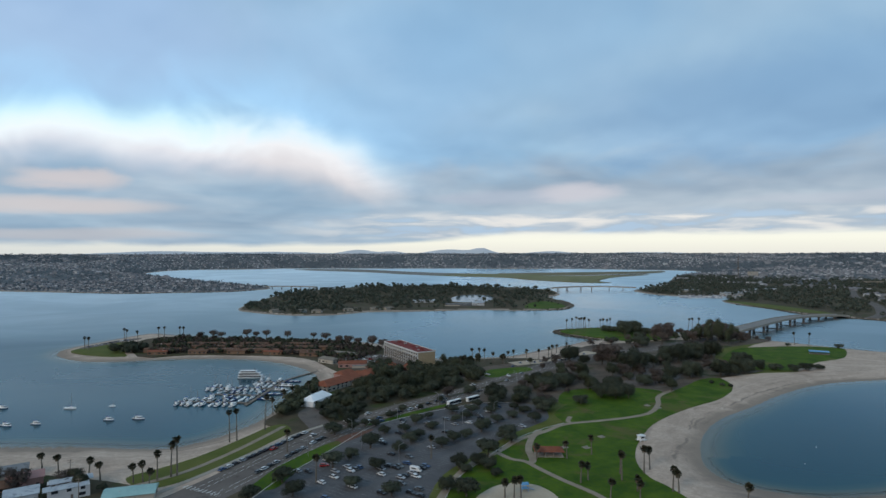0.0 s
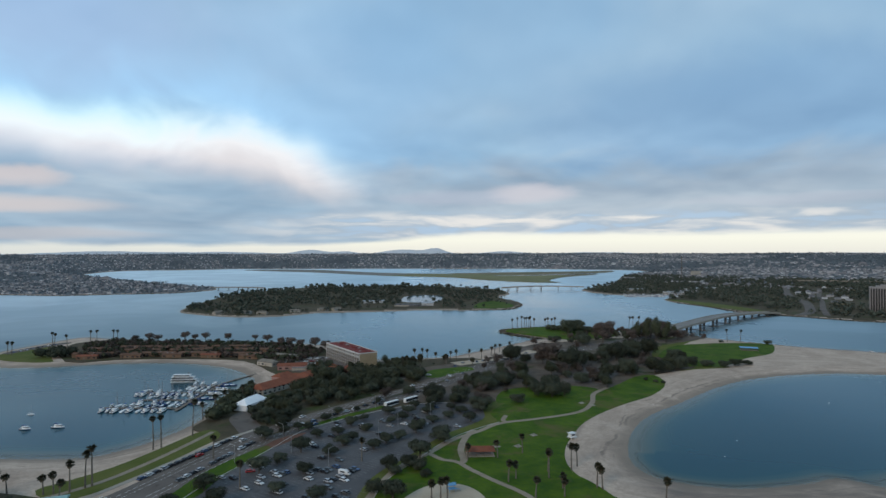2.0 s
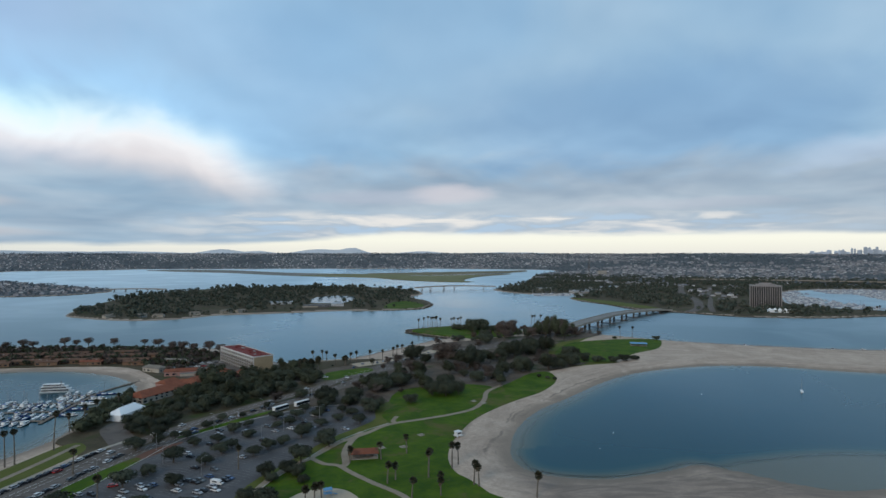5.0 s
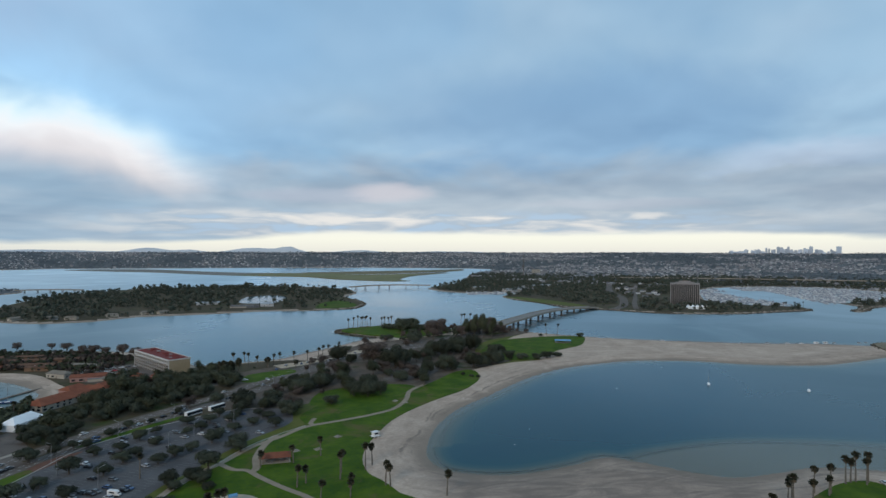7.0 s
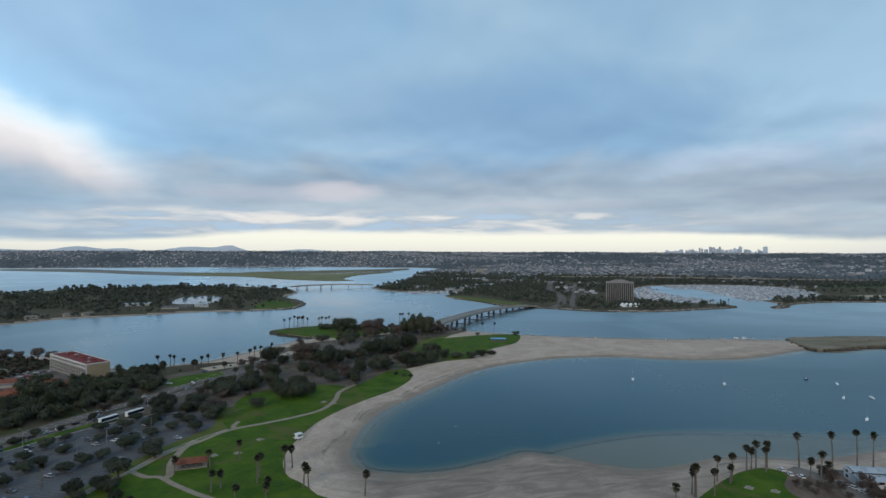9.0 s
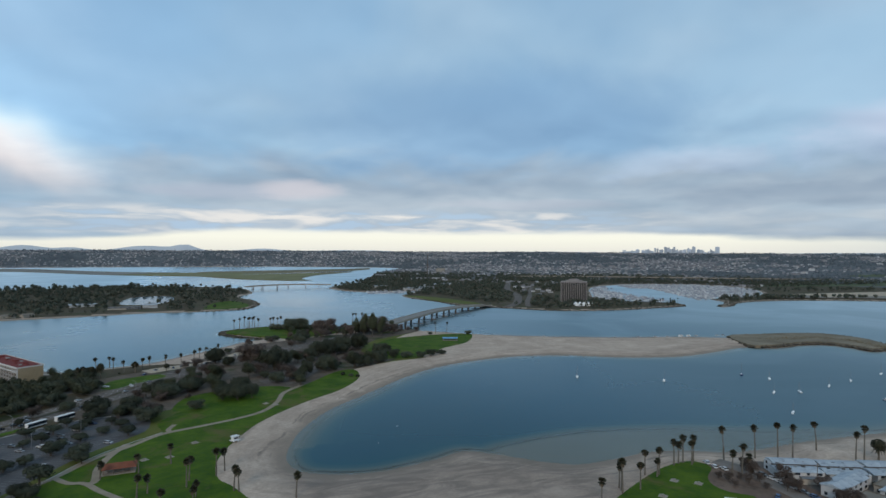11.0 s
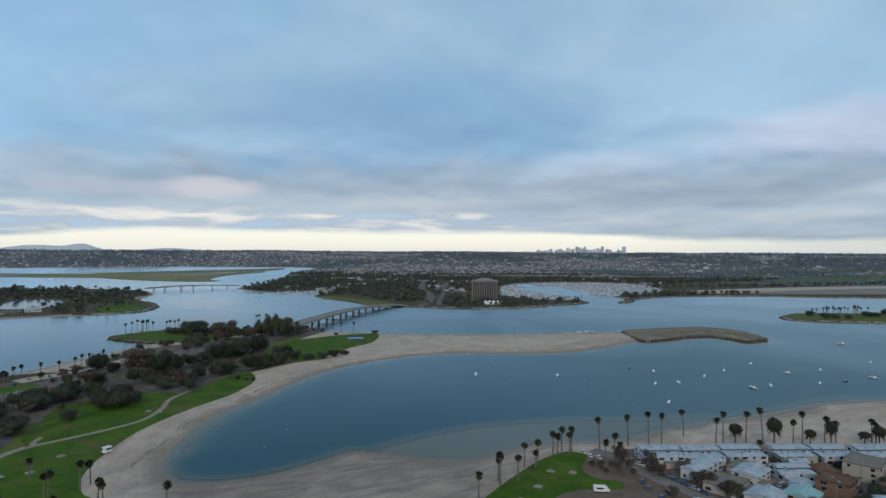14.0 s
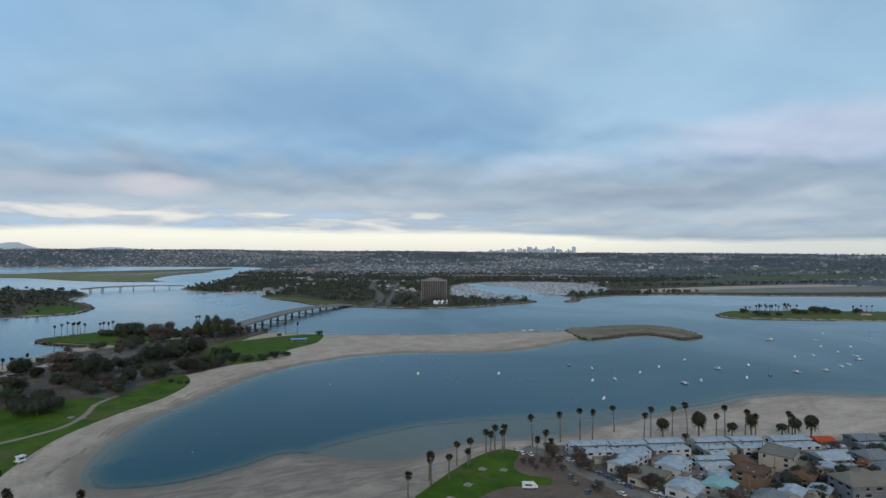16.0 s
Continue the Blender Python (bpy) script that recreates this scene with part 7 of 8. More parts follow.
def make_car(colour, van=False):
    c = CAR_PAINT[colour]
    m = shade("car_paint_" + colour, tuple(v * 0.85 for v in c), c, 0.25, 1.0, 8.0, 0.0, spec=0.6)
    t = empty("car", f"parked {colour} {'van' if van else 'car'} on grey asphalt", "car", "parked cars")
    L, Wd, H = (5.2, 1.95, 2.0) if van else (4.5, 1.8, 1.45)
    bm = bmesh.new()
    prof = [(-L / 2, 0.3), (-L / 2, 0.75), (-L / 2 + 0.15, 0.9), (L * 0.16, 0.95), (L / 2 - 0.25, 0.78), (L / 2, 0.6), (L / 2, 0.3)]
    ring = [[bm.verts.new((x, s * Wd / 2 * (0.96 if z > 0.85 else 1), z)) for x, z in prof] for s in (-1, 1)]
    bm.faces.new(ring[0])
    bm.faces.new(ring[1][::-1])
    for i in range(len(prof)):
        j = (i + 1) % len(prof)
        bm.faces.new((ring[0][j], ring[0][i], ring[1][i], ring[1][j]))
    bmesh.ops.recalc_face_normals(bm, faces=bm.faces)
    part("body", bm, m, t)

    def cabin(inset, z0, z1, x0, x1, s0, s1, mat, name):
        b = bmesh.new()
        lo = [b.verts.new((x, y, z0)) for x, y in ((x0, -inset), (x1, -inset), (x1, inset), (x0, inset))]
        hi = [b.verts.new((x, y, z1)) for x, y in ((x0 + s0, -inset * .86), (x1 - s1, -inset * .86), (x1 - s1, inset * .86), (x0 + s0, inset * .86))]
        b.faces.new(lo[::-1])
        b.faces.new(hi)
        for i in range(4):
            b.faces.new((lo[i], lo[(i + 1) % 4], hi[(i + 1) % 4], hi[i]))
        part(name, b, mat, t)
    front = L * 0.42 if van else L * 0.22
    cabin(Wd * 0.46, 0.88, H - 0.07, -L / 2 + 0.25, front, 0.3, 0.6, M_GLASS, "window_band")
    cabin(Wd * 0.40, H - 0.09, H, -L / 2 + 0.55, front - 0.6, 0.05, 0.05, m, "roof")
    wheel = bmesh.new()
    tube(wheel, (0, -0.11, 0), (0, 0.11, 0), 0.33, 0.33, 10)
    wheel = finish("wheel", wheel, M_TYRE)
    for sx in (-0.31, 0.30):
        for sy in (-1, 1):
            part("wheel", wheel, None, t).location = (L * sx, sy * (Wd / 2 - 0.08), 0.33)
    return t


car_spots = {k: [] for k in CAR_PAINT}
kinds = ["white", "silver", "black", "grey", "black", "blue", "grey", "white", "silver", "black", "grey", "white", "silver", "black", "blue"]
rc = random.Random(4)


def park(x, y, turn, z=2.09, colour=None):
    car_spots[colour or rc.choice(kinds)].append(at(x, y, z, turn, 1.06))


for x, y, t in stalls:
    chance = 0.22 if y < 300 else 0.14 if y < 335 and x < -30 else 0.045
    if rc.random() < chance and all((x - m.translation.x) ** 2 + (y - m.translation.y) ** 2 > 2.6 ** 2 for v in car_spots.values() for m in v):
        park(x, y, t + rc.choice([0, 180]), 2.09)
for k in range(15):
    park(-126 + k * 1.62, 283 + k * 4.35 + rc.uniform(-.4, .4), 70 - k * 0.3, 2.13)
    if k not in (4, 9) and k < 13:
        park(-107 + k * 1.4, 281 + k * 4.5 + rc.uniform(-.5, .5), 71 - k * 0.3, 2.13)
for k in range(9):
    park(-70 + k * 5.6 + rc.uniform(-1, 1), 371 + k * 7.6, 52, 2.13)
for k in range(12):
    f = rc.uniform(0.25, 0.8)
    p, q = Vector(ROAD_LINE[int(f * len(ROAD_LINE))]), Vector(ROAD_LINE[int(f * len(ROAD_LINE)) + 1])
    d = (q - p).normalized()
    off = rc.choice([-6.3, -9.6, 6.3, 9.6, 3.4])
    park(p.x - d.y * off, p.y + d.x * off, math.degrees(math.atan2(d.y, d.x)), 2.13)
park(-111.5, 315, 66, 2.13, "red")
park(-77, 292, 20, 2.09, "red")
for x, y, t in ((317, 219, 70), (316, 213, 60), (318, 209, 75)):
    park(x, y, t, 2.09, "white")
for k in range(9):
    park(329.4 - k * 0.35, 196 - k * 5.6, -86, 2.11)
for x, y, t in ((313, 175, 30), (309, 168, 35), (313, 160, 60), (317, 148, 80), (306, 158, 25)):
    park(x, y, t, 2.06)
for k in range(8):
    park(-450 + k * 1.6, 645 + k * 7.5, -10, 2.1)
for x, y in ((-64, 556), (-58, 566), (-120, 520), (-126, 515), (-84, 520), (-70, 508), (-40, 540), (-36, 530)):
    park(x, y, rc.uniform(0, 180), 2.06)
for c, spots in car_spots.items():
    spread(make_car(c), spots)


def make_bus(label):
    t = empty("coach", label, "bus")
    part("body", one_box(0, 0, 0.45, 12.0, 2.5, 2.9, bevel=0.18), M_WHITE, t)
    for s in (-1, 1):
        part("window_strip", one_box(0.1, s * 1.25, 1.3, 11.5, 0.14, 1.75), M_GLASS, t, "dark tinted side windows")
    part("windscreen", one_box(6.0, 0, 1.4, 0.08, 2.2, 1.6), M_GLASS, t)
    w = bmesh.new()
    tube(w, (0, -0.15, 0), (0, 0.15, 0), 0.5, 0.5, 12)
    w = finish("wheel", w, M_TYRE)
    for x in (-3.8, -2.7, 3.9):
        for s in (-1, 1):
            part("wheel", w, None, t).location = (x, s * 1.1, 0.5)
    return t


spread(make_bus("long white coach with dark windows parked in the lot"), [at(-18, 417, 2.08, 50, 1.05), at(-5, 428.5, 2.08, 49, 1.05)])


def make_motorhome(label):
    t = empty("motorhome", label, "motorhome")
    part("body", one_box(-0.6, 0, 0.5, 5.6, 2.3, 2.5, bevel=0.15), M_WHITE, t)
    part("cab", box(one_box(2.9, 0, 0.5, 1.9, 2.0, 1.1, bevel=0.2), 2.4, 0, 1.5, 1.0, 1.9, 0.9), M_WHITE, t)
    part("windscreen", one_box(2.95, 0, 1.55, 0.1, 1.7, 0.7), M_GLASS, t)
    for s in (-1, 1):
        part("side_window", one_box(-0.6, s * 1.14, 1.7, 3.2, 0.08, 0.7), M_GLASS, t)
    w = bmesh.new()
    tube(w, (0, -0.12, 0), (0, 0.12, 0), 0.38, 0.38, 10)
    w = finish("wheel", w, M_TYRE)
    for x in (-2.0, 2.6):
        for s in (-1, 1):
            part("wheel", w, None, t).location = (x, s * 1.02, 0.38)
    return t


spread(make_motorhome("white motorhome parked on asphalt"), [at(-30, 288, 2.09, -25, 0.85), at(287, 176, 2.09, -35, 1.0)])

# ---- boats and docks ----


def hull_mesh(L, B, H, name, mat):
    bm = bmesh.new()
    rows = []
    for k in range(8):
        f = k / 7
        w = B / 2 * (0.85 + 0.15 * math.sin(min(f * 2, 1) * math.pi / 2)) * (1 - max(0, (f - 0.5) / 0.5) ** 2.2)
        w = max(w, 0.03)
        x, sheer = -L / 2 + L * f, H * (1 + 0.35 * f * f)
        rows.append([bm.verts.new((x, -w, sheer)), bm.verts.new((x * 0.96, -w * 0.6, -0.3)), bm.verts.new((x * 0.96, w * 0.6, -0.3)), bm.verts.new((x, w, sheer))])
    for a, b in zip(rows, rows[1:]):
        for i in range(4):
            bm.faces.new((a[i], a[(i + 1) % 4], b[(i + 1) % 4], b[i]))
    bm.faces.new(rows[0])
    bm.faces.new(rows[-1][::-1])
    bmesh.ops.recalc_face_normals(bm, faces=bm.faces)
    return finish(name, bm, mat)


M_NAVY = shade("navy_canvas", (0.015, 0.03, 0.09), (0.03, 0.06, 0.16), 0.8, 0.5, 4.0, 0.0)


M_COVER = shade("blue_boat_cover", (0.02, 0.06, 0.22), (0.04, 0.11, 0.34), 0.8, 0.5, 4.0, 0.0)


def make_motorboat(label, L, cover):
    t = empty("motorboat", label, "boat")
    part("hull", hull_mesh(L, L * 0.32, 0.9, "hull", M_GEL), None, t)
    part("cabin", one_box(L * 0.08, 0, 0.9, L * 0.36, L * 0.22, 1.35, bevel=0.12), M_GEL, t)
    part("cabin_window_band", one_box(L * 0.09, 0, 1.35, L * 0.37, L * 0.225, 0.65), M_GLASS, t)
    part("cockpit", one_box(-L * 0.37, 0, 0.82, L * 0.2, L * 0.2, 0.14), M_DIM, t, "dark open cockpit")
    part("rubbing_strake", hull_mesh(L * 1.004, L * 0.326, 0.42, "rubbing_strake", M_NAVY if cover is M_NAVY else M_DIM), None, t, "dark hull stripe")
    part("canopy", one_box(-L * 0.16, 0, 2.85, L * 0.28, L * 0.24, 0.14, bevel=0.05), cover, t)
    part("wheelhouse", one_box(-L * 0.16, 0, 0.85, L * 0.2, L * 0.19, 2.05, bevel=0.08), M_GEL, t)
    return t


def make_sailboat(label, L, cover):
    t = empty("sailboat", label, "boat")
    part("hull", hull_mesh(L, L * 0.3, 0.95, "hull", M_NAVY if cover is M_COVER else M_GEL), None, t)
    part("side_deck", one_box(-L * 0.06, 0, 0.84, L * 0.72, L * 0.2, 0.1), M_GEL, t, "white deck")
    part("cabin", one_box(L * 0.06, 0, 0.85, L * 0.38, L * 0.16, 0.5, bevel=0.12), M_GEL, t)
    bm = bmesh.new()
    tube(bm, (L * 0.1, 0, 0.8), (L * 0.1, 0, L * 1.3), 0.15, 0.1, 6)
    part("mast", bm, M_METAL, t)
    bm = bmesh.new()
    tube(bm, (L * 0.1, 0, 2.0), (-L * 0.34, 0, 2.0), 0.07, 0.07, 6)
    part("boom", bm, M_METAL, t)
    bm = bmesh.new()
    tube(bm, (L * 0.09, 0, 2.2), (-L * 0.32, 0, 2.15), 0.22, 0.14, 7)
    part("furled_sail", bm, cover, t, "furled sail under a cover")
    bm = bmesh.new()
    for a in ((L / 2, 0), (-L / 2, 0), (L * 0.1, L * 0.14), (L * 0.1, -L * 0.14)):
        tube(bm, (a[0], a[1], 1.0), (L * 0.1, 0, L * 1.22), 0.02, 0.02, 4)
    part("stays", bm, M_METAL, t)
    return t


BOATS = [make_motorboat("white motorboat afloat with a dark blue canopy", 8.0, M_NAVY), make_motorboat("white motorboat afloat with a blue canopy", 9.5, M_NAVY), make_motorboat("large white cabin cruiser afloat", 12.0, M_WHITE),
         make_sailboat("moored white sailboat with furled sail", 9.0, M_NAVY), make_sailboat("moored white sailboat with bare mast", 7.5, M_WHITE), make_sailboat("dark blue sailboat with a blue sail cover", 10.0, M_COVER), make_motorboat("white motorboat under a bright blue cover", 8.5, M_COVER)]
boat_spots = [[] for _ in BOATS]
rb = random.Random(8)
for x, y in ((-337, 393), (-284, 358), (-300, 353), (-243, 370), (-225, 374)):
    boat_spots[rb.choice([0, 0, 1])].append(at(x, y, 0, 10 + rb.uniform(-25, 25), 0.9))
boat_spots[3].append(at(-289, 396, 0, 5, 0.95))
boat_spots[4].append(at(-263, 404, 0, 10, 0.6))
MOORED = [(383, 426, 3), (445, 387, 3), (528, 380, 5), (536, 358, 4), (495, 321, 4), (516, 315, 4), (558, 320, 4), (596, 327, 4), (652, 336, 3), (552, 271, 1), (575, 270, 4), (637, 291, 0), (680, 285, 4), (620, 254, 4), (648, 248, 5), (868, 358, 2), (768, 282, 4), (684, 242, 1),
          (795, 276, 3), (716, 230, 0), (844, 271, 4), (753, 232, 4), (770, 232, 3), (808, 237, 0), (920, 327, 3), (1004, 297, 3), (454, 274, 4), (998, 351, 3), (832, 249, 3), (870, 300, 4), (900, 280, 3)]
for x, y, k in MOORED:
    boat_spots[k].append(at(x, y, 0, (48 if k > 2 else 95) + rb.uniform(-24, 24), 0.85))


def dock(name, pts, width, label):
    t = empty(name, label, "dock")
    part("deck", ribbon_mesh(pts, width, 0.75, 0.4), M_WOOD, t)
    p = [Vector(q) for q in pts]
    pile = bmesh.new()
    tube(pile, (0, 0, -4), (0, 0, 2.4), 0.2, 0.18, 6)
    pile = finish("pile", pile, M_WOOD)
    for a, b in zip(p, p[1:]):
        n = max(1, int((b - a).length / 12))
        for k in range(n):
            q = a + (b - a) * (k + 0.5) / n
            part("pile", pile, None, t).location = (q.x + width / 2, q.y, 0)
    return t


dock("gangway", [(-146, 548), (-158, 520), (-166, 500), (-168, 470), (-168, 412)], 2.6, "long grey wooden dock leading to the boats")
for y, x0 in ((418, -224), (441, -206), (464, -218), (487, -190)):
    dock("finger_dock", [(-168, y), ((x0 - 168) / 2, y + 1), (x0, y + 1)], 2.2, "grey wooden finger dock between boats")
    x = -172.0
    while x > x0:
        for s in (-1, 1):
            if rb.random() < 0.92:
                k = rb.choice([0, 1, 2, 1, 5, 3, 3, 4, 6, 6, 5])
                boat_spots[k].append(at(x, y + s * 6.2, 0, 90 * s + rb.uniform(-4, 4) + 180, rb.uniform(0.66, 1.06)))
        x -= rb.uniform(4.2, 6.4)
for x in (-163, -158):
    for y in (430, 445, 460, 475, 490):
        boat_spots[rb.choice([0, 1, 6, 5])].append(at(x + rb.uniform(-.5, .5) + 1, y, 0, rb.uniform(-8, 8), 0.9))
for proto, spots in zip(BOATS, boat_spots):
    spread(proto, spots)


def excursion_boat():
    t = empty("excursion_boat", "white three-deck excursion boat at its dock", "boat")
    part("hull", hull_mesh(27, 8.0, 1.4, "hull", M_GEL), None, t)
    for k, (L, z) in enumerate(((22, 1.4), (20, 4.0), (15, 6.6))):
        part("deck_house", one_box(-1 - k, 0, z, L, 6.4 - k * 0.7, 2.0 if k < 2 else 1.6), M_WHITE, t)
        part("window_strip", one_box(-1 - k, 0, z + 0.55, L - 0.4, 6.55 - k * 0.7, 1.2), M_GLASS, t)
        part("deck_roof", one_box(-1 - k, 0, z + (2.0 if k < 2 else 1.6), L + 1.6, 7.2 - k * 0.7, 0.25), M_WHITE, t)
    bm = bmesh.new()
    tube(bm, (3, 0, 8), (3, 0, 11), 0.3, 0.3, 8)
    part("funnel", bm, M_SHADOW_WALL, t)
    return local(pose(-201, 504, 0, 0, 0, 5) @ Matrix.Diagonal((0.88, 0.88, 0.8, 1)), t)


excursion_boat()
# the crowded far marina
a_, b_ = rng.uniform(940, 1640, 4400), rng.uniform(1000, 1570, 4400)
sd = depth_inside(a_, b_, LANDS["main"][0])
keep = (sd < -6) & ((np.abs(((a_ + 0.3 * b_) % 46) - 23) < 17)) & (np.abs((a_ - 1060) - 0.38 * (b_ - 940)) > 34 + 0.13 * np.clip(b_ - 940, 0, 400) * (b_ < 1400)) & (b_ > 1015)
verts, faces = [], []
for x, y in list(zip(a_[keep], b_[keep]))[:1900] + [(rng.uniform(470, 620), rng.uniform(1440, 1520)) for _ in range(130)]:
    L, B, H, c, s = rng.uniform(6, 12), rng.uniform(2.4, 3.6), rng.uniform(1.2, 2.6), 0.95, -0.3
    for (w, d, z0, z1) in ((L, B, -0.3, 1.1), (L * 0.45, B * 0.7, 1.1, 1.1 + H)):
        b = len(verts)
        verts += [(x + c * u * w / 2 - s * v * d / 2, y + s * u * w / 2 + c * v * d / 2, z) for z in (z0, z1) for u, v in ((-1, -1), (0.6, -1), (1.0, 0), (0.6, 1), (-1, 1))]
        faces += [[b + i for i in range(4, -1, -1)], [b + 5 + i for i in range(5)]] + [[b + i, b + (i + 1) % 5, b + 5 + (i + 1) % 5, b + 5 + i] for i in range(5)]
    if rng.uniform() < 0.6:
        b, m = len(verts), rng.uniform(9, 16)
        verts += [(x - 0.12, y, 1), (x + 0.12, y, 1), (x, y + 0.2, 1), (x, y, m)]
        faces += [[b, b + 1, b + 3], [b + 1, b + 2, b + 3], [b + 2, b, b + 3]]
M_BOATS = shade("far_boat_paint", (0.4, 0.41, 0.43), (0.6, 0.6, 0.6), 0.5, 0.1, 2.0, 0.0, islands=[(0.0, (0.09, 0.12, 0.18)), (0.4, (0.26, 0.28, 0.32)), (0.75, (0.46, 0.47, 0.49)), (1.0, (0.76, 0.76, 0.76))])
tagged(link_mesh("marina_boats", verts, faces, (M_BOATS,)), "hundreds of white boats crowded in a far marina", "boats", kind="stuff")

# ---- jetty, rocks and shore edges ----
JETTY = [(668, 491), (686, 480), (706, 479), (733, 482), (758, 479), (775, 469), (780, 451), (779, 434), (775, 422), (793, 419), (814, 422), (835, 450), (849, 476), (850, 505), (840, 527), (808, 542), (757, 551), (707, 553)]
M_JETTY = shade("jetty_top", (0.11, 0.09, 0.06), (0.24, 0.20, 0.145), 0.95, 0.03, 0.6, 0.2)
sheet("jetty", JETTY, 3.4, M_JETTY, "brown earth-topped rock jetty closing the cove", "jetty", n=3, thick=3.2)


def rocks(name, line, count, wide, low, high, z, label, mat=None):
    """Broken boulders tumbled along a line, in one mesh."""
    verts, faces = [], []
    p = [Vector(q) for q in line]
    for _ in range(count):
        i = rng.integers(0, len(p) - 1)
        q = p[i].lerp(p[i + 1], rng.uniform())
        s = rng.uniform(low, high)
        c = Vector((q.x + rng.normal(0, wide), q.y + rng.normal(0, wide), z + rng.normal(0, 0.35)))
        b = len(verts)
        for u, v, w in ((1, 0, 0), (0, 1, 0), (-1, 0, 0), (0, -1, 0), (0, 0, 0.8), (0, 0, -0.8)):
            k = s * rng.uniform(0.65, 1.2)
            verts.append((c.x + u * k + rng.normal(0, s * .2), c.y + v * k + rng.normal(0, s * .2), c.z + w * k))
        faces += [[b + i, b + (i + 1) % 4, b + 4] for i in range(4)] + [[b + (i + 1) % 4, b + i, b + 5] for i in range(4)]
    return tagged(link_mesh(name, verts, faces, (mat or M_ROCK,)), label, "rocks", kind="stuff")


rock_label = "grey-brown boulders along the waterline"
JETTY_SPINE = [(721, 515), (757, 510), (786, 505), (804, 492), (812, 473), (814, 464), (807, 442), (794, 422), (803, 421)]
M_DRY_ROCK = shade("dry_jetty_rock", (0.10, 0.08, 0.05), (0.22, 0.18, 0.12), 0.95, 0.2, 1.5, 0.2, islands=[(0.0, (0.07, 0.06, 0.042)), (0.6, (0.17, 0.14, 0.095)), (1.0, (0.28, 0.23, 0.16))])
rocks("jetty_top_stones", smooth(JETTY_SPINE, False, 4), 900, 5.0, 0.4, 1.0, 3.2, "yellow-brown stones and dry scrub strewn over the jetty top", M_DRY_ROCK)
rocks("jetty_rocks", smooth(JETTY + JETTY[:1], False, 3), 2400, 2.2, 0.9, 2.2, 1.5, rock_label)
rocks("spit_rocks", smooth([(146, 750), (122, 777), (105, 803), (101, 820), (112, 840), (167, 862), (232, 834)], False), 1000, 1.7, 0.6, 1.3, 0.9, rock_label)
rocks("channel_rocks", smooth([(526, 1274), (550, 1180), (560, 1085), (590, 1035), (624, 1000), (658, 955), (701, 920), (813, 893), (895, 903), (970, 911), (1000, 930), (1018, 975)], False), 900, 2.0, 0.9, 1.9, 0.7, rock_label)
rocks("far_rocks", smooth([(1181, 1028), (1150, 955), (1055, 888), (1085, 885), (1154, 932), (1281, 948), (1424, 903), (1537, 835), (1634, 740)], False), 700, 2.0, 1.0, 2.0, 0.7, rock_label)
rocks("island_rocks", smooth([(69, 1124), (147, 1143), (174, 1202), (183, 1241), (182, 1297), (173, 1374)], False), 300, 2.0, 0.9, 1.8, 0.6, rock_label)
rocks("islet_rocks", smooth([(1188, 583), (1102, 566), (1062, 530), (1084, 487), (1125, 452), (1181, 408)], False), 350, 1.8, 0.8, 1.6, 0.6, rock_label)
rocks("point_rocks", smooth([(-1145, 1557), (-967, 1525), (-855, 1569), (-723, 1608), (-674, 1690)], False), 400, 2.5, 1.0, 2.2, 0.7, rock_label)

# ---- poles and far landmarks ----


def make_pole(label, h):
    t = empty("utility_pole", label, "pole")
    bm = bmesh.new()
    tube(bm, (0, 0, -0.3), (0, 0, h), 0.2, 0.13, 7)
    part("post", bm, M_WOOD, t)
    for k in range(2):
        part("crossarm", one_box(0, 0, h - 0.6 - k * 1.1, 2.6, 0.14, 0.16), M_WOOD, t)
    return t


spread(make_pole("dark wooden utility pole with crossarms", 11.5), [at(x, y, 2.0, 20) for x, y in ((364, 158), (386, 148), (396, 120), (420, 138), (446, 120), (470, 108), (430, 100), (358, 112), (-170, 240), (-190, 262), (340, 176))])


def make_street_lamp(label):
    t = empty("street_lamp", label, "street lamp")
    bm = bmesh.new()
    tube(bm, (0, 0, -0.2), (0, 0, 9.0), 0.13, 0.08, 7)
    tube(bm, (0, 0, 8.9), (2.4, 0, 9.5), 0.06, 0.05, 6)
    part("post", bm, M_METAL, t)
    part("lamp_head", one_box(2.7, 0, 9.4, 0.9, 0.32, 0.16, bevel=0.04), M_METAL, t)
    return t


lamp_at = []
for k in range(40, len(ROAD_LINE) - 20, 11):
    p, q = Vector(ROAD_LINE[k]), Vector(ROAD_LINE[k + 1])
    d = (q - p).normalized()
    lamp_at.append(at(p.x + d.y * 13.4, p.y - d.x * 13.4, 2.0, math.degrees(math.atan2(d.x, -d.y))))
for x, y in ((-64, 320), (-20, 350), (10, 390), (-40, 300), (-10, 370)):
    lamp_at.append(at(x, y, 2.05, 40))
spread(make_street_lamp("tall grey street lamp with a short arm"), lamp_at)
spire = empty("observation_tower", "thin dark grey observation tower far inland", "tower")
bm = bmesh.new()
tube(bm, (0, 0, -2), (0, 0, 88), 1.7, 1.4, 10)
part("shaft", bm, M_SHADOW_WALL, spire)
bm = bmesh.new()
tube(bm, (0, 0, 40), (0, 0, 45), 4.4, 4.4, 14)
part("cabin", bm, M_SHADOW_WALL, spire)
spire.matrix_basis = pose(982, 2370, 6)

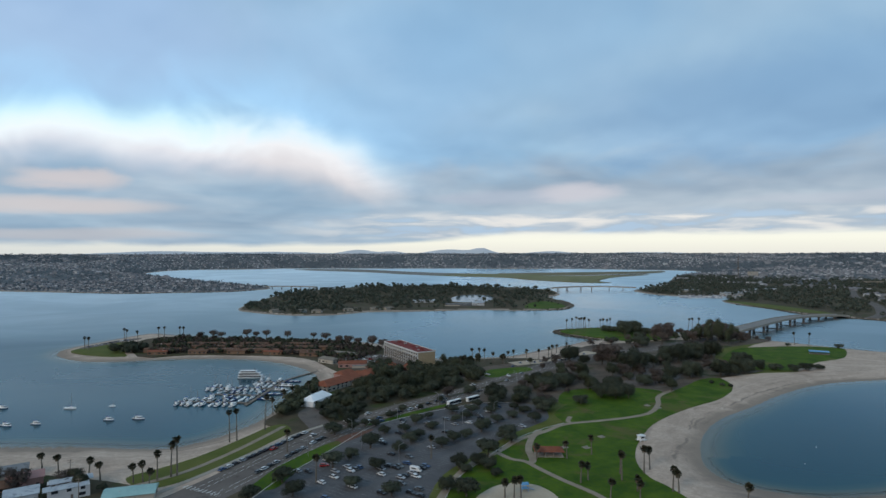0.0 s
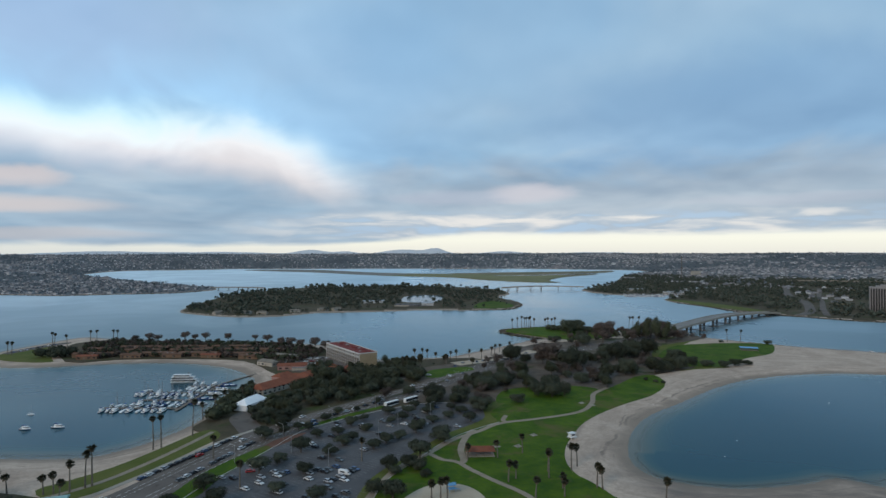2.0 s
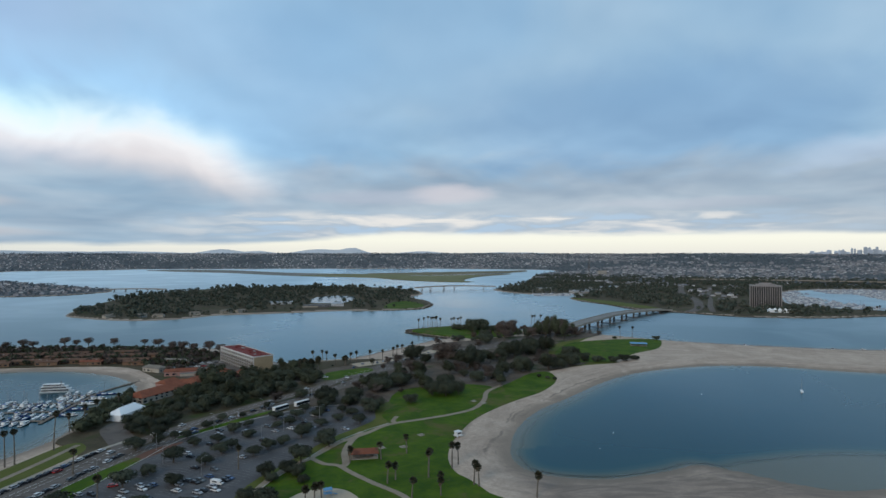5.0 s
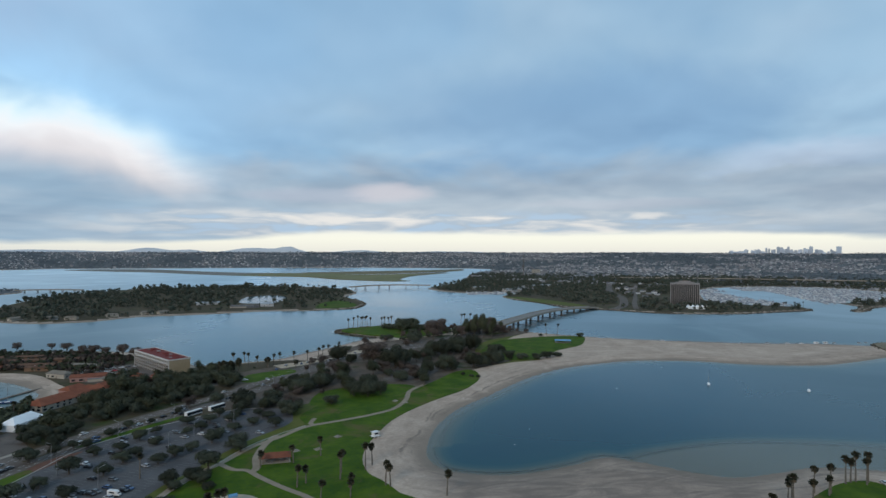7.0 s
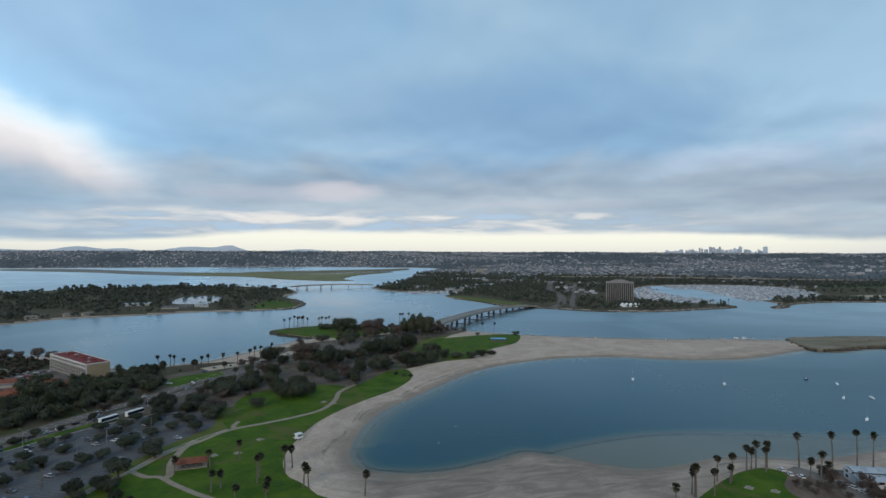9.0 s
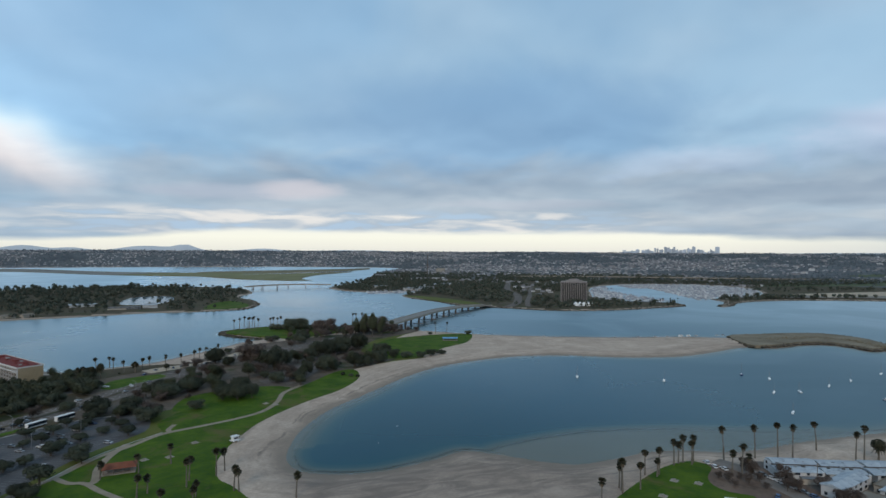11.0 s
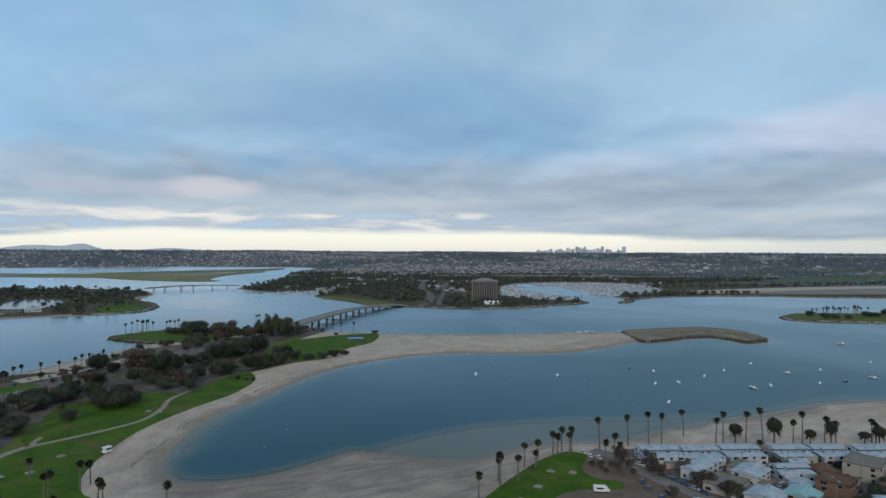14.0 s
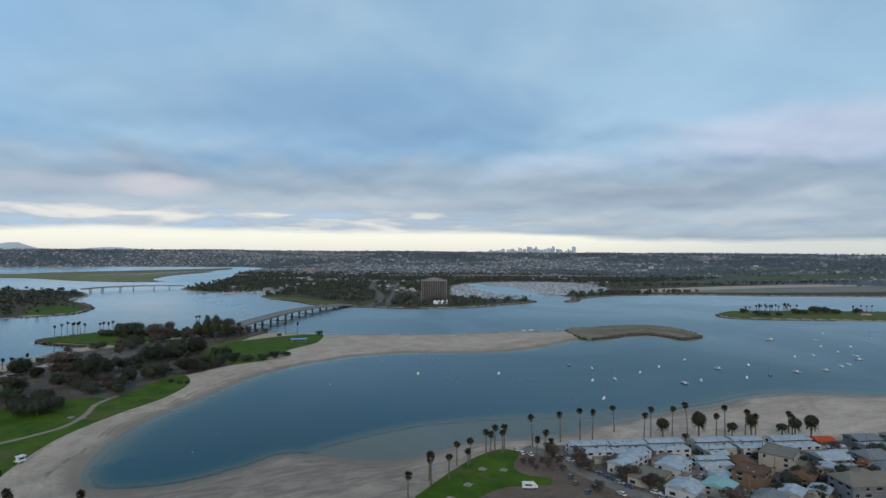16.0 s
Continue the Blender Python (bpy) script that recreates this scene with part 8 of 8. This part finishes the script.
rt = random.Random(15)
for k in range(46):
    # low blocks at the near end, a cluster of slim towers, a wide tall one at the far end
    f = k / 45
    a = 39.4 + 8.0 * f + rt.uniform(-0.16, 0.16)
    peak = 0.35 + 0.65 * math.exp(-((f - 0.55) / 0.3) ** 2)
    h = 10 + 42 * rt.random() ** 1.1 * peak
    w = rt.uniform(12, 28)
    if k == 45:
        a, h, w = 47.5, 52, 30
    if k == 34:
        h, w = 51, 24
    t = empty("skyscraper", "pale grey-blue downtown high-rise on the horizon", "skyscraper", "downtown high-rises")
    part("shaft", one_box(0, 0, -20, w, 16, h + 20, bevel=0.4), M_DOWNTOWN, t)
    if rt.random() < 0.6:
        part("crown", one_box(rt.uniform(-0.2, 0.2) * w, 0, h, w * rt.uniform(0.35, 0.65), 10, rt.uniform(2, 6), bevel=0.3), M_DOWNTOWN, t)
    if rt.random() < 0.2:
        bm = bmesh.new()
        tube(bm, (0, 0, h), (0, 0, h + rt.uniform(7, 12)), 0.9, 0.3, 6)
        part("spire", bm, M_DOWNTOWN, t)
    r = 4870 + rt.uniform(-12, 12)
    t.matrix_basis = pose(50 + r * math.sin(radians(a)), -10 + r * math.cos(radians(a)), 97, 0, 0, -a)


def make_pad(label):
    t = empty("picnic_table", label, "table")
    part("pad", one_box(0, 0, 0, 3.6, 3.6, 0.14), M_CONCRETE, t, "square concrete pad")
    part("tabletop", one_box(0, 0, 0.72, 1.8, 0.8, 0.1), M_CONCRETE, t)
    part("base", one_box(0, 0, 0.1, 1.0, 0.5, 0.62), M_CONCRETE, t)
    for s in (-1, 1):
        part("bench", one_box(0, s * 0.85, 0.38, 1.8, 0.3, 0.1), M_CONCRETE, t)
        part("bench_leg", one_box(0, s * 0.85, 0.1, 0.3, 0.2, 0.3), M_CONCRETE, t)
    return t


spread(make_pad("concrete picnic table on a square pad in the lawn"), [at(x, y, 2.08, 30) for x, y in ((284, 207), (292, 200), (266, 195), (250, 187), (118, 424), (124, 418), (60, 330), (72, 350), (48, 330))])
swing = empty("playground_climber", "small blue playground climber on pale sand", "playground")
bm = bmesh.new()
for x, y in ((-1.5, -1.2), (1.5, -1.2), (1.5, 1.2), (-1.5, 1.2)):
    tube(bm, (x, y, -0.1), (x, y, 3.0), 0.09, 0.09, 6)
part("frame", bm, M_BLUE_ROOF, swing)
part("platform", one_box(0, 0, 1.3, 3.2, 2.6, 0.15), M_BLUE_ROOF, swing)
part("roof", gable(bmesh.new(), 3.0, 2.4, 0.9, 3.0, 0.3), M_BLUE_ROOF, swing)
bm = bmesh.new()
box(bm, 0, 0, 0, 3.2, 0.7, 0.1)
bmesh.ops.transform(bm, matrix=pose(3.0, 0, 0.65, 0, 24, 0), verts=bm.verts)
part("slide", bm, M_BLUE_ROOF, swing)
swing.matrix_basis = pose(22, 268, 2.12, 0, 0, 20)


# ---- cars and trailers on the sand bar, buoys, yard walls ----
trailers = []
for x, y, t in ((560, 596, 20), (612, 582, -10), (628, 578, -12), (698, 564, -5), (707, 563, 0), (480, 634, -30), (590, 588, 0), (668, 570, -8), (742, 556, 10)):
    copy_thing(bpy.data.objects["car"], at(x, y, 2.02, t, 1.1))
for x, y, t in ((645, 573, -8), (656, 571, -6)):
    copy_thing(bpy.data.objects["motorhome"], at(x, y, 2.02, t, 0.85))


def make_buoy(label):
    t = empty("buoy", label, "buoy")
    bm = bmesh.new()
    tube(bm, (0, 0, -0.3), (0, 0, 0.55), 0.5, 0.42, 10)
    part("float", bm, M_WHITE, t)
    bm = bmesh.new()
    tube(bm, (0, 0, 0.5), (0, 0, 1.4), 0.07, 0.05, 6)
    part("staff", bm, M_WHITE, t)
    return t


spread(make_buoy("small white mooring buoy on the cove"), [at(x, y, 0, 0, 0.45) for x, y in ((190, 345), (170, 318), (300, 430))])


def yard_wall(x, y, w, d, turn, label):
    """A low wall round three sides of a yard."""
    t = empty("yard_wall", label, "wall")
    for sx, sy, a, b in ((0, -d / 2, w, 0.2), (-w / 2, 0, 0.2, d), (w / 2, 0, 0.2, d)):
        part("wall_panel", one_box(sx, sy, -0.2, a, b, 1.9), WALLS["cream"], t)
    t.matrix_basis = pose(x, y, 2.0, 0, 0, turn)


for x, y, w, d in ((352, 160, 14, 7), (372, 156, 13, 7), (392, 158, 12, 9), (398, 126, 10, 8), (428, 128, 12, 8), (364, 136, 10, 8), (352, 138, 9, 7), (448, 116, 10, 8), (388, 112, 9, 8), (410, 104, 8, 7), (432, 101, 10, 7), (366, 112, 8, 8)):
    yard_wall(x, y, w, d, 14 if y < 140 else -27, "low pale wall round a small yard")

for k, (x, y, t) in enumerate(((371, 190, -27), (352, 160, 63), (368, 160, 60), (331, 140, -75), (329, 134, -75), (366, 140, 15), (398, 146, -27), (420, 112, 12), (390, 118, 14), (368, 108, 14), (408, 108, 14), (446, 100, 14), (337, 113, -70), (334, 104, -70), (430, 84, 14), (398, 76, 14))):
    copy_thing([o for o in scene.objects if o.name.split(".")[0] == "car" and o.parent is None][k * 9], at(x, y, 2.06, t, 1.05))

all_cars = [o for o in scene.objects if o.name.split(".")[0] == "car" and o.parent is None]
rc = random.Random(31)
for x, y, t in ((-11, 509, 20), (-3, 521, 5), (6, 520, 0), (24, 517, -60), (36, 527, 55), (-6, 479, 50), (22, 497, 55), (30, 560, 70), (38, 577, 60), (47, 588, 20), (52, 583, 95), (58, 587, 95), (64, 590, 95), (70, 586, 100), (78, 594, 100),
                (84, 596, 100), (90, 602, 60), (100, 620, 60), (108, 632, 60), (150, 520, 40), (142, 512, 40), (158, 532, 40), (166, 540, 50), (148, 498, 60)):
    copy_thing(rc.choice(all_cars), at(x, y, 2.1, t + rc.uniform(-5, 5), 1.0))
for k in range(26):
    x, y = -136 + (k % 9) * 6.2 + rc.uniform(-1, 1), 566 + (k // 9) * 15 + (k % 9) * 1.6
    if math.hypot(x + 73, y - 587) > 30:
        copy_thing(rc.choice(all_cars), at(x, y, 2.09, 15 + rc.choice([0, 180]), 1.0))
